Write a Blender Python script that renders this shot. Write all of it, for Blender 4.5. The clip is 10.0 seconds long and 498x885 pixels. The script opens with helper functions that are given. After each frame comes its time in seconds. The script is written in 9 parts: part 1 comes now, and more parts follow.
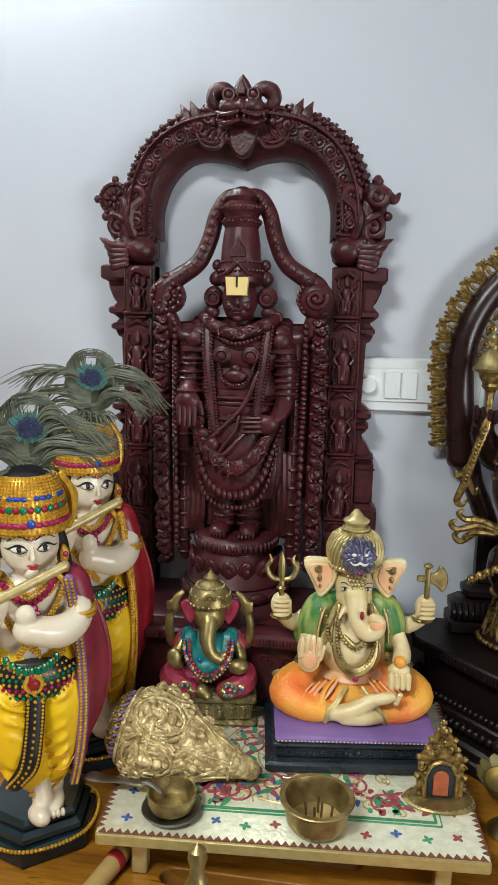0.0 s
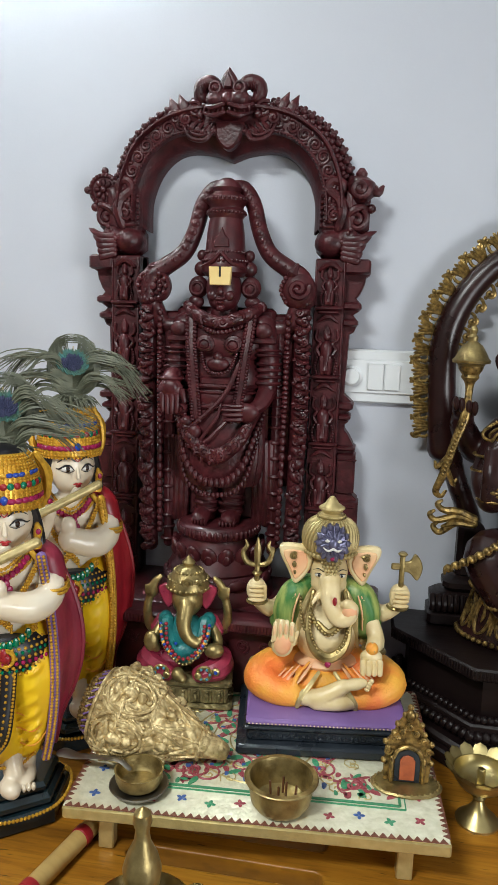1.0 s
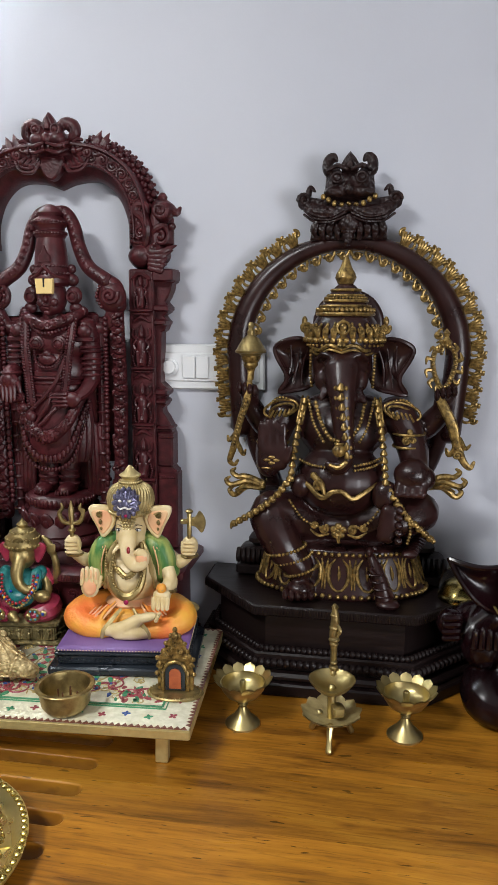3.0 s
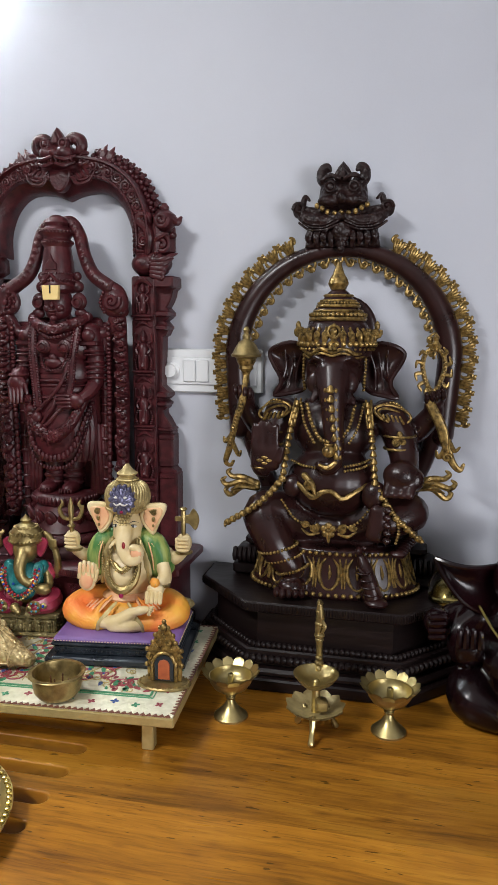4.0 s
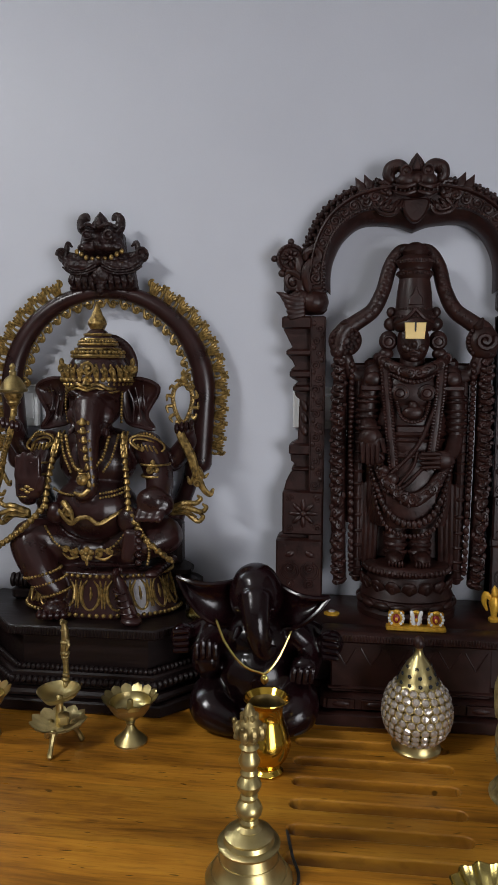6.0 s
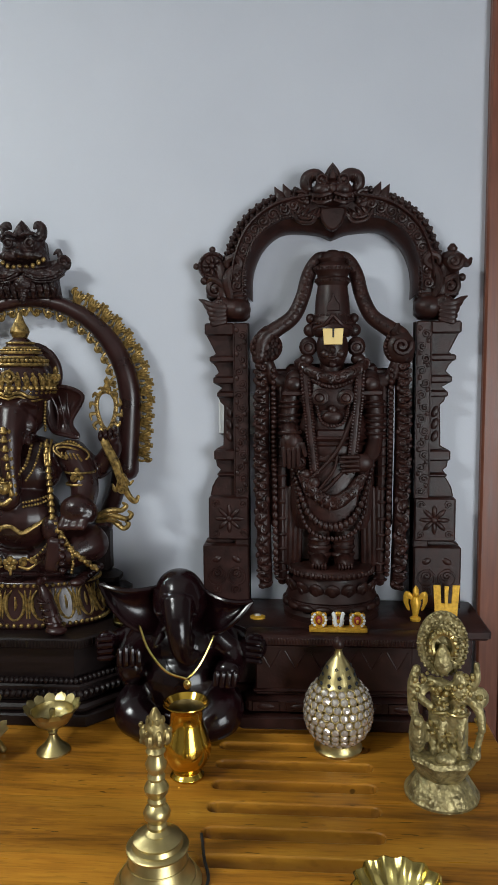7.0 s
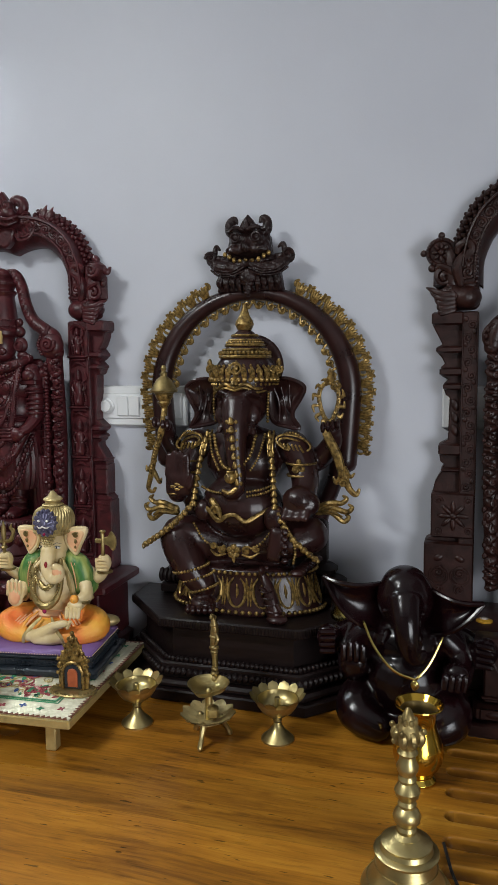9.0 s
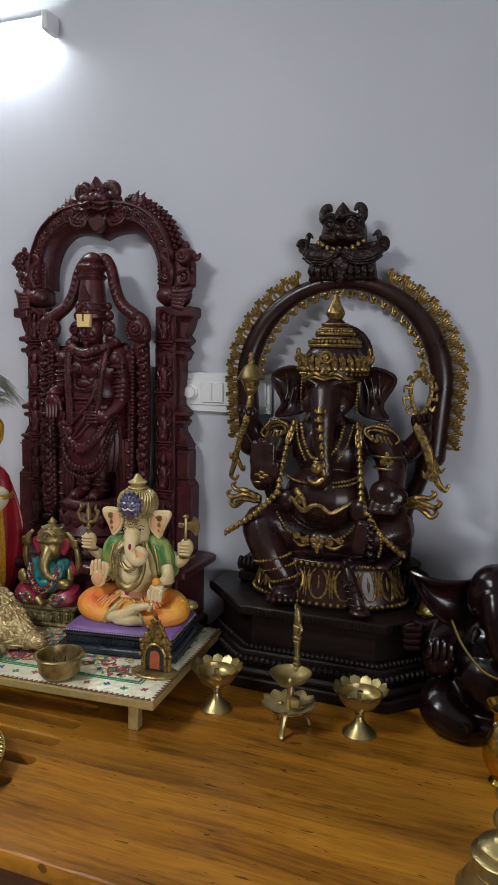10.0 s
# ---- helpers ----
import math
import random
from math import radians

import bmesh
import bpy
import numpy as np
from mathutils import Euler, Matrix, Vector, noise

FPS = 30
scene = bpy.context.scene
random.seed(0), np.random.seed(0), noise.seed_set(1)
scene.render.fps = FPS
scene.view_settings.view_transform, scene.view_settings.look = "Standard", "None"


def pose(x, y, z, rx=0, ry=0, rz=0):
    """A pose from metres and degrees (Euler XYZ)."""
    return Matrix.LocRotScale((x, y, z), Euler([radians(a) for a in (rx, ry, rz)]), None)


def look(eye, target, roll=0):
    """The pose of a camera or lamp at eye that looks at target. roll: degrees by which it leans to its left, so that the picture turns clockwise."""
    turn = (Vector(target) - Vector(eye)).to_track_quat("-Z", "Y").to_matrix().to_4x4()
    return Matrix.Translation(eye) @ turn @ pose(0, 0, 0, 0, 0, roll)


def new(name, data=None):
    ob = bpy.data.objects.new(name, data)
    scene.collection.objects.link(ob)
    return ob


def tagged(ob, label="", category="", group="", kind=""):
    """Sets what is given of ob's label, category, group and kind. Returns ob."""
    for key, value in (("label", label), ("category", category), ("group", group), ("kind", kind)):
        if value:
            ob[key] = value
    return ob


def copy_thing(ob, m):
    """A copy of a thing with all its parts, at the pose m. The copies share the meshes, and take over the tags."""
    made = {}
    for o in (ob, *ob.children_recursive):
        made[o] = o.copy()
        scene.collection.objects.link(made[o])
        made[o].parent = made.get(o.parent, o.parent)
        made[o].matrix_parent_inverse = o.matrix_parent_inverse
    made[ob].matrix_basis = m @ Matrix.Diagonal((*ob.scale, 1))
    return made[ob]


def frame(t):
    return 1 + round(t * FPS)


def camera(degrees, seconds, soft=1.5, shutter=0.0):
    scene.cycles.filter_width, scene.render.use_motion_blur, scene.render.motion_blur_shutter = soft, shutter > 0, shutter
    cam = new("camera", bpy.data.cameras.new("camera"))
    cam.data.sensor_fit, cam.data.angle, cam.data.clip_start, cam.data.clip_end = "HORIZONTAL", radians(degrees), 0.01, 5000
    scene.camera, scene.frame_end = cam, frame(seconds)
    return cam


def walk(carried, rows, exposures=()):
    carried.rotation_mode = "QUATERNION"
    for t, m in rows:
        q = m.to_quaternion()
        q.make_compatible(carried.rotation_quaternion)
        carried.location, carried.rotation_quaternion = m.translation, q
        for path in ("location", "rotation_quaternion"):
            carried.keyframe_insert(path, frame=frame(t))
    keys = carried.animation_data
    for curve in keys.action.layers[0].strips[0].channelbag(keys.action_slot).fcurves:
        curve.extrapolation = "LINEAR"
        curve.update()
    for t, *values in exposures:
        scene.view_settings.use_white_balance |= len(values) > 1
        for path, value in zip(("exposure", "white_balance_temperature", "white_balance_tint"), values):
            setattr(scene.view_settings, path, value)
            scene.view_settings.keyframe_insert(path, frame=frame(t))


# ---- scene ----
cam = camera(37.9, 10.0, soft=0.75)
PATH = [
    (0, (0.23, -0.119, 1.433), (-0.06, 1.83, 1.089), 1.2),
    (0.5, (0.276, -0.11, 1.421), (-0.012, 1.84, 1.084), 1.9),
    (1, (0.284, -0.127, 1.412), (-0.05, 1.817, 1.08), 1.9),
    (1.5, (0.354, -0.214, 1.407), (-0.005, 1.728, 1.09), 1.5),
    (2, (0.415, -0.313, 1.388), (0.049, 1.629, 1.079), 0.9),
    (2.5, (0.499, -0.328, 1.404), (0.144, 1.615, 1.087), 0.3),
    (3, (0.63, -0.285, 1.422), (0.289, 1.656, 1.083), 0.3),
    (3.2, (0.677, -0.255, 1.419), (0.316, 1.683, 1.085), 0.3),
    (4.3, (0.71, -0.348, 1.405), (0.264, 1.579, 1.107), 0.4),
    (4.5, (0.713, -0.374, 1.41), (0.308, 1.561, 1.108), 0.5),
    (5, (0.765, -0.397, 1.411), (0.407, 1.552, 1.137), 0.2),
    (5.5, (0.906, -0.364, 1.424), (0.608, 1.597, 1.167), 0.1),
    (6, (1.014, -0.35, 1.42), (0.78, 1.624, 1.198), 0.2),
    (6.2, (1.056, -0.351, 1.424), (0.842, 1.625, 1.201), 0.2),
    (7.3, (1.091, -0.354, 1.412), (0.961, 1.633, 1.219), -0.5),
    (7.5, (1.076, -0.349, 1.41), (0.915, 1.635, 1.218), -0.7),
    (8, (1.044, -0.343, 1.419), (0.73, 1.621, 1.213), -1.2),
    (8.5, (0.985, -0.354, 1.42), (0.558, 1.589, 1.213), -0.7),
    (9, (0.976, -0.353, 1.41), (0.405, 1.553, 1.202), -0.6),
    (9.5, (0.951, -0.359, 1.403), (0.304, 1.522, 1.19), 0.2),
    (10, (0.91, -0.365, 1.398), (0.208, 1.494, 1.175), 1.1),
]
EXPOSURES = [(0.0, -0.04, 6400, 5), (2.0, 0.0, 6450, 9), (3.0, -0.06, 6500, 12), (4.5, -0.08, 6500, 13), (5.5, -0.28, 6500, 13), (6.2, -0.48, 6500, 12), (7.3, -0.02, 6350, 4),
             (7.8, -0.05, 6350, 5), (8.5, -0.22, 6400, 7), (9.2, -0.5, 6450, 10), (10.0, -0.72, 6500, 12)]
walk(cam, [(t, look(eye, target, roll)) for t, eye, target, roll in PATH], EXPOSURES)

# ---------------------------------------------------------------- world and light
world = bpy.data.worlds.new("world")
scene.world = world
world.use_nodes = True
sky = world.node_tree.nodes.new("ShaderNodeTexSky")
sky.sky_type, sky.sun_disc = "NISHITA", False
sky.sun_elevation, sky.sun_rotation = radians(35), radians(120)
world.node_tree.links.new(sky.outputs[0], world.node_tree.nodes["Background"].inputs[0])
world.node_tree.nodes["Background"].inputs[1].default_value = 0.1

WINDOW_POWER, BATTEN_GLOW, CEILING_POWER = 60.0, 82.0, 58.0


def area_lamp(name, place, target, sx, sy, power, colour):
    data = bpy.data.lights.new(name, "AREA")
    data.shape, data.size, data.size_y, data.energy, data.color = "RECTANGLE", sx, sy, power, colour
    ob = new(name, data)
    ob.matrix_world = look(place, target)
    return ob


# daylight through the window of the east wall
area_lamp("window_light", (2.56, -1.55, 1.15), (0.8, 0.6, 1.25), 1.3, 1.1, WINDOW_POWER, (0.93, 0.96, 1.0))
# ceiling light of the room behind the camera
area_lamp("ceiling_light_glow", (-0.45, -0.8, 2.68), (-0.42, -0.72, 0.0), 0.6, 0.3, CEILING_POWER, (0.95, 0.98, 0.97))


# ---------------------------------------------------------------- materials
def material(name, colour, rough=0.5, metal=0.0, second=None, scale=40.0, mix=0.5, bump=0.0, bump_scale=200.0,
             stretch=(1, 1, 1), coat=0.0, rough_var=0.15, detail=6.0, glow=0.0, relief=None, spec=0.5):
    """A noise-mottled surface: two tones, two scales of grain, uneven gloss."""
    m = bpy.data.materials.new(name)
    m.use_nodes = True
    n, l = m.node_tree.nodes, m.node_tree.links
    p = n["Principled BSDF"]
    tc, mp = n.new("ShaderNodeTexCoord"), n.new("ShaderNodeMapping")
    l.new(tc.outputs["Object"], mp.inputs[0])
    mp.inputs["Scale"].default_value = stretch
    tex = n.new("ShaderNodeTexNoise")
    tex.inputs["Scale"].default_value, tex.inputs["Detail"].default_value = scale, detail
    l.new(mp.outputs[0], tex.inputs["Vector"])
    ramp = n.new("ShaderNodeValToRGB")
    second = second or tuple(c * 0.7 for c in colour)
    ramp.color_ramp.elements[0].position, ramp.color_ramp.elements[1].position = 0.5 - mix * 0.5, 0.5 + mix * 0.5
    ramp.color_ramp.elements[0].color, ramp.color_ramp.elements[1].color = (*second, 1), (*colour, 1)
    l.new(tex.outputs[0], ramp.inputs[0])
    l.new(ramp.outputs[0], p.inputs["Base Color"])
    mr = n.new("ShaderNodeMapRange")
    mr.inputs["To Min"].default_value, mr.inputs["To Max"].default_value = max(0.03, rough - rough_var), min(1, rough + rough_var)
    l.new(tex.outputs[0], mr.inputs[0])
    l.new(mr.outputs[0], p.inputs["Roughness"])
    p.inputs["Metallic"].default_value = metal
    p.inputs["Coat Weight"].default_value = coat
    p.inputs["Coat Roughness"].default_value = 0.15
    p.inputs["Specular IOR Level"].default_value = spec
    if bump:
        fine = n.new("ShaderNodeTexNoise")
        fine.inputs["Scale"].default_value, fine.inputs["Detail"].default_value = bump_scale, 4
        l.new(mp.outputs[0], fine.inputs["Vector"])
        b = n.new("ShaderNodeBump")
        b.inputs["Strength"].default_value, b.inputs["Distance"].default_value = bump, 0.002
        l.new(fine.outputs[0], b.inputs["Height"])
        l.new(b.outputs[0], p.inputs["Normal"])
        if relief:                                   # shallow chiselled relief, in cells of a few millimetres
            vo, nz, ad = n.new("ShaderNodeTexVoronoi"), n.new("ShaderNodeTexNoise"), n.new("ShaderNodeVectorMath")
            nz.inputs["Scale"].default_value = relief[0] * 0.5
            l.new(tc.outputs["Object"], nz.inputs["Vector"])
            ad.operation = "MULTIPLY_ADD"
            l.new(nz.outputs["Color"], ad.inputs[0])
            ad.inputs[1].default_value = (1.2 / relief[0],) * 3
            l.new(tc.outputs["Object"], ad.inputs[2])
            vo.feature = "SMOOTH_F1"
            vo.inputs["Scale"].default_value, vo.inputs["Smoothness"].default_value = relief[0], 0.35
            l.new(ad.outputs[0], vo.inputs["Vector"])
            b2 = n.new("ShaderNodeBump")
            b2.invert = True
            b2.inputs["Strength"].default_value, b2.inputs["Distance"].default_value = relief[1], 0.5 / relief[0]
            l.new(vo.outputs["Distance"], b2.inputs["Height"])
            l.new(b.outputs[0], b2.inputs["Normal"])
            l.new(b2.outputs[0], p.inputs["Normal"])
    if glow:
        p.inputs["Emission Color"].default_value = (*colour, 1)
        p.inputs["Emission Strength"].default_value = glow
    return m


def teak(name):
    """Oiled teak in glued boards: slow wavy tones, fine grain, short dark pores, a few knots."""
    m = bpy.data.materials.new(name)
    m.use_nodes = True
    n, l = m.node_tree.nodes, m.node_tree.links
    p = n["Principled BSDF"]
    tc = n.new("ShaderNodeTexCoord")

    def stretched(scale, tex_scale, detail=4.0, rough=0.5, vector=None):
        mp, tx = n.new("ShaderNodeMapping"), n.new("ShaderNodeTexNoise")
        mp.inputs["Scale"].default_value = scale
        l.new(vector or tc.outputs["Object"], mp.inputs[0])
        l.new(mp.outputs[0], tx.inputs["Vector"])
        tx.inputs["Scale"].default_value, tx.inputs["Detail"].default_value, tx.inputs["Roughness"].default_value = tex_scale, detail, rough
        return tx

    def spread(value, a, b, c, d):
        r = n.new("ShaderNodeMapRange")
        for k, v in zip(("From Min", "From Max", "To Min", "To Max"), (a, b, c, d)):
            r.inputs[k].default_value = v
        l.new(value, r.inputs[0])
        return r.outputs[0]

    def times(x, y):
        r = n.new("ShaderNodeMath")
        r.operation = "MULTIPLY"
        l.new(x, r.inputs[0])
        l.new(y, r.inputs[1])
        return r.outputs[0]

    # the grain bends round knots
    knot = n.new("ShaderNodeTexVoronoi")
    kmap = n.new("ShaderNodeMapping")
    kmap.inputs["Scale"].default_value = (2.6, 6.5, 1.0)
    kmap.inputs["Location"].default_value = (0.31, 0.62, 0.0)
    l.new(tc.outputs["Object"], kmap.inputs[0])
    l.new(kmap.outputs[0], knot.inputs["Vector"])
    near = spread(knot.outputs["Distance"], 0.0, 0.16, 1.0, 0.0)
    warp = stretched((3, 9, 3), 1.0, 3)
    bend = n.new("ShaderNodeVectorMath")
    bend.operation = "MULTIPLY_ADD"
    l.new(warp.outputs["Color"], bend.inputs[0])
    bend.inputs[1].default_value = (0.06, 0.035, 0.03)
    l.new(tc.outputs["Object"], bend.inputs[2])
    tone = stretched((1.0, 9.0, 3.0), 2.6, 5, 0.55, bend.outputs[0])
    fine = stretched((5.0, 90.0, 20.0), 2.0, 6, 0.6, bend.outputs[0])
    mix = n.new("ShaderNodeMath")
    mix.operation = "MULTIPLY_ADD"
    l.new(fine.outputs[0], mix.inputs[0])
    mix.inputs[1].default_value = 0.27
    l.new(times(tone.outputs[0], spread(knot.outputs["Distance"], 0.03, 0.22, 0.46, 0.60)), mix.inputs[2])
    ramp = n.new("ShaderNodeValToRGB")
    e = ramp.color_ramp.elements
    e[0].position, e[0].color = 0.27, (0.095, 0.034, 0.006, 1)
    e[1].position, e[1].color = 0.58, (0.52, 0.242, 0.028, 1)
    mid = e.new(0.44)
    mid.color = (0.365, 0.148, 0.014, 1)
    l.new(mix.outputs[0], ramp.inputs[0])
    # boards: a small step of tone across y
    sep = n.new("ShaderNodeSeparateXYZ")
    l.new(tc.outputs["Object"], sep.inputs[0])
    brd, flo = n.new("ShaderNodeMath"), n.new("ShaderNodeMath")
    brd.operation, flo.operation = "MULTIPLY", "FLOOR"
    brd.inputs[1].default_value = 8.0
    l.new(sep.outputs[1], brd.inputs[0])
    l.new(brd.outputs[0], flo.inputs[0])
    rnd = n.new("ShaderNodeTexWhiteNoise")
    rnd.noise_dimensions = "1D"
    l.new(flo.outputs[0], rnd.inputs["W"])
    hsv = n.new("ShaderNodeHueSaturation")
    l.new(spread(rnd.outputs["Value"], 0, 1, 0.80, 1.14), hsv.inputs["Value"])
    l.new(ramp.outputs[0], hsv.inputs["Color"])
    # short dark pores and dashes
    pore = stretched((26, 330, 60), 1.0, 2)
    dash = stretched((34, 190, 40), 1.0, 1)
    dark = times(spread(pore.outputs[0], 0.36, 0.44, 0.80, 1.0), spread(dash.outputs[0], 0.245, 0.285, 0.34, 1.0))
    mul = n.new("ShaderNodeMixRGB")
    mul.blend_type, mul.inputs[0].default_value = "MULTIPLY", 1.0
    l.new(hsv.outputs[0], mul.inputs[1])
    l.new(dark, mul.inputs[2])
    l.new(mul.outputs[0], p.inputs["Base Color"])
    l.new(spread(fine.outputs[0], 0.3, 0.7, 0.36, 0.27), p.inputs["Roughness"])
    p.inputs["Specular IOR Level"].default_value = 0.3
    b = n.new("ShaderNodeBump")
    b.inputs["Strength"].default_value, b.inputs["Distance"].default_value = 0.12, 0.001
    l.new(dark, b.inputs["Height"])
    l.new(b.outputs[0], p.inputs["Normal"])
    return m


WALL = material("wall_paint", (0.535, 0.548, 0.605), 0.5, second=(0.505, 0.518, 0.575), scale=6, bump=0.08, bump_scale=260)
CEIL = material("ceiling_paint", (0.8, 0.8, 0.79), 0.8)
# tile colour carries the shade below the table, so the slots look dark
FLOORM = material("floor_tile", (0.20, 0.17, 0.15), 0.3, second=(0.16, 0.14, 0.12), scale=5)
TEAK = teak("teak")
TEAKDARK = material("teak_edge", (0.16, 0.06, 0.02), 0.4, second=(0.08, 0.028, 0.01), scale=12, stretch=(1, 12, 12))
FRAMEWOOD = material("door_wood", (0.20, 0.062, 0.03), 0.4, second=(0.11, 0.032, 0.017), scale=10, stretch=(14, 14, 1), bump=0.1)
MAROON = material("maroon_wood", (0.088, 0.0135, 0.017), 0.38, second=(0.030, 0.006, 0.008), scale=45, rough_var=0.1, bump=0.14, bump_scale=160, spec=0.45)
MAROONCUT = material("maroon_carved_wood", (0.085, 0.0125, 0.016), 0.42, second=(0.020, 0.004, 0.0055), scale=60, rough_var=0.1, bump=0.14, bump_scale=160, spec=0.42, relief=(230, 0.15))
ROSEWOOD = material("brown_wood", (0.031, 0.0088, 0.0064), 0.42, second=(0.012, 0.0045, 0.0035), scale=45, bump=0.14, bump_scale=160, spec=0.32)
ROSECUT = material("brown_carved_wood", (0.035, 0.0098, 0.0070), 0.42, second=(0.011, 0.0042, 0.0034), scale=60, bump=0.14, bump_scale=160, spec=0.36, relief=(230, 0.10))
EBONY = material("dark_polished_wood", (0.030, 0.0088, 0.0080), 0.3, second=(0.011, 0.0040, 0.0038), scale=30, spec=0.42, bump=0.06)
EBONYCUT = material("dark_carved_wood", (0.024, 0.0082, 0.0072), 0.40, second=(0.008, 0.0036, 0.0034), scale=50, spec=0.32, bump=0.1, relief=(110, 0.7))
PLINTHWOOD = material("plinth_wood", (0.012, 0.0058, 0.0055), 0.42, second=(0.006, 0.0033, 0.0033), scale=60, stretch=(0.3, 3, 3), bump=0.1, spec=0.3)
GLOSSBLACK = material("glossy_dark_resin", (0.011, 0.0018, 0.0028), 0.22, second=(0.0028, 0.0015, 0.0020), scale=9, rough_var=0.08, spec=0.38, bump=0.04, bump_scale=60)
GOLD = material("antique_gold_paint", (0.50, 0.33, 0.105), 0.36, 0.7, second=(0.030, 0.017, 0.008), scale=150, mix=0.46, bump=0.25)
CROWNGOLD = material("bright_gold_paint", (0.80, 0.47, 0.05), 0.36, 0.45, second=(0.45, 0.22, 0.02), scale=160, bump=0.15)
BRASS = material("brass", (0.60, 0.49, 0.225), 0.34, 0.95, second=(0.36, 0.285, 0.12), scale=35, bump=0.05)
BRASSOLD = material("aged_brass", (0.47, 0.36, 0.15), 0.4, 0.8, second=(0.15, 0.105, 0.04), scale=60, bump=0.25, bump_scale=240)
BRASSCAST = material("cast_brass", (0.47, 0.385, 0.18), 0.44, 0.6, second=(0.10, 0.075, 0.03), scale=75, bump=0.25, bump_scale=240, relief=(150, 0.55))
BRASSPOL = material("polished_brass", (0.70, 0.57, 0.20), 0.2, 1.0, second=(0.56, 0.43, 0.13), scale=24, rough_var=0.08)
POTGOLD = material("polished_gold_brass", (0.74, 0.50, 0.085), 0.16, 1.0, second=(0.60, 0.37, 0.05), scale=14, rough_var=0.06)
TRAYBRASS = material("embossed_brass", (0.72, 0.61, 0.27), 0.3, 0.9, second=(0.58, 0.47, 0.18), scale=30, bump=0.1, bump_scale=200, relief=(150, 0.16))
# colour of the unseen walls, kept dark to cut fill light and grey reflections
ROOMWALL = material("unseen_wall_dark", (0.28, 0.26, 0.245), 0.7, second=(0.24, 0.225, 0.21), scale=4)
PALEGOLD = material("pale_gold_paint", (0.62, 0.50, 0.24), 0.42, 0.5, second=(0.36, 0.27, 0.11), scale=70, bump=0.25, bump_scale=220)
MACEGOLD = material("embossed_gold_sheet", (0.76, 0.60, 0.31), 0.4, 0.4, second=(0.26, 0.17, 0.06), scale=60, bump=0.25, bump_scale=220, relief=(130, 0.75))
STEEL = material("dull_steel", (0.30, 0.28, 0.24), 0.42, 1.0, second=(0.18, 0.165, 0.14), scale=30)
WHITEPLASTIC = material("white_plastic", (0.74, 0.75, 0.76), 0.35, second=(0.72, 0.73, 0.74), scale=5, rough_var=0.03)
CREAM = material("cream_paint", (0.78, 0.65, 0.40), 0.4, second=(0.60, 0.44, 0.19), scale=34, bump=0.10)
ORANGE = material("orange_paint", (0.80, 0.17, 0.035), 0.5, second=(0.80, 0.40, 0.05), scale=14, bump=0.55, bump_scale=330, mix=0.25)
PEACH = material("peach_paint", (0.74, 0.31, 0.16), 0.5, second=(0.76, 0.52, 0.28), scale=30)
GREEN = material("green_paint", (0.045, 0.16, 0.035), 0.45, second=(0.30, 0.36, 0.10), scale=26, stretch=(3, 3, 0.5), mix=0.2)
PURPLE = material("purple_paint", (0.20, 0.11, 0.30), 0.5, second=(0.15, 0.08, 0.25), scale=30)
BLACKPAINT = material("black_paint", (0.018, 0.024, 0.032), 0.3, second=(0.010, 0.013, 0.018), scale=25)
TEALBLACK = material("dark_teal_paint", (0.010, 0.022, 0.028), 0.22, second=(0.006, 0.014, 0.018), scale=18, coat=0.3)
WHITESKIN = material("ivory_glaze", (0.74, 0.66, 0.53), 0.3, second=(0.70, 0.56, 0.39), scale=18, coat=0.2)
YELLOW = material("yellow_paint", (0.82, 0.54, 0.010), 0.4, second=(0.76, 0.42, 0.01), scale=28)
RED = material("red_paint", (0.32, 0.012, 0.018), 0.36, second=(0.19, 0.008, 0.015), scale=20)
RUST = material("rust_paint", (0.42, 0.10, 0.03), 0.5, second=(0.24, 0.05, 0.02), scale=90, bump=0.3)
CRIMSON = material("crimson_paint", (0.26, 0.018, 0.040), 0.4, second=(0.15, 0.012, 0.028), scale=30, bump=0.2, bump_scale=160)
MAGENTA = material("magenta_stones", (0.38, 0.015, 0.09), 0.25, second=(0.2, 0.01, 0.05), scale=120)
GREENGEM = material("green_stones", (0.0, 0.19, 0.09), 0.15, second=(0.0, 0.1, 0.05), scale=120, coat=0.5)
BLUEGEM = material("blue_stones", (0.02, 0.07, 0.42), 0.15, second=(0.01, 0.04, 0.25), scale=120, coat=0.5)
TURQPALE = material("pale_turquoise_beads", (0.10, 0.30, 0.36), 0.3, second=(0.06, 0.2, 0.26), scale=130)
TURQ = material("turquoise_chips", (0.015, 0.18, 0.17), 0.35, second=(0.01, 0.10, 0.11), scale=130, bump=0.3, bump_scale=300)
ROSECHIP = material("rose_red_chips", (0.32, 0.03, 0.06), 0.35, second=(0.20, 0.015, 0.04), scale=130, bump=0.3, bump_scale=300)
NAMA = material("cream_yellow_paint", (0.82, 0.62, 0.26), 0.45, second=(0.78, 0.56, 0.22), scale=30)
IRIS = material("iris_brown_paint", (0.05, 0.022, 0.012), 0.25, second=(0.03, 0.014, 0.008), scale=200)
EYEWHITE = material("eye_white_paint", (0.78, 0.75, 0.70), 0.3)
ZIG = material("brown_enamel", (0.13, 0.045, 0.03), 0.35, second=(0.20, 0.08, 0.05), scale=90)
POTDARK = material("dark_brass_inside", (0.26, 0.19, 0.075), 0.4, 0.9, second=(0.12, 0.085, 0.035), scale=40)
HAIR = material("black_hair_paint", (0.012, 0.011, 0.014), 0.35)
LIP = material("lip_red_paint", (0.5, 0.02, 0.03), 0.4)
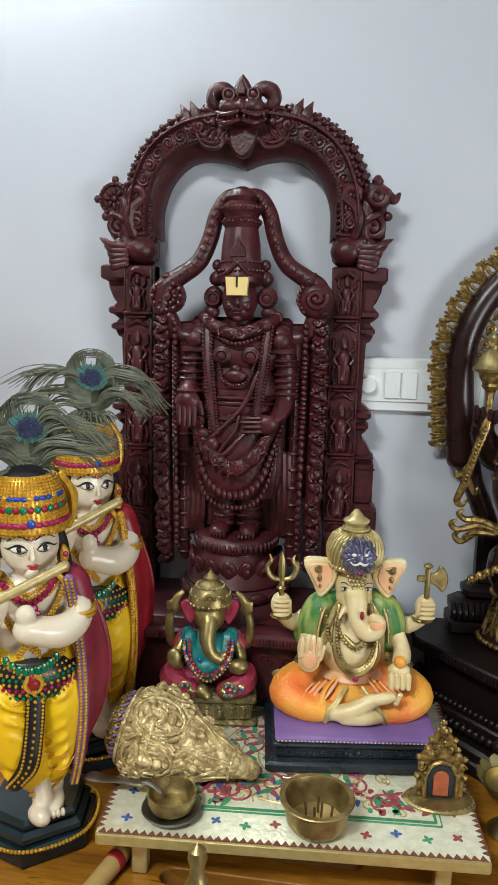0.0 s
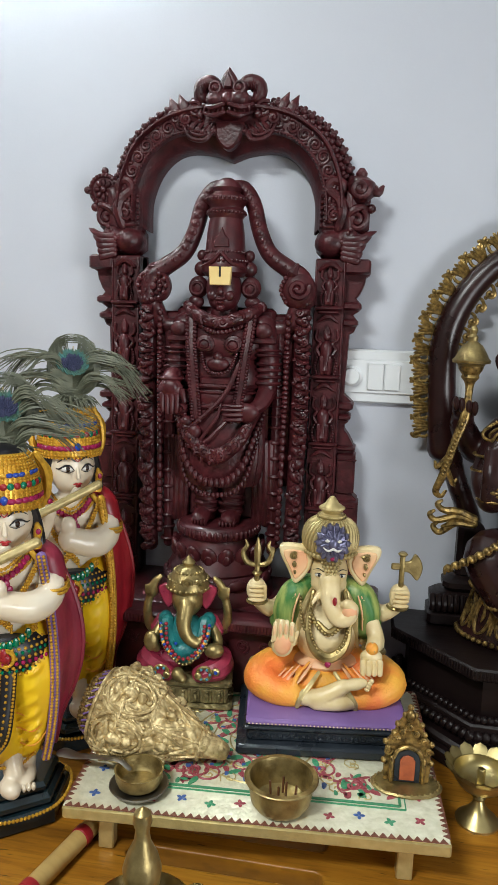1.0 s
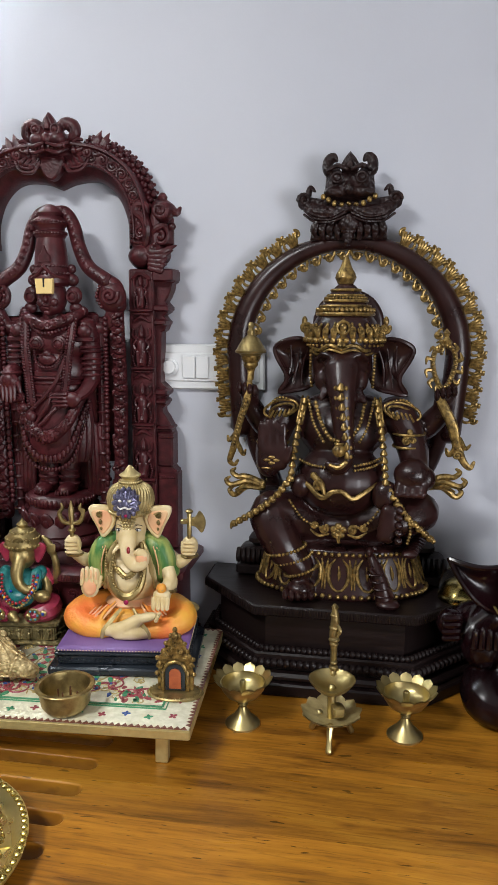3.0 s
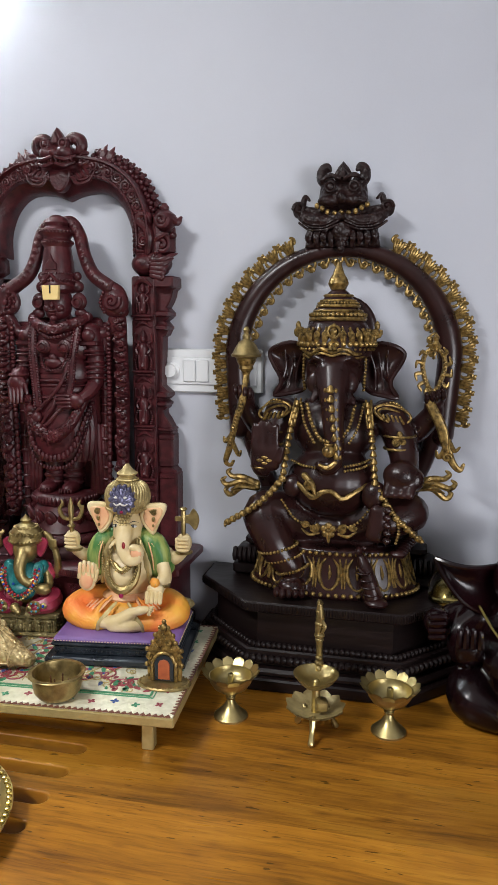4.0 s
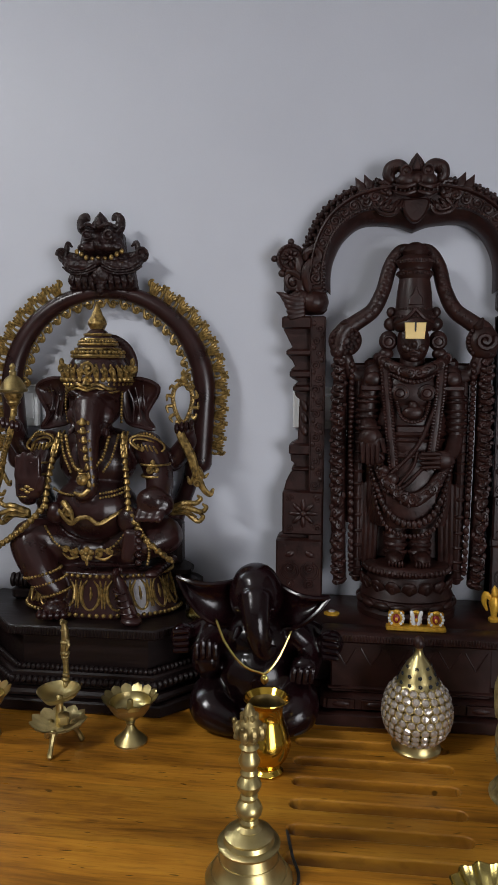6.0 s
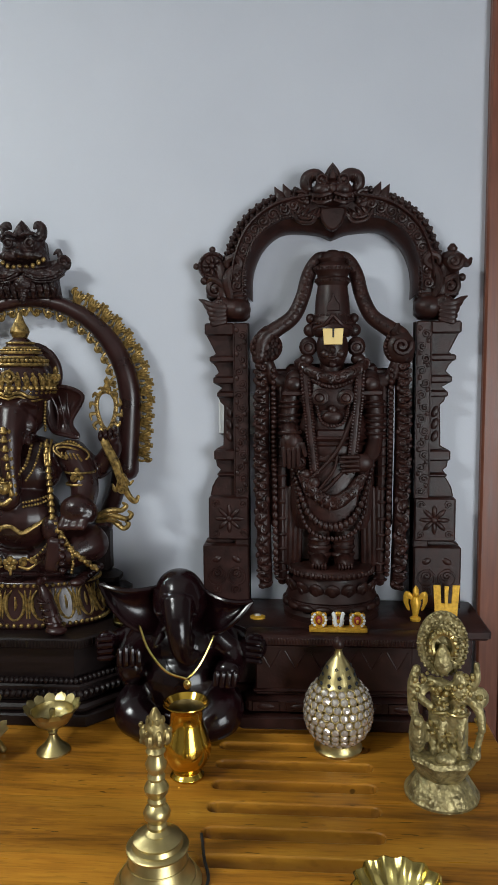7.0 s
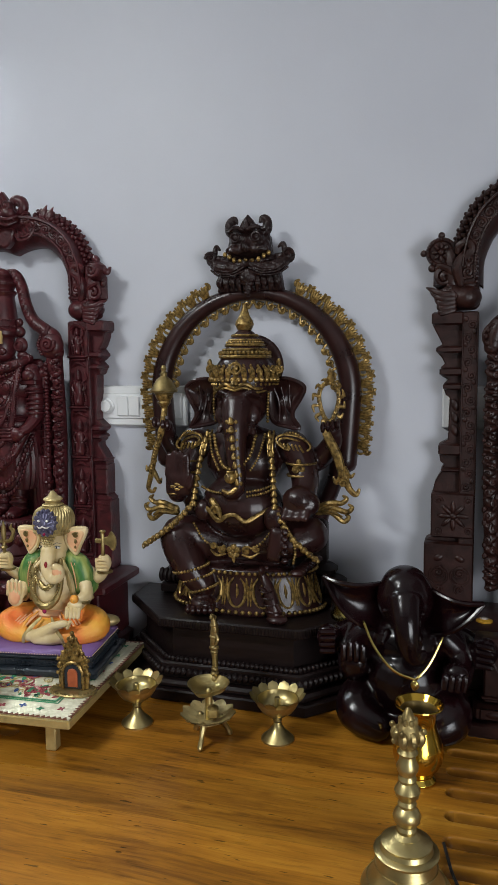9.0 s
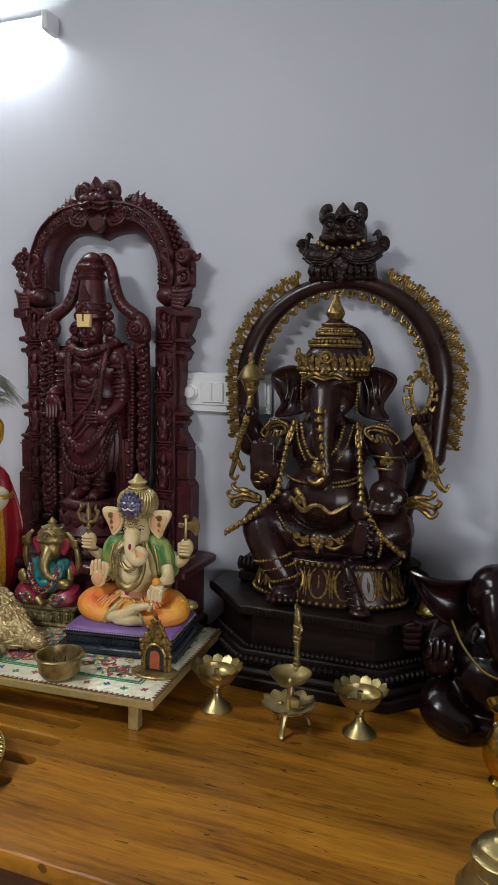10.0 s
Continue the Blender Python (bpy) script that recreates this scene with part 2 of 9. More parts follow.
BAMBOO = material("bamboo", (0.52, 0.36, 0.13), 0.4, second=(0.42, 0.27, 0.09), scale=12, stretch=(1, 1, 8))
FEATHER = material("feather_barbs", (0.17, 0.17, 0.115), 0.55, second=(0.065, 0.075, 0.05), scale=90)
FEATHEREYE = material("feather_eye_blue", (0.06, 0.065, 0.13), 0.45, second=(0.015, 0.02, 0.055), scale=120)
FEATHERTEAL = material("feather_eye_teal", (0.06, 0.20, 0.20), 0.4, second=(0.10, 0.14, 0.08), scale=120)
CRYSTAL = material("crystal_beads", (0.78, 0.71, 0.63), 0.10, 0.6, second=(0.40, 0.34, 0.28), scale=120, coat=0.6, rough_var=0.06)
PEWTER = material("silver_violet_paint", (0.20, 0.20, 0.30), 0.35, 0.6, second=(0.10, 0.09, 0.16), scale=90)
RUBBER = material("black_cord", (0.012, 0.012, 0.013), 0.6)
MEENA = material("silver_gilt_sheet", (0.76, 0.73, 0.57), 0.36, 0.25, second=(0.58, 0.55, 0.38), scale=75, bump=0.3, bump_scale=130, relief=(130, 0.22))
MEENARED = material("enamel_red", (0.26, 0.025, 0.05), 0.3, second=(0.36, 0.10, 0.10), scale=120)
MEENAGREEN = material("enamel_green", (0.03, 0.21, 0.09), 0.3, second=(0.08, 0.30, 0.16), scale=120)
MEENABLUE = material("enamel_blue", (0.035, 0.08, 0.27), 0.3, second=(0.07, 0.14, 0.35), scale=120)
GOLDEDGE = material("gilt_sheet", (0.62, 0.50, 0.22), 0.35, 0.6, second=(0.48, 0.37, 0.15), scale=80, bump=0.3, bump_scale=200)
GLOWTUBE = material("led_diffuser", (0.88, 0.98, 1.0), 0.4, glow=BATTEN_GLOW, second=(0.88, 0.98, 1.0))


# ---------------------------------------------------------------- shape helpers
def unit(v):
    v = np.asarray(v, float)
    return v / (np.linalg.norm(v) + 1e-12)


def spline(points, n):
    """n + 1 points on a smooth curve through the given ones."""
    p = np.asarray(points, float)
    if len(p) == 2:
        t = np.linspace(0, 1, n + 1)[:, None]
        return p[0] * (1 - t) + p[1] * t
    q = np.vstack([2 * p[0] - p[1], p, 2 * p[-1] - p[-2]])
    out = []
    for s in np.linspace(0, len(p) - 1, n + 1):
        i = min(int(s), len(p) - 2)
        u = s - i
        a, b, c, d = q[i], q[i + 1], q[i + 2], q[i + 3]
        out.append(0.5 * (2 * b + (c - a) * u + (2 * a - 5 * b + 4 * c - d) * u * u + (3 * b - a - 3 * c + d) * u ** 3))
    return np.array(out)


def even(points, step):
    """Points at an even step along a polyline."""
    p = np.asarray(points, float)
    d = np.r_[0, np.cumsum(np.linalg.norm(np.diff(p, axis=0), axis=1))]
    k = max(2, int(round(d[-1] / step)) + 1)
    s = np.linspace(0, d[-1], k)
    return np.array([[np.interp(v, d, p[:, i]) for i in range(p.shape[1])] for v in s])


class Form:
    """Collects simple solids, with a material slot each, into one mesh."""

    lift = 0.0

    def __init__(self, scale=1.0):
        self.v, self.f, self.m, self.slots, self.count = [], [], [], [], 0
        self.t = Matrix.Diagonal((scale, scale, scale, 1))
        self.mat = 0

    def use(self, mat):
        if mat not in self.slots:
            self.slots.append(mat)
        self.mat = self.slots.index(mat)
        return self

    def add(self, verts, faces):
        t = np.array(self.t)
        v = np.asarray(verts, float) @ t[:3, :3].T + t[:3, 3]
        self.v.append(v)
        self.f += [tuple(i + self.count for i in f) for f in faces]
        self.m += [self.mat] * len(faces)
        self.count += len(v)
        return self

    def ball(self, c, r, seg=12, rings=8, rot=(0, 0, 0)):
        r = (r, r, r) if np.isscalar(r) else r
        v = [(0, 0, 1)]
        for i in range(1, rings):
            a = math.pi * i / rings
            v += [(math.sin(a) * math.cos(b), math.sin(a) * math.sin(b), math.cos(a)) for b in np.arange(seg) * 2 * math.pi / seg]
        v.append((0, 0, -1))
        m = np.array(Euler([radians(a) for a in rot]).to_matrix())
        v = (np.array(v) * r) @ m.T + np.array(c)
        f = [(0, 1 + i, 1 + (i + 1) % seg) for i in range(seg)]
        for k in range(rings - 2):
            o = 1 + k * seg
            f += [(o + i, o + seg + i, o + seg + (i + 1) % seg, o + (i + 1) % seg) for i in range(seg)]
        o, e = 1 + (rings - 2) * seg, len(v) - 1
        f += [(e, o + (i + 1) % seg, o + i) for i in range(seg)]
        return self.add(v, f)

    def tube(self, points, radii, n=None, seg=10, closed=False, flat=1.0, up=(0, -1, 0), round_ends=True):
        """A round or flattened rod along a smooth curve. flat: its size along up, relative to its width."""
        points = np.asarray(points, float)
        n = n or max(2, 5 * (len(points) - 1))
        if closed:
            q = spline(np.vstack([points[-1], points, points[0], points[1]]), (len(points) + 2) * max(1, n // len(points)))
            k = max(1, n // len(points))
            p = q[k:-k - 1]
        else:
            p = spline(points, n) if len(points) > 2 else spline(points, n if np.size(radii) > 1 else 1)
        radii = np.atleast_1d(radii).astype(float)
        r = np.interp(np.linspace(0, 1, len(p)), np.linspace(0, 1, len(radii)), radii)
        if not closed and round_ends:
            a, b = unit(p[0] - p[1]), unit(p[-1] - p[-2])
            p = np.vstack([p[0] + a * r[0] * 0.8, p[0] + a * r[0] * 0.45, p, p[-1] + b * r[-1] * 0.45, p[-1] + b * r[-1] * 0.8])
            r = np.r_[r[0] * 0.35, r[0] * 0.82, r, r[-1] * 0.82, r[-1] * 0.35]
        k = len(p)
        tan = np.roll(p, -1, 0) - np.roll(p, 1, 0)
        if not closed:
            tan[0], tan[-1] = p[1] - p[0], p[-1] - p[-2]
        v = []
        side = np.cross(unit(tan[0]), up)
        if np.linalg.norm(side) < 1e-3:
            side = np.cross(unit(tan[0]), (1, 0, 0.01))
        for i in range(k):
            t = unit(tan[i])
            side = unit(side - t * (side @ t))
            nor = np.cross(side, t)
            for a in np.arange(seg) * 2 * math.pi / seg:
                v.append(p[i] + r[i] * (side * math.cos(a) + nor * math.sin(a) * flat))
        f = []
        for i in range(k if closed else k - 1):
            j = (i + 1) % k
            f += [(i * seg + s, i * seg + (s + 1) % seg, j * seg + (s + 1) % seg, j * seg + s) for s in range(seg)]
        if not closed:
            f += [tuple(range(seg))[::-1], tuple((k - 1) * seg + s for s in range(seg))]
        return self.add(v, f)

    def ring(self, c, R, r, n=28, seg=8, axis="z", sx=1.0, flat=1.0):
        a = np.arange(n) * 2 * math.pi / n
        u, w = R * np.cos(a) * sx, R * np.sin(a)
        z = np.zeros(n)
        p = {"z": np.c_[u, w, z], "y": np.c_[u, z, w], "x": np.c_[z, u, w]}[axis] + np.array(c)
        up = {"z": (0, 0, 1), "y": (0, 1, 0), "x": (1, 0, 0)}[axis]
        return self.tube(p, r, n=n, seg=seg, closed=True, flat=flat, up=up)

    def lathe(self, profile, c=(0, 0, 0), seg=28, sx=1.0, sy=1.0, flutes=0, depth=0.0, smooth=0, rot=(0, 0, 0), caps=True):
        """A turned solid from (radius, height) pairs; flutes: lobes round it."""
        pr = spline(profile, smooth) if smooth else np.asarray(profile, float)
        m = np.array(Euler([radians(a) for a in rot]).to_matrix())
        v = []
        for r, z in pr:
            for b in np.arange(seg) * 2 * math.pi / seg:
                k = r * (1 + depth * math.cos(flutes * b)) if flutes else r
                v.append((k * math.cos(b) * sx, k * math.sin(b) * sy, z))
        v = np.array(v) @ m.T + np.array(c)
        f = []
        for i in range(len(pr) - 1):
            f += [(i * seg + s, i * seg + (s + 1) % seg, (i + 1) * seg + (s + 1) % seg, (i + 1) * seg + s) for s in range(seg)]
        if caps and pr[0][0] > 1e-6:
            f.append(tuple(range(seg))[::-1])
        if caps and pr[-1][0] > 1e-6:
            f.append(tuple((len(pr) - 1) * seg + s for s in range(seg)))
        return self.add(v, f)

    def box(self, c, size, bevel=0.0, rot=(0, 0, 0), taper=1.0):
        sx, sy, sz = (s / 2 for s in size)
        b = min(bevel, sx * 0.9, sy * 0.9, sz * 0.9)
        m = np.array(Euler([radians(a) for a in rot]).to_matrix())
        if b <= 0:
            v = [(x * sx * (taper if z > 0 else 1), y * sy * (taper if z > 0 else 1), z * sz) for z in (-1, 1) for x, y in ((-1, -1), (1, -1), (1, 1), (-1, 1))]
            f = [(3, 2, 1, 0), (4, 5, 6, 7), (0, 1, 5, 4), (1, 2, 6, 5), (2, 3, 7, 6), (3, 0, 4, 7)]
        else:
            v, f = [], []
            for z, i in ((-sz, b), (-sz + b, 0), (sz - b, 0), (sz, b)):
                k = taper if z > 0 else 1
                x, y = sx * k - i, sy * k - i
                v += [(-x + b, -y, z), (x - b, -y, z), (x, -y + b, z), (x, y - b, z), (x - b, y, z), (-x + b, y, z), (-x, y - b, z), (-x, -y + b, z)]
            f.append(tuple(range(8))[::-1])
            f.append(tuple(range(24, 32)))
            for q in range(3):
                f += [(q * 8 + s, q * 8 + (s + 1) % 8, q * 8 + 8 + (s + 1) % 8, q * 8 + 8 + s) for s in range(8)]
        return self.add(np.array(v) @ m.T + np.array(c), f)

    def slab(self, outline, lo, hi, axis="z", bevel=0.0):
        """A flat solid from an outline; axis: its thin direction. Bevelled towards its own middle."""
        o = np.asarray(outline, float)
        k = len(o)
        prv, nxt = np.roll(o, 1, 0), np.roll(o, -1, 0)
        area = 0.5 * np.sum(o[:, 0] * nxt[:, 1] - nxt[:, 0] * o[:, 1])
        e1 = (o - prv) / (np.linalg.norm(o - prv, axis=1)[:, None] + 1e-12)
        e2 = (nxt - o) / (np.linalg.norm(nxt - o, axis=1)[:, None] + 1e-12)
        nrm = np.c_[-(e1 + e2)[:, 1], (e1 + e2)[:, 0]] * np.sign(area)
        nrm /= np.linalg.norm(nrm, axis=1)[:, None] + 1e-12
        inner = o + nrm * bevel
        rings = [(o, lo), (o, hi)] if bevel <= 0 else [(inner, lo), (o, lo + bevel), (o, hi - bevel), (inner, hi)]
        v, f = [], []
        for q, h in rings:
            v += [{"z": (a, b, h), "y": (a, h, b), "x": (h, a, b)}[axis] for a, b in q]
        for i in range(len(rings) - 1):
            f += [(i * k + s, i * k + (s + 1) % k, (i + 1) * k + (s + 1) % k, (i + 1) * k + s) for s in range(k)]
        f += [tuple(range(k))[::-1], tuple((len(rings) - 1) * k + s for s in range(k))]
        return self.add(v, f)

    def beads(self, points, r, step=None, n=None, seg=8, rings=5, squash=(1, 1, 1)):
        p = spline(points, n or 10 * len(points))
        for q in even(p, step or 2 * r):
            self.ball(q, (r * squash[0], r * squash[1], r * squash[2]), seg, rings)
        return self

    def swirl(self, c, R, r, turns=1.4, start=0.0, way=1, axis="y", seg=6, n=16):
        """A carved spiral scroll lying in a plane."""
        s = np.linspace(0, 1, n)
        a = start + way * s * turns * 2 * math.pi
        k = R * (1 - 0.86 * s)
        z = np.zeros(n)
        u, w = k * np.cos(a), k * np.sin(a)
        p = (np.c_[u, z, w] if axis == "y" else np.c_[u, w, z]) + np.array(c)
        return self.tube(p, [r, r * 0.9, r * 1.2], n=n, seg=seg, up=(0, 1, 0) if axis == "y" else (0, 0, 1))

    def sheet(self, rows):
        """A surface through rows of points, all of one length."""
        g = np.asarray(rows, float)
        a, b = g.shape[:2]
        f = [(i * b + j, i * b + j + 1, (i + 1) * b + j + 1, (i + 1) * b + j) for i in range(a - 1) for j in range(b - 1)]
        return self.add(g.reshape(-1, 3), f)

    def mirror_x(self, start):
        """Adds the mirror image of all that came after the given mark (v, f counts)."""
        nv, nf = start
        old = np.vstack(self.v)[nv:]
        faces = [tuple(i + (self.count - nv) for i in f)[::-1] for f in self.f[nf:]]
        mats = list(self.m[nf:])
        self.v.append(old * (-1, 1, 1))
        self.f += faces
        self.m += mats
        self.count += len(old)
        return self

    def mark(self):
        return self.count, len(self.f)

    def mesh(self, name, sharp=38.0):
        me = bpy.data.meshes.new(name)
        me.from_pydata(np.vstack(self.v).tolist(), [], self.f)
        for s in self.slots:
            me.materials.append(s)
        me.polygons.foreach_set("material_index", self.m)
        me.polygons.foreach_set("use_smooth", [True] * len(self.f))
        bm = bmesh.new()
        bm.from_mesh(me)
        bmesh.ops.recalc_face_normals(bm, faces=bm.faces)
        bm.to_mesh(me)
        bm.free()
        me.set_sharp_from_angle(angle=radians(sharp))
        me.update()
        return me

    def melt(self, voxel, smooth=3):
        """Fuses all solids so far into one skin, as if carved from one block. One material."""
        me = self.mesh("melt")
        ob = bpy.data.objects.new("melt", me)
        scene.collection.objects.link(ob)
        r = ob.modifiers.new("remesh", "REMESH")
        r.mode, r.voxel_size = "VOXEL", voxel
        if smooth:
            s = ob.modifiers.new("smooth", "SMOOTH")
            s.iterations, s.factor = smooth, 0.5
        dg = bpy.context.evaluated_depsgraph_get()
        out = bpy.data.meshes.new_from_object(ob.evaluated_get(dg))
        v = np.empty(len(out.vertices) * 3)
        out.vertices.foreach_get("co", v)
        faces = [tuple(p.vertices) for p in out.polygons]
        self.v, self.f, self.m, self.count = [v.reshape(-1, 3)], faces, [self.mat] * len(faces), len(out.vertices)
        bpy.data.objects.remove(ob)
        bpy.data.meshes.remove(me)
        bpy.data.meshes.remove(out)
        return self


def thing(name, form, place=None, label="", category="", group="", kind="", sharp=38.0):
    """A top-level object: a mesh, or an Empty where form is None."""
    ob = new(name, form.mesh(name, sharp) if form else None)
    if place is not None:
        ob.matrix_world = place
    return tagged(ob, label, category, group, kind)


def part(name, form, parent, label="", place=None, sharp=38.0):
    """One mesh object under a thing or under a part."""
    ob = new(name, form if isinstance(form, bpy.types.Mesh) else form.mesh(name, sharp))
    ob.parent = parent
    if place is not None:
        ob.matrix_local = place
    if label:
        ob["label"] = label
    return ob


MM = 0.001


def join(a, b):
    """Takes the finished solids of form b, with their materials, into form a."""
    for v in b.v:
        a.v.append(v)
    for f, m in zip(b.f, b.m):
        a.use(b.slots[m])
        a.f.append(tuple(i + a.count for i in f))
        a.m.append(a.mat)
    a.count += b.count
    return a

# ---------------------------------------------------------------- the room
TOP = 0.80          # height of the table top
WALL_Y = 1.05


def plain_box(name, lo, hi, mat, label, category, bevel=0.0, kind="structure"):
    c = [(a + b) / 2 for a, b in zip(lo, hi)]
    f = Form().use(mat)
    f.box((0, 0, 0), [b - a for a, b in zip(lo, hi)], bevel)
    return thing(name, f, Matrix.Translation(c), label, category, "", kind)


plain_box("floor", (-2.6, -3.0, -0.1), (2.8, 1.25, 0.0), FLOORM, "glossy tiled floor, darkened to keep the table slots dark", "floor")
plain_box("ceiling", (-2.6, -3.0, 2.75), (2.8, 1.25, 2.85), CEIL, "plain white painted ceiling", "ceiling")
plain_box("wall_north", (-2.6, WALL_Y, 0.0), (2.8, 1.25, 2.75), WALL, "pale grey-blue painted wall behind the table", "wall")
# unseen walls close the room; their dark colour lowers the bounce light
plain_box("wall_west", (-2.6, -3.0, 0.0), (-2.4, WALL_Y, 2.75), ROOMWALL, "unseen side wall, painted dark to cut stray light", "wall")
plain_box("wall_south", (-2.4, -3.0, 0.0), (2.6, -2.8, 2.75), ROOMWALL, "unseen wall across the room, painted dark to cut stray light", "wall")
# east wall with the window opening, unseen and in the same light-cutting dark colour
east = thing("wall_east", None, pose(0, 0, 0), "unseen side wall with a window opening, dark to cut stray light", "wall", "", "structure")
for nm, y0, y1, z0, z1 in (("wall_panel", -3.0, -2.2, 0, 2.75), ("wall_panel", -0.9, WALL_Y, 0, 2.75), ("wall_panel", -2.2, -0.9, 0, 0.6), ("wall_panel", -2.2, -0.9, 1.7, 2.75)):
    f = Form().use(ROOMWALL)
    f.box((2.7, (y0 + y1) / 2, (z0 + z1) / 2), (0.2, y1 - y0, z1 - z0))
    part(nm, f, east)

jamb = thing("door_frame", None, pose(1.432, WALL_Y, 0.0), "tall reddish-brown polished wooden door frame beside the wall", "door frame", "", "structure")
f = Form().use(FRAMEWOOD)
f.box((0.06, -0.011, 1.1), (0.12, 0.022, 2.2), 0.004)
part("architrave", f, jamb)
f = Form().use(FRAMEWOOD)
f.box((0.072, -0.025, 1.1), (0.06, 0.008, 2.18), 0.003)
part("moulding", f, jamb)

# LED batten high on the wall
batten = thing("led_batten_light", None, pose(-0.685, 1.05, 2.11), "white LED batten light glowing on the wall", "wall light")
f = Form().use(WHITEPLASTIC)
f.box((0, -0.012, 0.012), (1.20, 0.024, 0.026), 0.003)
part("housing", f, batten)
f = Form().use(GLOWTUBE)
f.slab([(-0.036, -0.012), (-0.024, -0.012), (-0.024, 0.012), (-0.036, 0.012), (-0.046, 0.006), (-0.05, -0.001), (-0.046, -0.008)], -0.585, 0.585, "x")
part("diffuser", f, batten, "glowing white diffuser")
for sx in (-1, 1):
    f = Form().use(WHITEPLASTIC)
    f.box((sx * 0.594, -0.027, 0.002), (0.014, 0.05, 0.044), 0.004)
    part("end_cap", f, batten)

# switch plates on the wall
def switch_plate(x0, x1, z0, z1, switches, knob):
    ob = thing("switch_plate", None, pose((x0 + x1) / 2, WALL_Y, (z0 + z1) / 2), "white modular switch plate on the wall", "switch plate")
    w, h = x1 - x0, z1 - z0
    f = Form().use(WHITEPLASTIC)
    f.box((0, -0.005, 0), (w, 0.010, h), 0.003)
    part("plate", f, ob)
    f = Form().use(WHITEPLASTIC)
    f.box((0, -0.0115, 0), (w - 0.02, 0.003, h * 0.62), 0.001)
    part("inner_frame", f, ob)
    for sx in switches:
        f = Form().use(WHITEPLASTIC)
        f.box((sx - (x0 + x1) / 2, -0.0145, 0), (0.0245, 0.006, 0.042), 0.0015, rot=(2.5, 0, 0))
        part("switch", f, ob)
    if knob:
        f = Form().use(WHITEPLASTIC)
        f.lathe([(0.0165, 0), (0.0165, 0.004), (0.013, 0.006), (0.012, 0.012), (0, 0.012)], (knob - (x0 + x1) / 2, -0.012, 0), 24, rot=(90, 0, 0))
        part("knob", f, ob)
    return ob


switch_plate(0.19, 0.426, 1.288, 1.373, (0.283, 0.309), 0.246)
switch_plate(0.934, 1.020, 1.292, 1.372, (), None)

# ---------------------------------------------------------------- the table
# slots: ends, first row and pitch
SLOTS = ((0.028, 0.264, 0.824, 0.0575), (0.956, 1.207, 0.839, 0.0565))
TX0, TX1, TY0, TY1 = -1.0, 1.415, 0.305, 1.04
table = thing("slotted_table", None, pose(0, 0, TOP), "honey-brown teak table with rounded slots cut in its top", "table")


def stadium(x0, x1, y, r, k=7):
    a = [(x1 - r + r * math.cos(t), y + r * math.sin(t)) for t in np.linspace(-math.pi / 2, math.pi / 2, k)]
    return a + [(x0 + r + r * math.cos(t), y + r * math.sin(t)) for t in np.linspace(math.pi / 2, 1.5 * math.pi, k)]


def slotted_top():
    """The board with its slots, filled as a flat curve with holes and given its thickness."""
    cu = bpy.data.curves.new("board", "CURVE")
    cu.dimensions, cu.fill_mode, cu.extrude, cu.bevel_depth, cu.bevel_resolution = "2D", "BOTH", 0.0105, 0.003, 2
    loops = [[(TX0, TY0), (TX1, TY0), (TX1, TY1), (TX0, TY1)]]
    for x0, x1, y, pitch in SLOTS:
        for i in range(8):
            loops.append(stadium(x0, x1, y - i * pitch, 0.0150)[::-1])
    for lp in loops:
        s = cu.splines.new("POLY")
        s.points.add(len(lp) - 1)
        for q, (x, y) in zip(s.points, lp):
            q.co = (x, y, 0, 1)
        s.use_cyclic_u = True
    ob = bpy.data.objects.new("board", cu)
    scene.collection.objects.link(ob)
    me = bpy.data.meshes.new_from_object(ob.evaluated_get(bpy.context.evaluated_depsgraph_get()))
    bpy.data.objects.remove(ob)
    bm = bmesh.new()
    bm.from_mesh(me)
    bmesh.ops.remove_doubles(bm, verts=bm.verts, dist=0.00005)
    bm.to_mesh(me)
    bm.free()
    me.materials.clear()
    me.materials.append(TEAK)
    return me


part("tabletop", slotted_top(), table, "", Matrix.Translation((0, 0, -0.0135)))
for y, nm in ((TY0 + 0.035, "front_apron"), (TY1 - 0.04, "back_apron")):
    f = Form().use(TEAKDARK)
    f.box(((TX0 + TX1) / 2, y, -0.062), (TX1 - TX0 - 0.1, 0.022, 0.07), 0.003)
    part(nm, f, table)
for x in (TX0 + 0.06, TX1 - 0.06):
    for y in (TY0 + 0.06, TY1 - 0.06):
        f = Form().use(TEAKDARK)
        f.box((x, y, -0.4135), (0.06, 0.06, 0.773), 0.004)
        part("leg", f, table)

# ---------------------------------------------------------------- carved shrines
def tier(f, hw, y0, y1, z0, z1, bevel=0.003, x=0.0):
    f.box((x, (y0 + y1) / 2, (z0 + z1) / 2), (2 * hw, y1 - y0, z1 - z0), bevel)


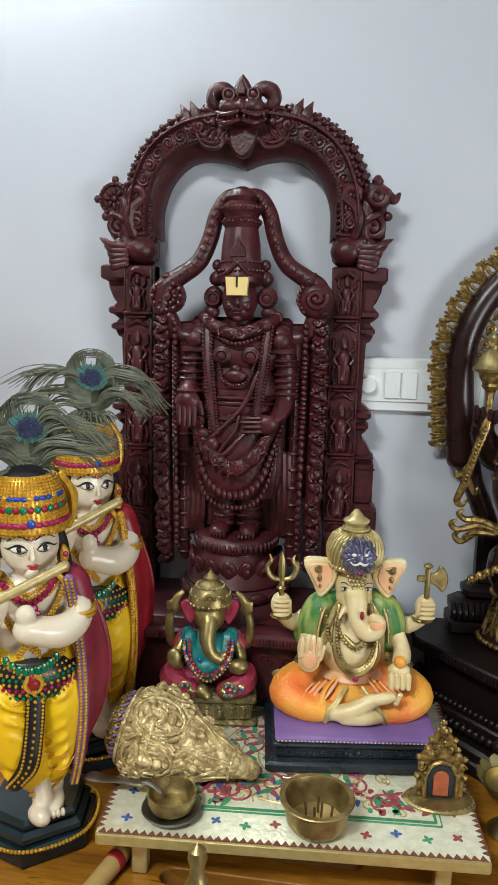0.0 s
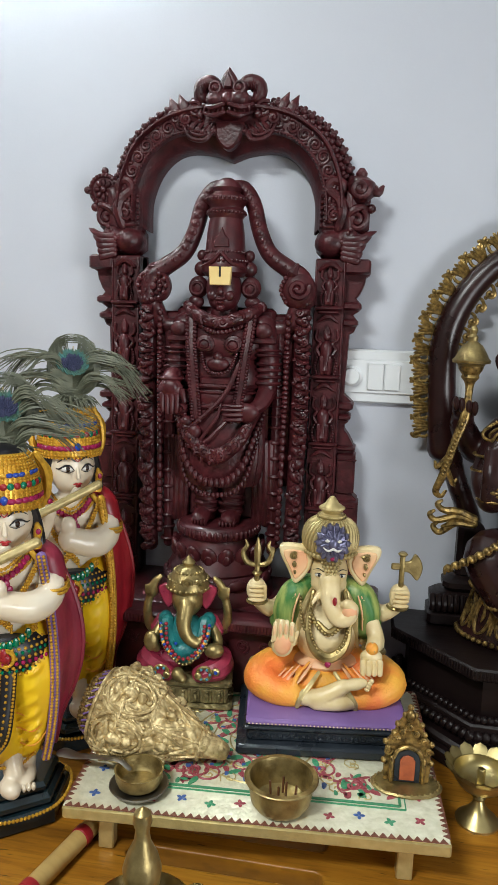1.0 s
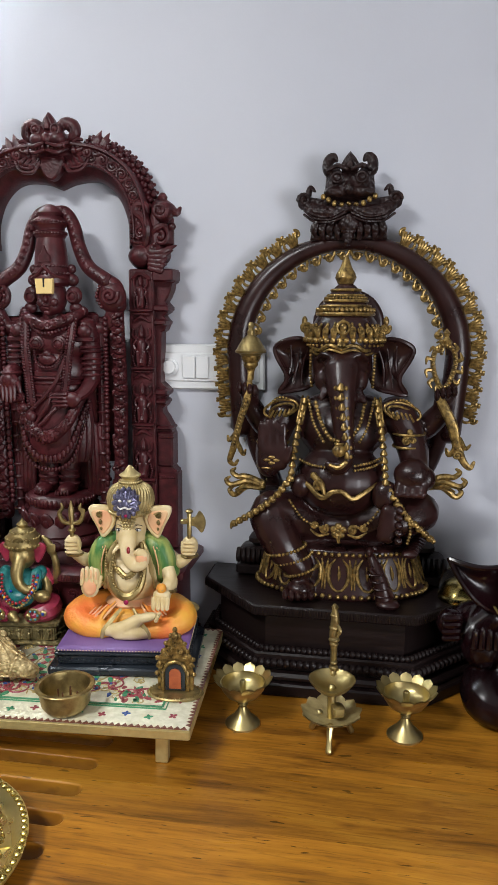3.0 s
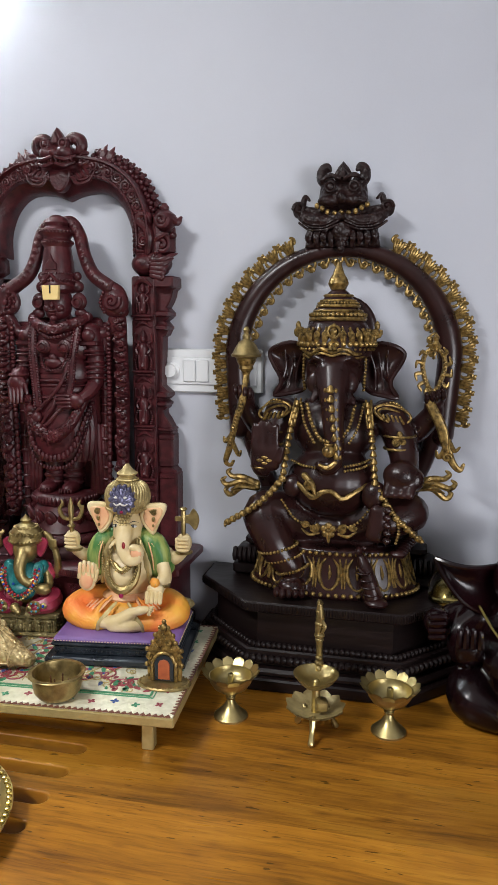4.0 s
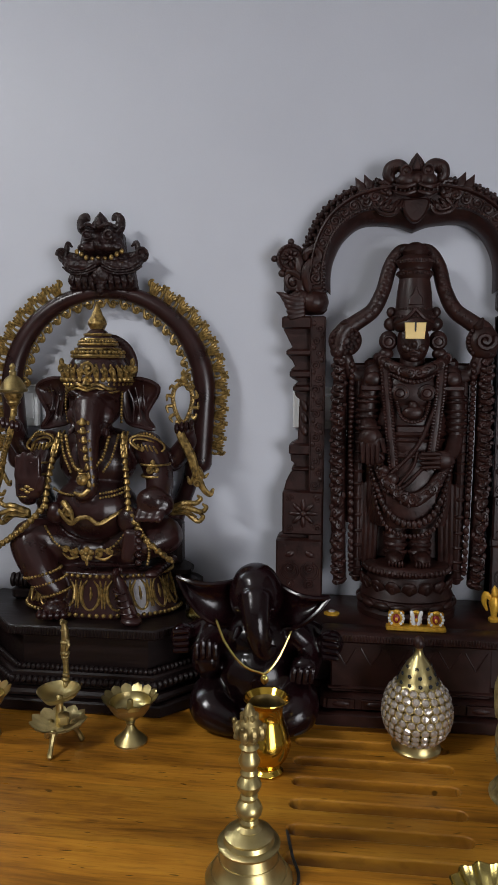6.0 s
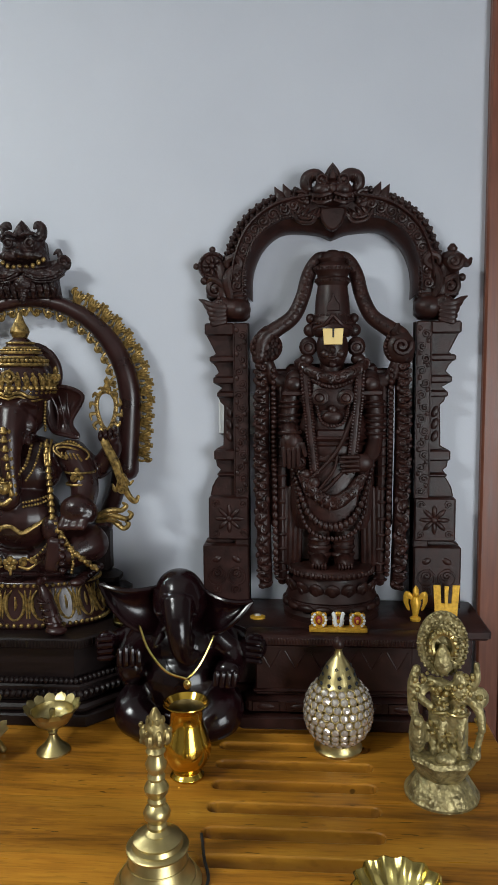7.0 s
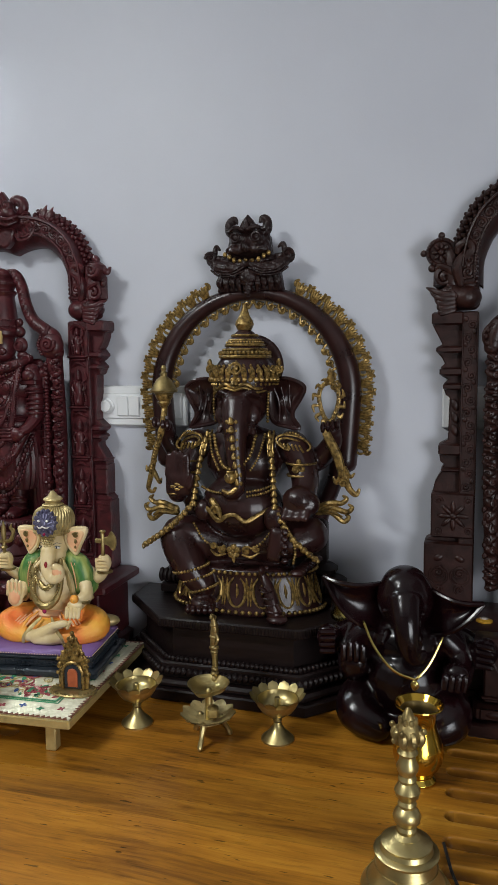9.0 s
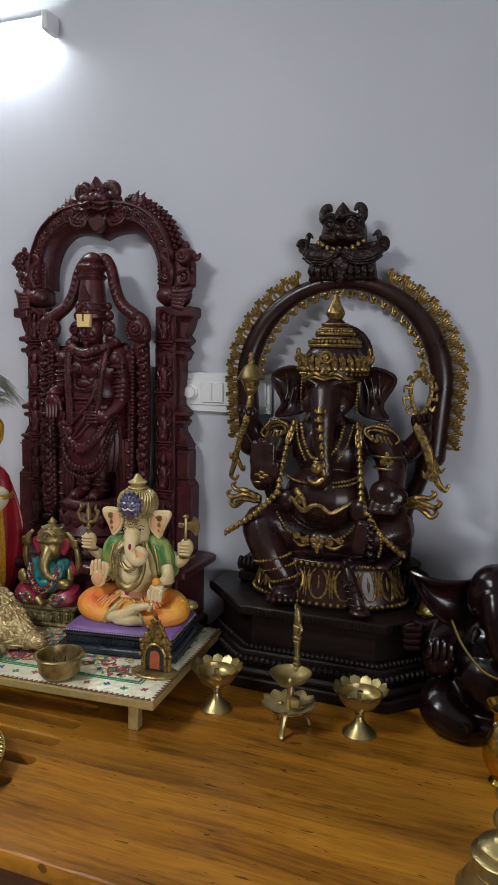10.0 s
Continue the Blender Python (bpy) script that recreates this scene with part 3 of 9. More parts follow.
def shrine_plinth(wood, place, height, s, carved, label):
    """Stepped wooden plinth with a projecting middle block; front towards -y, back at y = 0.09."""
    ob = thing("wooden_plinth", None, place, label, "plinth")
    f = Form().use(wood)
    tier(f, 0.255 * s, -0.075, 0.09, 0.0, 0.024)
    tier(f, 0.156 * s, -0.118, -0.070, 0.0, 0.0235)
    part("foot", f, ob)
    f = Form().use(wood)
    tier(f, 0.246 * s, -0.064, 0.088, 0.0235, 0.052, 0.006)
    tier(f, 0.146 * s, -0.108, -0.058, 0.0235, 0.0515, 0.006)
    for k in range(5):                        # sunk leaf panels
        f.box(((k - 2) * 0.056 * s, -0.1085, 0.038), (0.046 * s, 0.004, 0.018), 0.0015)
        f.ball(((k - 2) * 0.056 * s, -0.110, 0.038), (0.016, 0.003, 0.006), 10, 6)
    part("leaf_moulding", f, ob)
    f = Form().use(wood)
    tier(f, 0.236 * s, -0.05, 0.085, 0.051, height - 0.018)
    tier(f, 0.130 * s, -0.094, -0.045, 0.051, height - 0.0185)
    tier(f, 0.134 * s, -0.098, -0.045, 0.058, 0.064, 0.002)
    if carved:
        for k in range(7):
            f.swirl(((k - 3) * 0.034 * s, -0.094, height - 0.046), 0.011, 0.0022, 1.5, k, 1 if k % 2 else -1)
    else:                                     # shallow triangles
        for k in range(6):
            x = (k - 2.5) * 0.042 * s
            for e in (-1, 1):
                f.tube([(x + e * 0.018, -0.0942, height - 0.034), (x, -0.0942, height - 0.066)], 0.0012, n=2, seg=5)
    part("body", f, ob)
    f = Form().use(wood)
    tier(f, 0.262 * s, -0.072, 0.09, height - 0.019, height, 0.004)
    tier(f, 0.146 * s, -0.114, -0.068, height - 0.0195, height - 0.0002, 0.004)
    for k in range(58):                       # reeded edge of the slab
        f.ball(((k - 28.5) * 0.0049 * s, -0.114, height - 0.010), (0.0020, 0.002, 0.006), 5, 4)
    part("top_slab", f, ob)
    return ob


# outer profiles of the pillars: half width and height, in millimetres
PILLAR_TALL = [(219, 0), (219, 152), (214, 156), (211, 160), (211, 228), (208, 240), (200, 254), (194, 262), (193, 270), (199, 275), (202, 284), (196, 290), (204, 296), (204, 306),
               (197, 312), (190, 318), (193, 410), (199, 413), (204, 424), (204, 432), (197, 440), (206, 446), (208, 458), (201, 465), (206, 472), (212, 486), (214, 497), (219, 500), (219, 522)]
PILLAR_BROAD = [(229, 0), (229, 118), (218, 124), (218, 208), (215, 222), (209, 234), (203, 242), (203, 249), (199, 254), (206, 260), (208, 272), (208, 291), (202, 294), (194, 299), (192, 372),
                (199, 378), (202, 388), (202, 398), (195, 404), (206, 410), (208, 426), (201, 432), (206, 442), (213, 450), (214, 460), (206, 466), (215, 484), (222, 498), (222, 520)]
# mouldings: half width, height, thickness and how far they stand out
LEDGES_TALL = ((203, 301, 12, 50), (200, 283, 10, 47), (203, 428, 11, 50), (207, 453, 12, 51), (218, 511, 22, 54), (210, 234, 8, 46))
LEDGES_BROAD = ((207, 282, 20, 50), (202, 246, 8, 47), (201, 392, 12, 48), (207, 418, 14, 50), (213, 456, 12, 52), (221, 509, 22, 54))


def relief_figure(f, x, y, z, h):
    """A small standing relief figure, kept as plain masses."""
    k = h / 72.0
    f.lathe([(6 * k, 0), (9 * k, 5 * k), (6 * k, 12 * k), (8 * k, 26 * k), (10 * k, 40 * k), (6 * k, 47 * k), (0, 50 * k)], (x, y, z), 10)
    f.ball((x, y - 2, z + 55 * k), (5.4 * k, 5 * k, 7 * k), 8, 6)
    f.lathe([(6 * k, 0), (5 * k, 6 * k), (0, 14 * k)], (x, y - 1, z + 59 * k), 8)
    for e in (-1, 1):
        f.tube([(x + e * 9 * k, y - 1, z + 44 * k), (x + e * 14 * k, y - 1, z + 36 * k), (x + e * 10 * k, y - 4, z + 28 * k)], [3.2 * k, 3 * k, 2.4 * k], seg=6)
        f.tube([(x + e * 9 * k, y, z + 46 * k), (x + e * 16 * k, y, z + 52 * k), (x + e * 15 * k, y - 1, z + 64 * k)], [2.8 * k, 2.6 * k, 2.4 * k], seg=6)
        f.tube([(x + e * 5 * k, y - 4, z + 1), (x + e * 6 * k, y - 4, z + 24 * k)], [3.2 * k, 4 * k], seg=6, n=3)
        f.beads([(x + e * 13 * k, y - 2, z + 24 * k), (x + e * 16 * k, y - 2, z + 12 * k), (x + e * 13 * k, y - 2, z)], 2.2 * k, 4.4 * k)


def pillar(wood, side, figures, inn):
    """One carved side pillar: a front strip with relief and a stepped wing set back beside it."""
    f = Form(MM).use(wood)
    prof, ledges, strip = (PILLAR_TALL, LEDGES_TALL, 46) if figures else (PILLAR_BROAD, LEDGES_BROAD, 26)
    top = prof[-1][1]
    f.slab([(side * x, z) for x, z in [(inn, 0)] + prof + [(inn, top)]], -38, -4, "y", 2.5)
    mid = inn + strip / 2
    f.box((side * mid, -32, top / 2), (strip, 40, top), 2)
    for x, z, h, d in ledges:                            # mouldings of the wing
        w0 = inn + strip - 2
        f.box((side * (w0 + x + 2.5) / 2, -d / 2 - 2, z), (x + 2.5 - w0, d, h), 3)
    if figures:
        for k in range(5):
            z = 33 + k * 104
            f.box((side * mid, -54, z), (strip - 2, 14, 6), 2)
            f.box((side * mid, -53, z - 6), (strip - 14, 10, 6), 2)
            relief_figure(f, side * mid, -55, z + 5, 74 if k < 4 else 56)
            for e in (-1, 1):
                f.tube([(side * mid + e * 21, -52, z + 4), (side * mid + e * 21, -52, z + 94 if k < 4 else top - 4)], 1.8, seg=6)
            f.tube([(side * mid - 15, -54, z + 84), (side * mid, -56, z + 92), (side * mid + 15, -54, z + 84)], [2, 4, 2], seg=6) if k < 4 else f.tube([(side * mid - 16, -54, z + 56), (side * mid, -58, z + 66), (side * mid + 16, -54, z + 56)], [3, 6, 3], seg=7)
        # plain base blocks of the wing with fine lines
        w = (inn + strip - 2 + 219) / 2
        for z0, z1, x1 in ((2, 150, 220), (160, 226, 212)):
            f.box((side * (inn + strip + x1) / 2, -24, (z0 + z1) / 2), (x1 - inn - strip + 3, 38, z1 - z0), 3)
            f.box((side * w, -44, z1 - 10), (219 - inn - strip - 4, 3, 3), 1)
    else:
        for z0, z1, x1 in ((1, 117, 231), (126, 206, 220)):    # carved base blocks across the whole width
            f.box((side * (inn + x1) / 2, -30, (z0 + z1) / 2), (x1 - inn, 52, z1 - z0), 3)
        x = side * (inn + 229) / 2
        for e in (-1, 1):                                # two scrolled ovals
            f.ring((x + e * 18, -56, 58), 15, 2.2, 22, 6, "y")
            f.swirl((x + e * 18, -56, 64), 11, 2.6, 1.6, 1.2, e)
            f.swirl((x + e * 18, -56, 34), 9, 2.4, 1.4, 4, -e)
            f.ball((x + e * 18, -56, 90), (9, 3, 6), 8, 5, (0, e * 30, 0))
        x = side * (inn + 218) / 2
        for a in range(8):                               # open flower
            b = a * math.pi / 4
            f.ball((x + 15 * math.cos(b), -57, 166 + 15 * math.sin(b)), (12, 3.5, 4.4), 8, 5, (0, -math.degrees(b), 0))
        f.ball((x, -58, 166), (6, 4, 6), 8, 6)
        for a, b in ((-1, -1), (1, -1), (-1, 1), (1, 1)):
            f.swirl((x + a * 25, -56, 166 + b * 27), 7, 2, 1.2, a + b)
        for k in range(14):                              # vine up the strip
            z = 218 + k * 21.5
            f.swirl((side * mid + (3 if k % 2 else -3), -52, z), 8, 2.2, 1.4, k * 0.4, 1 if k % 2 else -1, seg=6)
            f.ball((side * mid + (-7 if k % 2 else 7), -52, z + 10), (4, 2.4, 5), 7, 5)
        for e in (-1, 1):
            f.tube([(side * mid + e * 12, -52, 212), (side * mid + e * 12, -52, 514)], 1.6, seg=6)
        for k in range(3):                               # leaves on the shaft's wing
            f.ball((side * (inn + strip + 10), -39, 316 + k * 22), (6, 3, 11), 8, 6, (0, side * 20, 0))
    return f


def yali(wood, side, inn):
    """The swan with lifted wing, beast's head, foliage and emblem that stand on a pillar, in plain carved masses."""
    f = Form(MM).use(wood)
    s = side
    b = Form(MM).use(wood)                               # swan: breast, back, scaled shoulder
    b.ball((s * (inn + 22), -34, 545), (27, 26, 21), 16, 12)
    b.ball((s * (inn + 44), -32, 546), (30, 22, 20), 16, 12)
    b.box((s * (inn + 30), -22, 545), (64, 34, 42), 8)
    b.ball((s * (inn + 46), -46, 552), (17, 12, 15), 14, 10)
    b.box((s * (inn + 17), -28, 592), (33, 38, 66), 6)   # beast's head, a tall plate
    b.melt(0.0022, 2)
    join(f, b)
    f.use(wood)
    for k in range(5):                                   # wing feathers, the upper ones longer
        z = 562 - k * 8.2
        f.tube([(s * (inn + 40), -54, z - 12 + k * 1.5), (s * (inn + 62), -56, z - 11), (s * (inn + 77 - k * 4), -50, z - 4), (s * (inn + 87 - k * 7), -42, z + 1)], [5, 5.4, 4.6, 1.2], n=12, seg=8, flat=0.8)
    for r in range(3):                                   # scales of the shoulder
        for k in range(4 - r):
            f.ball((s * (inn + 38 + r * 6 + k * 4), -56 + r, 546 + k * 6 - r * 3), (3.6, 2.6, 3.6), 7, 5)
    f.ring((s * (inn + 18), -28, 568), 22, 2.2, 24, 6, sx=0.8)
    for k in range(6):                                   # jaw teeth along the inner edge
        f.ball((s * (inn + 5), -47, 570 + 8.4 * k), (3.6, 4.4, 3.6), 7, 5)
    f.tube([(s * (inn + 30), -44, 566), (s * (inn + 36), -50, 590), (s * (inn + 30), -50, 608), (s * (inn + 14), -50, 622), (s * (inn + 20), -52, 634), (s * (inn + 34), -50, 630), (s * (inn + 36), -48, 620)],
           [8, 9, 9, 8, 7, 7, 5], n=34, seg=9)           # curled trunk
    f.ball((s * (inn + 20), -50, 598), (6, 5, 7), 9, 7)
    f.swirl((s * (inn + 24), -50, 582), 8, 2.6, 1.3, 0, s)
    # foliage column between swan and emblem
    f.swirl((s * (inn + 57), -42, 580), 17, 4.4, 1.5, 1.2, -s, seg=8, n=22)
    f.tube([(s * (inn + 40), -40, 578), (s * (inn + 50), -46, 592), (s * (inn + 66), -44, 598), (s * (inn + 72), -42, 590)], [5, 6, 5, 2], seg=8)
    f.tube([(s * (inn + 44), -36, 566), (s * (inn + 48), -36, 620)], [12, 12], seg=9, n=3)
    f.ball((s * (inn + 78), -38, 596), (7, 6, 7), 9, 7)
    f.box((s * (inn + 54), -20, 590), (44, 22, 60), 8)
    cx, cz = s * (inn + 63), 622
    if side < 0:                                         # wheel
        f.lathe([(25, 0), (26, 8), (24, 13), (20, 14), (18, 11), (0, 11)], (cx, -30, cz), 30, rot=(90, 0, 0))
        for a in range(24):
            t = a * math.pi / 12
            f.ball((cx + 22 * math.cos(t), -44, cz + 22 * math.sin(t)), (2.6, 2.2, 2.6), 6, 4)
        for a in range(8):
            t = a * math.pi / 4
            f.ball((cx + 11 * math.cos(t), -43, cz + 11 * math.sin(t)), (6.2, 3.4, 3.6), 8, 5, (0, -math.degrees(t), 0))
        f.ball((cx, -44, cz), (5, 4, 5), 9, 6)
        for a in (180, 90, 0):
            f.ball((cx + 29 * math.cos(radians(a)), -36, cz + 29 * math.sin(radians(a))), (6, 6, 6), 8, 6)
    else:                                                # conch
        f.lathe([(0, -22), (10, -18), (20, -6), (23, 4), (19, 14), (8, 20), (0, 21)], (cx - 2, -36, cz), 22, rot=(0, 8, 0))
        f.swirl((cx - 2, -57, cz), 14, 4.2, 1.6, 0.0, -1, seg=8, n=20)
        f.tube([(cx + 14, -38, cz + 2), (cx + 24, -38, cz - 2), (cx + 30, -36, cz + 6)], [9, 7, 3], seg=8)
        f.lathe([(8, 0), (9, 5), (4, 12), (0, 13)], (cx - 2, -36, cz + 20), 10)
    return f


def arch_edge(inner, inn=130):
    if inner:
        half = [(inn, 560), (inn, 596), (inn - 5, 621), (inn - 18, 649), (inn - 40, 671), (inn - 66, 680), (28, 677), (0, 667)]
    else:
        half = [(177, 598), (173, 630), (163, 661), (148, 689), (123, 713), (90, 731), (48, 741), (0, 745)]
    right = spline(half, 34)
    return np.vstack([right * (-1, 1), right[::-1][1:]])


def arch_band(wood, inn):
    """The arched band: a smooth inner cove, rims, and a field of leafy scrolls."""
    f = Form(MM).use(wood)
    a, b = arch_edge(True, inn), arch_edge(False)
    prof = [(0.0, -4), (0.0, -22), (0.05, -30), (0.20, -40), (0.36, -47), (0.39, -56), (0.42, -58), (0.46, -57), (0.48, -51), (0.86, -52), (0.88, -59), (0.91, -61), (0.96, -60), (1.0, -52), (1.0, -4)]
    rows = [[(a[i][0] * (1 - u) + b[i][0] * u, y, a[i][1] * (1 - u) + b[i][1] * u) for u, y in prof + [prof[0]]] for i in range(len(a))]
    f.sheet(rows)
    mid = len(a) // 2
    line = a * 0.33 + b * 0.67
    for k, c in enumerate(even(line, 21.0)):             # scrolls and leaves in the field
        if abs(c[0]) < 58:
            continue
        w = 1 if k % 2 else -1
        f.swirl((c[0], -52, c[1]), 10.5, 2.6, 1.5, k * 0.9, w, seg=7, n=15)
        t = math.degrees(math.atan2(c[0], c[1] - 560))
        for d, q in ((-9, 0.8), (9, -0.8)):
            u = radians(t) + q
            f.ball((c[0] + 12 * math.cos(u), -52, c[1] - 12 * math.sin(u)), (5.4, 2.6, 2.8), 7, 5, (0, t + d * 6, 0))
    for c in even(a * 0.60 + b * 0.40, 5.4):             # fine beading on the inner rim
        f.ball((c[0], -57, c[1]), (1.9, 1.9, 1.9), 5, 4)
    for s in (-1, 1):                                    # leaf sprays on both sides of the shield
        for k in range(4):
            x, z = s * (30 + 9 * k), 700 + 3 * k
            f.tube([(x - s * 8, -52, z + 10), (x, -56, z), (x + s * 6, -54, z - 9 + k)], [2, 4.4, 1.4], n=8, seg=7)
        f.tube([(s * 20, -52, 716), (s * 34, -58, 692), (s * 58, -58, 694), (s * 70, -54, 712)], [2.4, 3.4, 3.4, 2.4], n=22, seg=7)
        f.tube([(s * 26, -52, 716), (s * 38, -56, 699), (s * 56, -56, 701), (s * 64, -54, 714)], [2, 2.6, 2.6, 2], n=20, seg=7)
    f.slab([tuple(q) for q in spline([(-20, 716), (20, 716), (19, 696), (10, 682), (0, 677), (-10, 682), (-19, 696), (-20, 716)], 30)[:-1]], -60, -40, "y", 3)
    return f


def fringe(wood, ob):
    """Knobbed fringe along the back of the arch, tuft by tuft."""
    meshes = []
    for tall in (False, True):
        f = Form(MM).use(wood)
        f.tube([(-2, -14, -8), (-1, -20, 6), (1, -24, 13)], [9, 8, 5], seg=8, n=6)
        f.ball((-4, -30, 5), (5, 6, 6), 8, 6)
        f.ball((4, -28, 13), (5.4, 6, 5.4), 8, 6)
        f.ball((-4, -22, 15), (4.6, 5, 4.6), 8, 6)
        f.ball((5, -34, 2), (4, 4.4, 4.4), 7, 5)
        f.ball((2, -22, 19), (3.6, 4, 3.6), 7, 5)
        if tall:
            f.tube([(0, -32, 6), (0, -31, 16), (0, -27, 31)], [8, 7.5, 0.8], seg=8, n=8, flat=0.5)
        meshes.append(f.mesh("fringe_tuft"))
    for x, z in even(arch_edge(False), 13.2):
        if abs(x) < 52:
            continue
        a = math.degrees(math.atan2(x, z - 566))
        part("fringe_tuft", meshes[1 if 62 < abs(x) < 92 else 0], ob, "", pose(x * MM, 0, z * MM, 0, a, 0))


def crest(wood):
    """The horned beast-mask crest at the crown of the arch, as plain rounded masses."""
    b = Form(MM).use(wood)
    b.ball((0, -50, 742), (34, 24, 24), 18, 12)
    b.box((0, -30, 738), (80, 40, 40), 8)
    for s in (-1, 1):
        b.ball((s * 17, -66, 744), (17, 14, 13), 14, 10)
        b.ball((s * 18, -66, 759), (11, 11, 10), 12, 9)
        b.tube([(s * 14, -52, 764), (s * 28, -54, 772), (s * 42, -52, 768), (s * 45, -52, 756), (s * 40, -54, 748)], [8, 11, 12, 11, 8], n=18, seg=10)
    b.ball((0, -74, 744), (8, 9, 10), 12, 9)
    b.melt(0.002, 1)
    f = Form(MM)
    join(f, b)
    f.use(wood)
    mk = f.mark()
    f.ring((18, -75, 759), 8, 1.8, 16, 6, "y")
    f.ball((18, -75, 759), (5, 4, 5), 9, 7)
    for k in range(4):                                   # ridges of the horn
        f.ring((33 + k * 3, -52, 771 - k * k * 1.2), 11.5, 1.2, 16, 5, "x")
    f.tube([(4, -80, 735), (22, -78, 731), (38, -66, 738)], [3, 4, 2.6], seg=7, n=10)
    f.tube([(3, -78, 724), (20, -77, 720), (36, -66, 727)], [3, 4, 2.6], seg=7, n=10)
    for k in range(5):
        f.tube([(5 + k * 7, -77 + k, 730 + k * 0.8), (5 + k * 7.3, -77 + k, 722 + k * 0.9)], [2.4, 0.8], seg=6, n=2)
    f.swirl((52, -56, 734), 12, 3.4, 1.5, 1, 1, seg=7)
    f.swirl((66, -54, 722), 10, 3.2, 1.4, 2, -1, seg=7)
    f.ball((44, -58, 726), (6, 5, 6), 8, 6)
    f.tube([(48, -48, 722), (70, -46, 728), (88, -44, 722)], [8, 9, 5], seg=8)
    f.swirl((84, -52, 724), 10, 3.4, 1.4, 0.5, 1, seg=7)
    f.mirror_x(mk)
    f.slab([(-12, 756), (12, 756), (15, 768), (9, 780), (0, 791), (-9, 780), (-15, 768)], -66, -46, "y", 5)
    f.slab([(-6, 760), (6, 760), (7, 768), (0, 782), (-7, 768)], -71, -60, "y", 3)
    return f


def shrine_arch(wood, place, s, sz, figures, inn, label):
    ob = thing("carved_arch", None, place @ Matrix.Diagonal((s, 1.0, sz, 1.0)), label, "carved arch")
    for side in (-1, 1):
        part("pillar", pillar(wood, side, figures, inn), ob)
        part("winged_beast_carving", yali(wood, side, inn), ob)
    part("arch_band", arch_band(wood, inn - 7), ob)
    fringe(wood, ob)
    part("crest", crest(wood), ob)
    return ob


FIGURE_OLD = np.array([0, 113, 158, 194, 226, 258, 304, 342, 380, 433, 479, 627, 700]) * MM
FIGURE_NEW = np.array([0, 116, 172, 226, 266, 294, 328, 362, 389, 444, 489, 632, 705]) * MM
FIGURE_LOW = np.array([0, 90, 152, 209, 246, 275, 315, 352, 383, 440, 486, 634, 705]) * MM


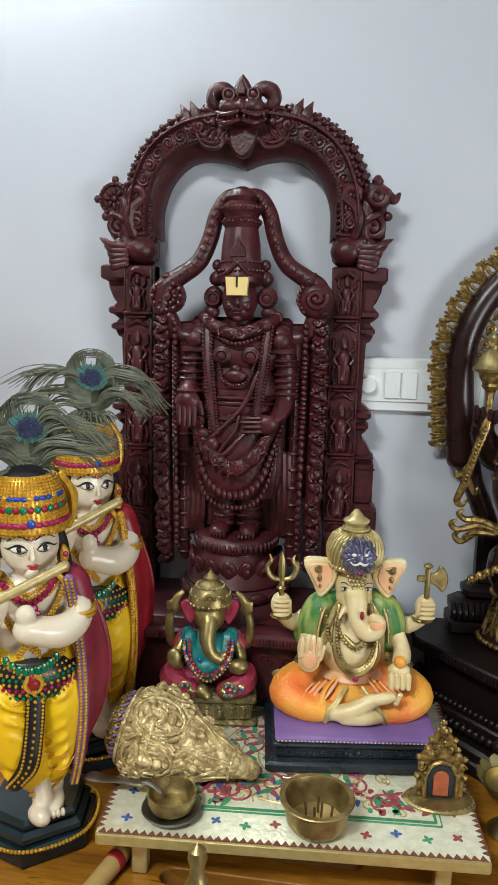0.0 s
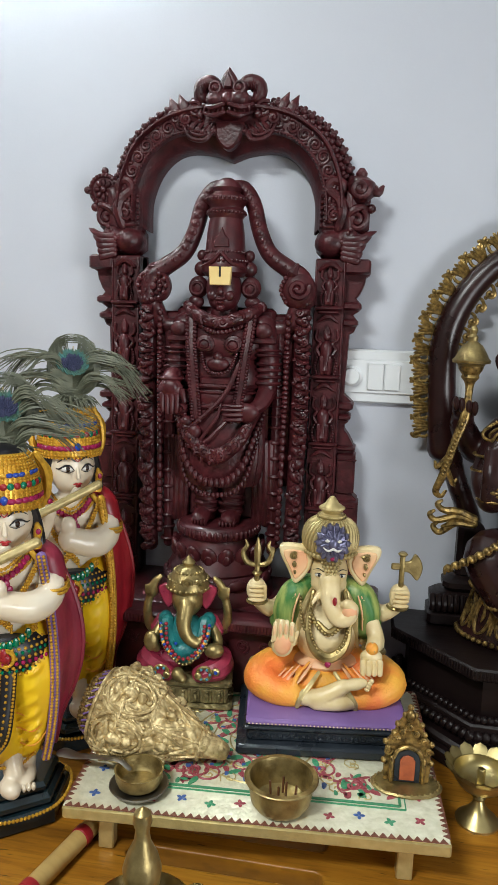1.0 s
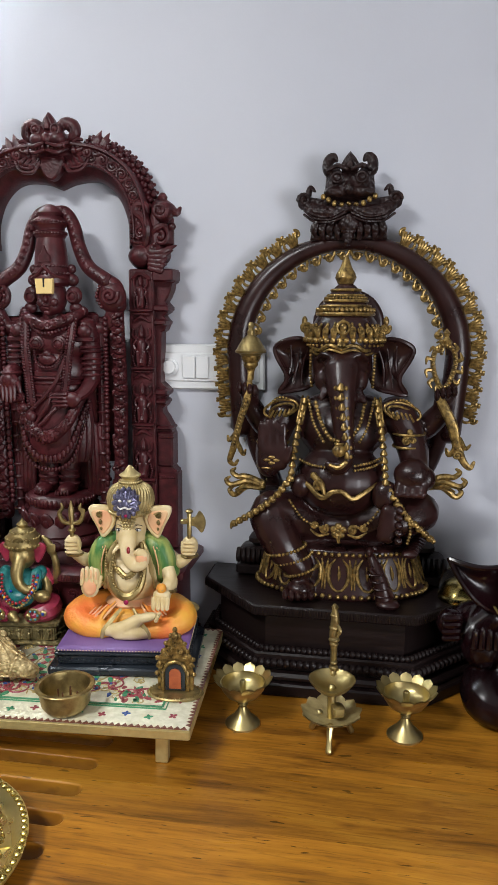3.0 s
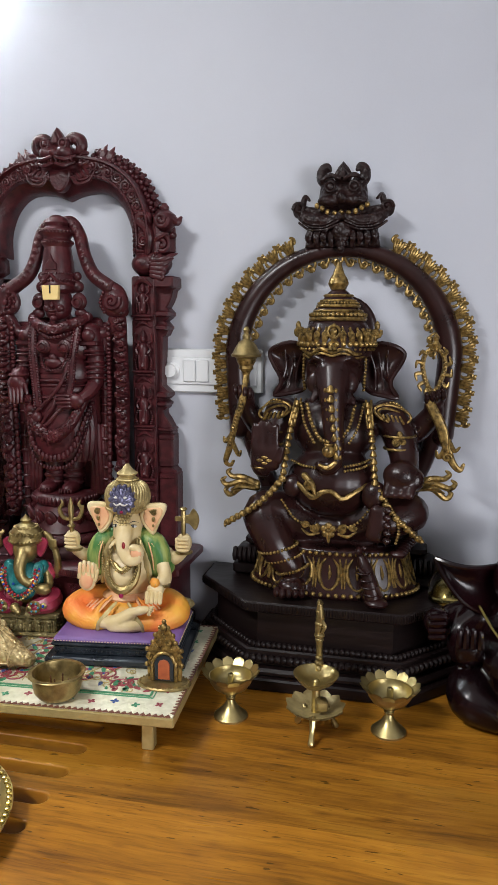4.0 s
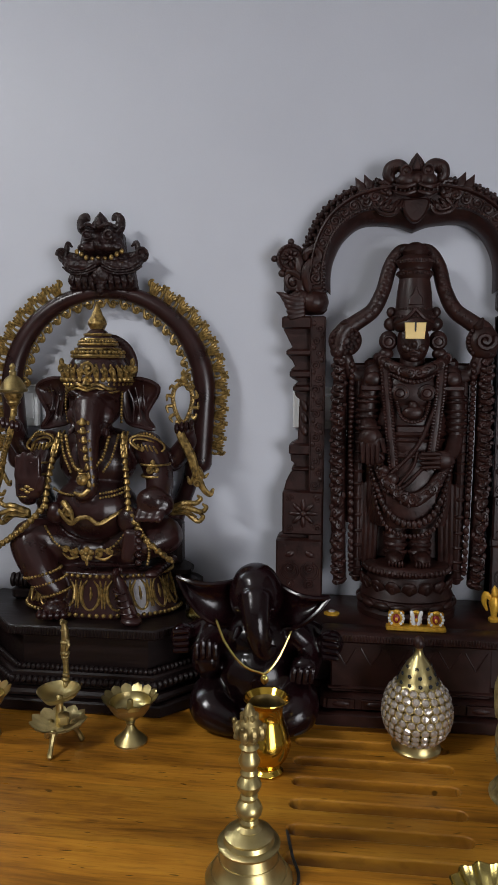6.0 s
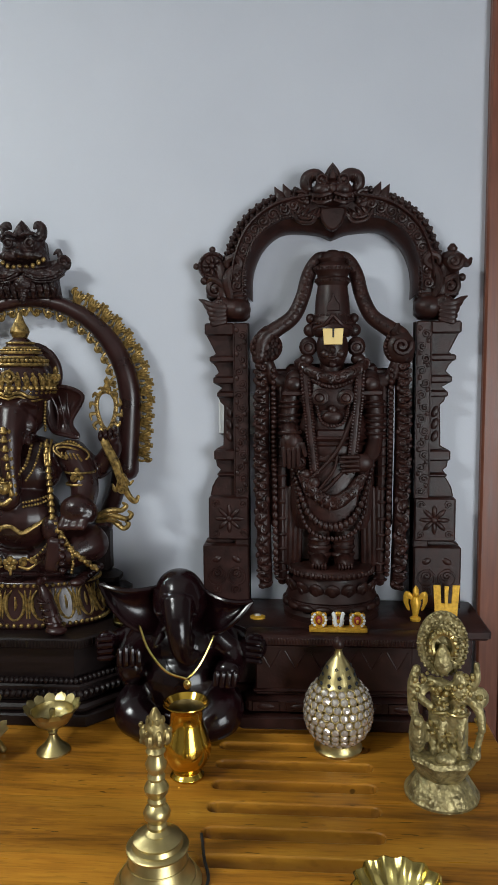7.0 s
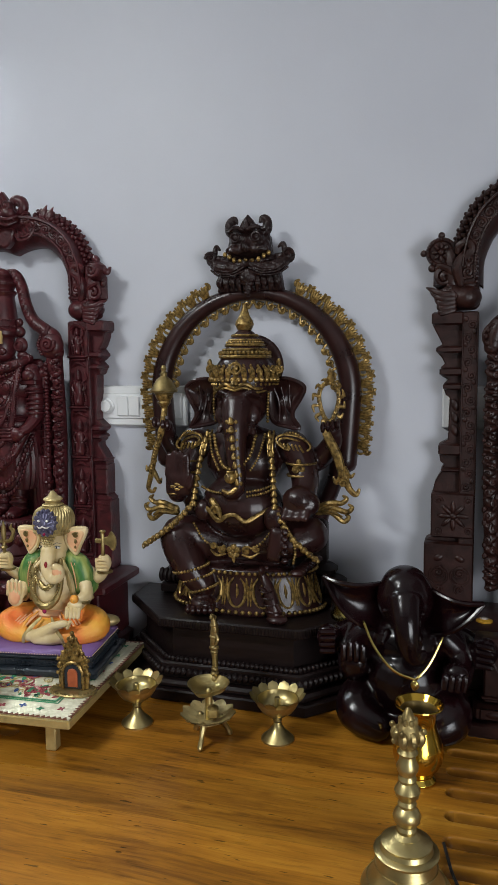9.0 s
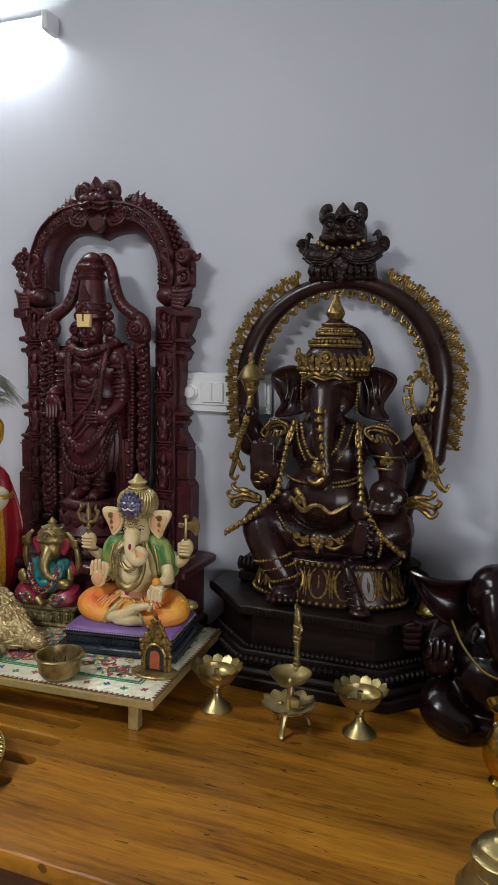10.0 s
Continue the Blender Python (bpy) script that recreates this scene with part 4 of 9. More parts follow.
def standing_deity(wood, cut, foot, taper, heights):
    """A crowned standing figure with garlands, on a lotus pedestal: one plain mesh, in millimetres."""
    f = Form(MM).use(wood)
    # lotus pedestal; taper narrows its lower half
    deep = foot * (0.88 if taper < 1 else 1.0)

    def wide(z):
        return foot * (taper + (1 - taper) * min(1.0, z / 95.0))
    f.lathe([(r * wide(z) / foot, z) for r, z in [(0, 113), (54, 113), (60, 109), (63, 101), (60, 93), (55, 90), (56, 86), (64, 70), (72, 52), (76, 44), (74, 40), (80, 34), (82, 26), (78, 20), (86, 12), (88, 0)]], (0, 0, 0), 44, sx=foot, sy=deep)
    for k in range(48):
        a = k * 2 * math.pi / 48
        f.ball((62 * foot * math.cos(a), 62 * deep * math.sin(a), 101), (3.4, 3.4, 7), 6, 5)
    for k in range(16):
        a = k * 2 * math.pi / 16
        d = math.degrees(a)
        w = wide(64)
        f.ball((63 * w * math.cos(a), 63 * w * deep / foot * math.sin(a), 66), (7, 13 * w, 21), 10, 8, (0, 22, d))
        f.ball((67 * w * math.cos(a), 67 * w * deep / foot * math.sin(a), 64), (5, 7, 12), 8, 6, (0, 22, d))
        w = wide(30)
        f.ball((79 * w * math.cos(a + 0.196), 79 * w * deep / foot * math.sin(a + 0.196), 30), (6, 16 * w, 9), 10, 6, (0, 0, math.degrees(a + 0.196)))
    # body, with the solid ground of the carving behind it
    f.box((0, 16, 300), (150, 14, 270), 6)
    f.box((0, 20, 292), (206, 8, 270), 4)
    f.box((0, 16, 160), (156, 12, 100), 6)
    f.ball((0, 0, 380), (62, 32, 50), 20, 12)
    f.ball((0, -4, 318), (58, 32, 58), 20, 12)
    f.ball((0, -6, 280), (56, 34, 40), 20, 12)
    f.use(cut)
    f.lathe([(50, 300), (57, 270), (63, 235), (67, 205), (66, 185), (62, 168), (58, 160), (0, 158)], (0, -2, 0), 52, sy=0.64, flutes=26, depth=0.022)
    f.use(wood)
    mk = f.mark()
    f.tube([(21, -2, 172), (19, -4, 118)], [20, 16], seg=12, n=3)
    f.use(cut)
    for z in (146, 136, 126):
        f.ring((19, -4, z), 17.5, 3.2, 18, 6)
    f.use(wood)
    f.ball((22, -22, 120), (15, 28, 10))
    for k in range(5):
        f.ball((11 + k * 5, -48 + abs(k - 1) * 2.4, 117), (3.0, 6, 4.6), 7, 5)
    # shoulders and upper arms, with armlets
    f.ball((58, 0, 408), (20, 20, 18))
    f.tube([(62, 0, 405), (69, -4, 355), (69, -10, 296)], [17, 16, 14], seg=12)
    f.use(cut)
    for z, x in ((372, 67), (362, 68), (344, 69), (333, 69), (322, 69), (311, 69)):
        f.ring((x, -6, z), 17, 3.4, 16, 6)
    f.box((63, -13, 388), (36, 24, 9), 2)
    f.ball((62, -20, 402), (14, 8, 12))
    # rear arms raised beside the head
    f.use(wood)
    f.tube([(64, 12, 404), (94, 8, 408), (106, 0, 436)], [15, 13, 11], seg=10)
    f.use(cut)
    # ear ornaments
    f.ball((35, 0, 492), (12, 10, 12))
    f.ball((39, -4, 464), (15, 9, 17))
    f.ring((39, -13, 462), 9, 2.6, 14, 6, "y")
    f.ball((35, 0, 512), (8, 7, 9))
    f.ball((42, -4, 442), (12, 8, 10))
    # long chains down both sides of the chest
    for dx, dz in ((0, 0), (11, -2)):
        f.beads([(50 - dx, -24, 422 + dz), (46 - dx, -36, 370), (40 - dx, -40, 300), (34 - dx, -46, 240 + dz)], 3.2, 5.8, seg=7)
    f.tube([(44, -22, 420), (40, -33, 370), (34, -38, 300), (28, -43, 244)], 7, n=16, seg=8, flat=0.5)
    # column garlands at the sides
    f.tube([(114, 6, 440), (116, 6, 250), (110, 6, 60)], [11, 13, 11], seg=10)
    for k, w in enumerate(even(spline([(116, -4, 430), (118, -4, 250), (112, -4, 62)], 40), 13.5)):
        f.ball(w, (11.5, 9, 6.5), 9, 6, (0, 18 if k % 2 else -18, 0))
        f.swirl((w[0] + (4 if k % 2 else -4), w[1] - 8, w[2]), 6, 2.2, 1.3, k * 1.3, 1 if k % 2 else -1, seg=5, n=9)
        f.ball((w[0] + (9 if k % 3 else -10), w[1] - 2, w[2] + 6), (4.5, 4, 4.5), 6, 5)
    f.beads([(96, -8, 424), (95, -8, 250), (92, -8, 90)], 5.0, 9.2)
    f.tube([(84, 6, 400), (83, 6, 250), (82, 6, 66)], [8, 9, 8], seg=8)
    for k in range(16):
        f.ring((83, 6, 74 + k * 19), 9.5, 2.4, 12, 6)
    # folds of cloth beside the legs
    for k in range(4):
        f.tube([(52 + k * 8, 2, 206), (55 + k * 8, 4, 108)], 5.5, seg=8)
    # serpent-like garland from the crown to the shoulders
    halo = [(4, 14, 616), (22, 12, 613), (38, 8, 588), (48, 6, 550), (64, 4, 516), (92, 2, 494), (112, 0, 478), (119, 0, 444)]
    f.tube(halo, [11, 12, 12, 12, 13, 14, 15, 13], n=44, seg=12)
    for q in even(spline(halo, 60), 13):
        f.ball((q[0], q[1] - 9, q[2]), (7.5, 5, 7.5), 8, 5)
        f.ball((q[0], q[1] - 13, q[2]), (3, 2.4, 3), 6, 4)
    f.mirror_x(mk)
    # disc and conch
    f.use(wood)
    f.lathe([(27, 0), (27, 9), (23, 13), (20, 9), (7, 9), (6, 14), (0, 15)], (-108, 2, 464), 26, rot=(90, 0, 0))
    for a in range(12):
        b = a * math.pi / 6
        f.ball((-108 + 21 * math.cos(b), -11, 464 + 21 * math.sin(b)), (4, 3, 4), 6, 5)
        f.ball((-108 + 12 * math.cos(b), -10, 464 + 12 * math.sin(b)), (3.4, 3, 3.4), 6, 4)
    f.lathe([(8, 0), (10, 5), (4, 10), (0, 12)], (-108, -4, 489), 10)
    f.ball((108, -4, 462), (26, 18, 29), 14, 10)
    f.swirl((110, -22, 464), 16, 4.5, 1.5, 0.3, -1)
    f.tube([(100, -10, 486), (106, -8, 500)], [9, 3], seg=8, n=3)
    f.beads([(90, -14, 480), (84, -14, 462), (92, -14, 444)], 3.4, 6)
    # blessing hand, turned down
    f.tube([(-69, -10, 312), (-69, -30, 320), (-67, -44, 314)], [14, 14, 13], seg=10)
    f.ball((-66, -50, 296), (19, 9, 21))
    f.ball((-66, -55, 300), (13, 5, 14))
    f.ring((-67, -40, 316), 15, 3, 18, 6)
    for k in range(4):
        f.tube([(-78 + k * 7.6, -54, 288), (-77 + k * 7.2, -55, 248 + abs(k - 1.5) * 3)], [4.2, 3.2], seg=7, n=3)
    f.tube([(-49, -52, 296), (-44, -54, 272)], [5, 3.4], seg=7, n=3)
    # hand resting at the waist
    f.tube([(69, -10, 298), (64, -30, 274), (54, -42, 262)], [14, 13, 12], seg=10)
    f.ball((46, -48, 258), (19, 9, 18))
    for k in range(4):
        f.tube([(40, -54, 270 - k * 8.2), (12 + abs(k - 1) * 2, -52, 269 - k * 8.6)], [4.3, 3.3], seg=7, n=3)
    # belts, sash and garlands
    f.use(cut)
    for z, r, t in ((304, 56, 4), (292, 57, 3), (262, 60, 3.5)):
        f.lathe([(r, z - t), (r + t, z), (r, z + t)], (0, -3, 0), 30, sy=0.66)
    f.box((0, -34, 313), (52, 10, 14), 3)
    f.use(wood)
    f.tube([(34, -36, 350), (4, -42, 275), (-46, -46, 216)], 3.8, seg=7)
    f.tube([(26, -38, 250), (-10, -48, 212), (-42, -46, 204)], 3.2, seg=7)
    f.tube([(8, -44, 270), (0, -48, 240), (-30, -48, 200)], 2.6, seg=7)
    f.use(cut)
    wreath = [(-60, -28, 264), (-38, -44, 216), (0, -50, 194), (38, -44, 216), (62, -24, 274)]
    f.tube(wreath, 9.5, n=40, seg=10)
    for k, w in enumerate(even(spline(wreath, 50), 12.5)):
        f.swirl((w[0], w[1] - 8, w[2]), 7.0, 2.4, 1.4, k, 1 if k % 2 else -1, seg=5, n=10)
        f.ball((w[0] + 5, w[1] - 6, w[2] + 6), (3, 3, 3), 6, 4)
        f.ball((w[0] - 4, w[1] - 6, w[2] - 7), (3, 3, 3), 6, 4)
    f.beads([(-64, -20, 240), (-42, -44, 184), (0, -50, 166), (42, -44, 184), (66, -18, 250)], 5.0, 8.4)
    f.beads([(-64, -14, 226), (-44, -42, 168), (0, -46, 152), (44, -42, 168), (64, -12, 232)], 3.4, 6.4)
    f.ball((-56, -38, 258), (14, 8, 14))
    f.swirl((-56, -47, 258), 11, 3.2, 1.5)
    f.ball((-44, -44, 236), (10, 7, 10))
    f.ball((-30, -48, 222), (10, 7, 10))
    # collar and chest ornaments
    wreath = [(-54, 0, 436), (-38, -24, 424), (0, -36, 412), (38, -24, 424), (54, 0, 436)]
    f.tube(wreath, 9.5, n=30, seg=10)
    for k, w in enumerate(even(spline(wreath, 50), 13)):
        f.swirl((w[0], w[1] - 8, w[2]), 7.4, 2.4, 1.4, k, 1 if k % 2 else -1, seg=5, n=10)
    f.beads([(-44, -16, 414), (0, -40, 398), (44, -16, 414)], 4, 6)
    for x in (-21, 21):
        f.lathe([(15, 0), (14, 4), (8, 6), (6, 9), (0, 10)], (x, -29, 380), 18, rot=(90, 0, 0))
        f.ring((x, -37, 380), 9, 2, 14, 5, "y")
    f.ball((0, -36, 342), (17, 7, 13), 14, 8)
    f.ball((0, -36, 356), (8, 6, 10), 10, 8)
    f.beads([(-26, -32, 364), (-18, -40, 334), (0, -44, 326), (18, -40, 334), (26, -32, 364)], 3, 5)
    # face and tall crown
    f.use(wood)
    f.tube([(0, 0, 440), (0, 0, 415)], [19, 22], seg=12, n=2)
    f.ball((0, -8, 462), (26, 25, 36), 20, 16)
    f.ball((0, -12, 446), (22, 20, 19), 16, 12)
    f.ball((0, -33, 457), (4.6, 5, 7), 8, 6)
    f.ball((0, -32, 446), (8.5, 3.2, 2.4), 10, 6)
    f.ball((0, -31, 441), (6.5, 3.2, 2.4), 10, 6)
    f.ball((0, -29, 433), (7, 5, 5), 8, 6)
    for s in (-1, 1):
        f.ball((s * 12, -27, 451), (8, 6, 8))
    f.lathe([(27, 480), (33, 486), (34, 494), (31, 499), (31, 507), (29, 512), (29, 520), (27, 545), (24, 566), (27, 571), (29, 577), (24, 581), (25, 585), (30, 591),
             (30, 597), (23, 602), (19, 605), (22, 611), (17, 620), (7, 626), (0, 627)], (0, -4, 0), 30)
    f.use(cut)
    for k in range(30):
        a = k * 2 * math.pi / 30
        f.ball((32 * math.cos(a), -4 + 32 * math.sin(a), 503), 2.7, 6, 4)
        f.ball((29 * math.cos(a), -4 + 29 * math.sin(a), 516), 2.2, 6, 4)
        f.ball((27 * math.cos(a), -4 + 27 * math.sin(a), 574), 2.6, 6, 4)
        f.ball((29.5 * math.cos(a), -4 + 29.5 * math.sin(a), 594), 2.8, 6, 4)
    f.slab([(-11, 522), (11, 522), (10, 534), (5, 540), (0, 552), (-5, 540), (-10, 534)], -34, -20, "y", 1.5)
    for k in (-1, 1):
        f.tube([(k * 1, -37, 514), (k * 14, -34, 500), (k * 29, -21, 494)], 3.0, seg=6)
    # painted forehead mark
    f.use(NAMA)
    f.slab([(-14.5, 466), (14.5, 466), (16.5, 493), (-16.5, 493)], -39, -30, "y", 1)
    f.use(HAIR)
    f.slab([(-1.2, 478), (1.2, 478), (1.4, 494), (-1.4, 494)], -40.2, -37, "y", 0.3)
    # proportions: long legs below a short waist
    f.v = [np.c_[v[:, 0], v[:, 1], np.interp(v[:, 2], FIGURE_OLD, heights)] for v in f.v]
    return f


LX, LZ, RX, RZ = 0.046, 0.985, 1.1485, 0.966
shrine_plinth(MAROON, pose(LX, 0.955, TOP), LZ - TOP, 1.0, True, "dark maroon carved wooden plinth on the table")
shrine_arch(MAROONCUT, pose(LX, 1.045, LZ), 1.0, 1.0, True, 138, "maroon carved wooden arch with pillars and a beast crest")
thing("standing_deity_statue", standing_deity(MAROON, MAROONCUT, 1.0, 1.0, FIGURE_NEW), pose(LX + 0.006, 0.966, LZ) @ Matrix.Diagonal((1.03, 1.02, 1.0, 1)), "maroon carved wooden crowned standing deity statue with garlands", "statue", "standing statues")
shrine_plinth(ROSEWOOD, pose(RX, 0.955, TOP), RZ - TOP, 1.04, False, "dark brown carved wooden plinth on the table")
shrine_arch(ROSECUT, pose(RX, 1.045, RZ), 1.045, 1.032, False, 147, "dark brown carved wooden arch with stepped pillars and beast crest")
thing("standing_deity_statue", standing_deity(ROSEWOOD, ROSECUT, 1.13, 0.80, FIGURE_LOW), pose(RX, 0.970, RZ) @ Matrix.Diagonal((1.1, 1.06, 1.043, 1)), "dark brown carved wooden crowned standing deity statue", "statue", "standing statues")

# ---------------------------------------------------------------- the large seated statue, its plinth and ring
GX = 0.574


def octagon(hw, yf, yc, yb, fw):
    return [(-fw, yf), (fw, yf), (hw, yc), (hw, yb), (-hw, yb), (-hw, yc)]


gplinth = thing("octagonal_plinth", None, pose(GX, 0.945, TOP), "very dark wooden octagonal plinth with moulded tiers", "plinth")
for nm, hw, yf, yc, fw, z0, z1, bv in (("base_slab", 0.262, -0.119, 0.000, 0.146, 0.0, 0.022, 0.003), ("base_moulding", 0.252, -0.111, 0.004, 0.141, 0.0215, 0.036, 0.005),
                                       ("lower_step", 0.236, -0.097, 0.010, 0.131, 0.0355, 0.066, 0.003), ("body", 0.214, -0.080, 0.018, 0.116, 0.0655, 0.134, 0.002),
                                       ("top_slab", 0.241, -0.104, 0.012, 0.133, 0.1335, 0.152, 0.003)):
    f = Form().use(PLINTHWOOD)
    f.slab(octagon(hw, yf, yc, 0.095, fw), z0, z1, "z", bv)
    part(nm, f, gplinth)


def rope(path, r, step):
    """A slanting-rope moulding along a polyline."""
    f = Form().use(PLINTHWOOD)
    p = even(path, step)
    for i in range(len(p) - 1):
        d = unit(p[i + 1] - p[i])
        a = math.degrees(math.atan2(d[1], d[0]))
        f.ball((p[i] + p[i + 1]) / 2, (step * 0.62, r, r * 1.05), 7, 6, (0, 28, a))
    return f


def oct_line(hw, yf, yc, fw, z):
    return [(-hw, 0.09, z), (-hw, yc, z), (-fw, yf, z), (fw, yf, z), (hw, yc, z), (hw, 0.09, z)]


part("rope_moulding", rope(oct_line(0.240, -0.099, 0.008, 0.133, 0.050), 0.008, 0.011), gplinth)
part("rope_moulding", rope(oct_line(0.223, -0.088, 0.012, 0.123, 0.070), 0.006, 0.009), gplinth)
f = Form().use(PLINTHWOOD)
for i, q in enumerate(even(oct_line(0.2415, -0.1045, 0.0115, 0.1332, 0.143), 0.0052)):
    f.ball(q, (0.0018, 0.0018, 0.0082), 5, 4)
part("reeded_edge", f, gplinth)

# rolled blocks that carry the ring
for sx in (-1, 1):
    f = Form().use(PLINTHWOOD)
    f.box((0, 0, 0.012), (0.094, 0.066, 0.024), 0.005)
    for k in range(10):
        f.tube([((k - 4.5) * 0.0092, -0.034, 0.030), ((k - 4.5) * 0.0092, -0.038, 0.040), ((k - 4.5) * 0.0092, -0.030, 0.050)], 0.0046, n=6, seg=7)
    f.box((0, 0, 0.038), (0.088, 0.058, 0.028), 0.008)
    f.box((-sx * 0.006, 0.004, 0.064), (0.064, 0.05, 0.026), 0.009)
    f.box((-sx * 0.012, 0.006, 0.118), (0.040, 0.038, 0.09), 0.008)
    thing("carved_block", f, pose(GX + sx * 0.142, 1.008, TOP + 0.152), "dark stepped wooden block that carries the ring", "block", "ring blocks")

# the ring, its gilded fringes and its crest
ring = thing("gilded_ring_arch", None, pose(GX, 1.020, 0.0), "dark wooden ring arch with gilded scroll fringe and mask crest", "carved arch")
RC, RR = 1.359, 0.193


def ring_point(a, dr=0.0):
    """a: degrees from the right-hand side over the top to the left; straight legs below."""
    if a < 0:
        return np.array([(RR + dr) * (1 + a * 0.0012), 0.0, RC + a * 0.0034])
    if a > 180:
        return np.array([-(RR + dr) * (1 - (a - 180) * 0.0012), 0.0, RC - (a - 180) * 0.0034])
    return np.array([(RR + dr) * math.cos(radians(a)), 0.0, RC + (RR + dr) * math.sin(radians(a))])


def ring_width(a):
    """Half thickness of the ring: slimmer at the crown."""
    return 0.0215 - 0.0075 * max(0.0, math.sin(radians(min(max(a, 0), 180)))) ** 2


f = Form().use(EBONY)
around = np.arange(-40, 221, 5)
f.tube([ring_point(a) for a in around], [ring_width(a) for a in around], n=104, seg=18)
f.tube([(0.172, 0, 1.235), (0.158, 0.010, 1.18), (0.128, 0.014, 1.10), (0.128, 0.01, 1.00)], [0.017, 0.016, 0.017, 0.019], seg=10)
f.tube([(-0.172, 0, 1.235), (-0.158, 0.010, 1.18), (-0.128, 0.014, 1.10), (-0.128, 0.01, 1.00)], [0.017, 0.016, 0.017, 0.019], seg=10)
part("ring", f, ring, "dark polished wooden ring")

g = Form(MM).use(GOLD)                                     # one outer palmette: five flutes, then a curled scroll
for k in range(5):
    u = (k - 2) / 2
    g.tube([(u * 4 - 3, 0, -2), (u * 7 - 4, -4, 9), (u * 10.5 - 4, -4, 19 - abs(u) * 3), (u * 12 - 4, -2, 22 - abs(u) * 4)], [2.4, 3.0, 2.6, 1.6], n=9, seg=7)
for e, x in ((1, 8.5), (-1, -15)):
    g.swirl((x, -2, 17), 6.6, 2.5, 1.15, 1.6, -e, seg=7, n=14)
g.tube([(8, 0, -2), (13, -2, 5), (12, -3, 12)], [2.2, 2.6, 2.2], n=8, seg=7)
g.ball((13, -3, 8), (3.0, 2.6, 3.0), 7, 5)
g.tube([(-17, 0, -1), (-4, -1, 1), (15, 0, -1)], [2.0, 2.6, 2.0], n=8, seg=6)
outer_curl = g.mesh("palmette")
g = Form(MM).use(GOLD)                                     # one inner hanging curl with an eyelet
g.swirl((0, -2, 9), 6.8, 2.6, 1.15, 2.6, -1, seg=7, n=14)
g.tube([(-11, 0, -1), (-10, -2, 6), (-5, -2, 12), (0, -2, 15)], [2.0, 2.6, 2.4, 1.8], seg=7, n=9)
g.tube([(-11, 0, 1), (0, -1, 0), (10, 0, 1)], [1.8, 2.4, 1.8], seg=6, n=6)
g.ball((8, -2, 8), (3.0, 2.6, 3.0), 7, 5)
inner_leaf = g.mesh("hanging_scroll")


def on_ring(a, dr):
    p, q = ring_point(a, dr), ring_point(a + 0.5, dr)
    d = unit(q - p)
    out = np.array([d[2], 0, -d[0]])
    return Matrix(((-d[0], 0, out[0], p[0]), (0, 1, 0, p[1]), (-d[2], 0, out[2], p[2]), (0, 0, 0, 1)))


for a in list(np.arange(-30, 66, 8.4)) + list(180 - np.arange(-30, 66, 8.4)):
    part("palmette", outer_curl, ring, "", on_ring(a, ring_width(a) - 0.002) @ Matrix.Diagonal((-1 if a > 90 else 1, 1.2, 1.12, 1)))
for a in np.arange(4, 179, 8.1):
    part("hanging_scroll", inner_leaf, ring, "", on_ring(a, 0.002 - ring_width(a)) @ pose(0, 0, 0, 0, 180, 0) @ Matrix.Diagonal((1 if a > 90 else -1, 1.2, 1.1, 1)))

f = Form(MM).use(EBONYCUT)                                 # mask crest
b = Form(MM).use(EBONYCUT)
b.slab([(-66, 1553), (66, 1553), (60, 1590), (76, 1606), (70, 1626), (44, 1622), (40, 1658), (0, 1668), (-40, 1658), (-44, 1622), (-70, 1626), (-76, 1606), (-60, 1590)], -20, 8, "y", 5)
b.ball((0, -18, 1640), (42, 20, 24), 18, 12)
for s in (-1, 1):
    b.ball((s * 20, -32, 1652), (13, 10, 10), 12, 9)
    b.ball((s * 22, -30, 1630), (22, 12, 10), 14, 9)
    b.tube([(s * 24, -20, 1660), (s * 36, -20, 1668), (s * 37, -18, 1684), (s * 28, -18, 1690), (s * 23, -20, 1682)], [12, 11, 8, 6, 4], n=18, seg=9)
    b.tube([(s * 2, -32, 1606), (s * 28, -30, 1596), (s * 58, -22, 1600), (s * 76, -14, 1616)], [8, 12, 12, 8], n=20, seg=9)
    b.ball((s * 78, -12, 1618), (11, 9, 14), 12, 9)
b.ball((0, -38, 1634), (9, 9, 11), 10, 8)
b.melt(0.0024, 1)
join(f, b)
f.use(EBONYCUT)
mk = f.mark()
f.ring((20, -41, 1652), 8, 2, 16, 6, "y")
f.tube([(4, -44, 1664), (20, -42, 1670), (36, -32, 1664)], [3, 4.4, 2.4], seg=7, n=10)
for k in range(3):                                         # folded lip lines
    f.tube([(6, -38 + k, 1602 - k * 6), (30, -40 + k * 2, 1590 - k * 4), (58, -32 + k * 2, 1594 - k * 5), (76, -20, 1610 - k * 7)], 2.2, n=18, seg=6)
f.swirl((76, -22, 1620), 11, 3.4, 1.4, 0, 1, seg=7)
f.tube([(70, -16, 1628), (66, -16, 1640), (58, -18, 1634)], [6, 5, 2], seg=7)
for k in range(4):                                         # hanging beard leaves
    f.tube([(16 + k * 12, -24, 1586), (19 + k * 13, -26, 1570), (17 + k * 13, -22, 1555 + (k % 2) * 4)], [6, 7, 3], n=9, seg=8, flat=0.7)
f.mirror_x(mk)
f.slab([(-13, 1662), (13, 1662), (16, 1674), (9, 1686), (0, 1696), (-9, 1686), (-16, 1674)], -30, -10, "y", 5)
f.slab([(-6, 1666), (6, 1666), (7, 1675), (0, 1688), (-7, 1675)], -36, -24, "y", 3)
f.ball((0, -30, 1580), (18, 9, 16), 14, 10)
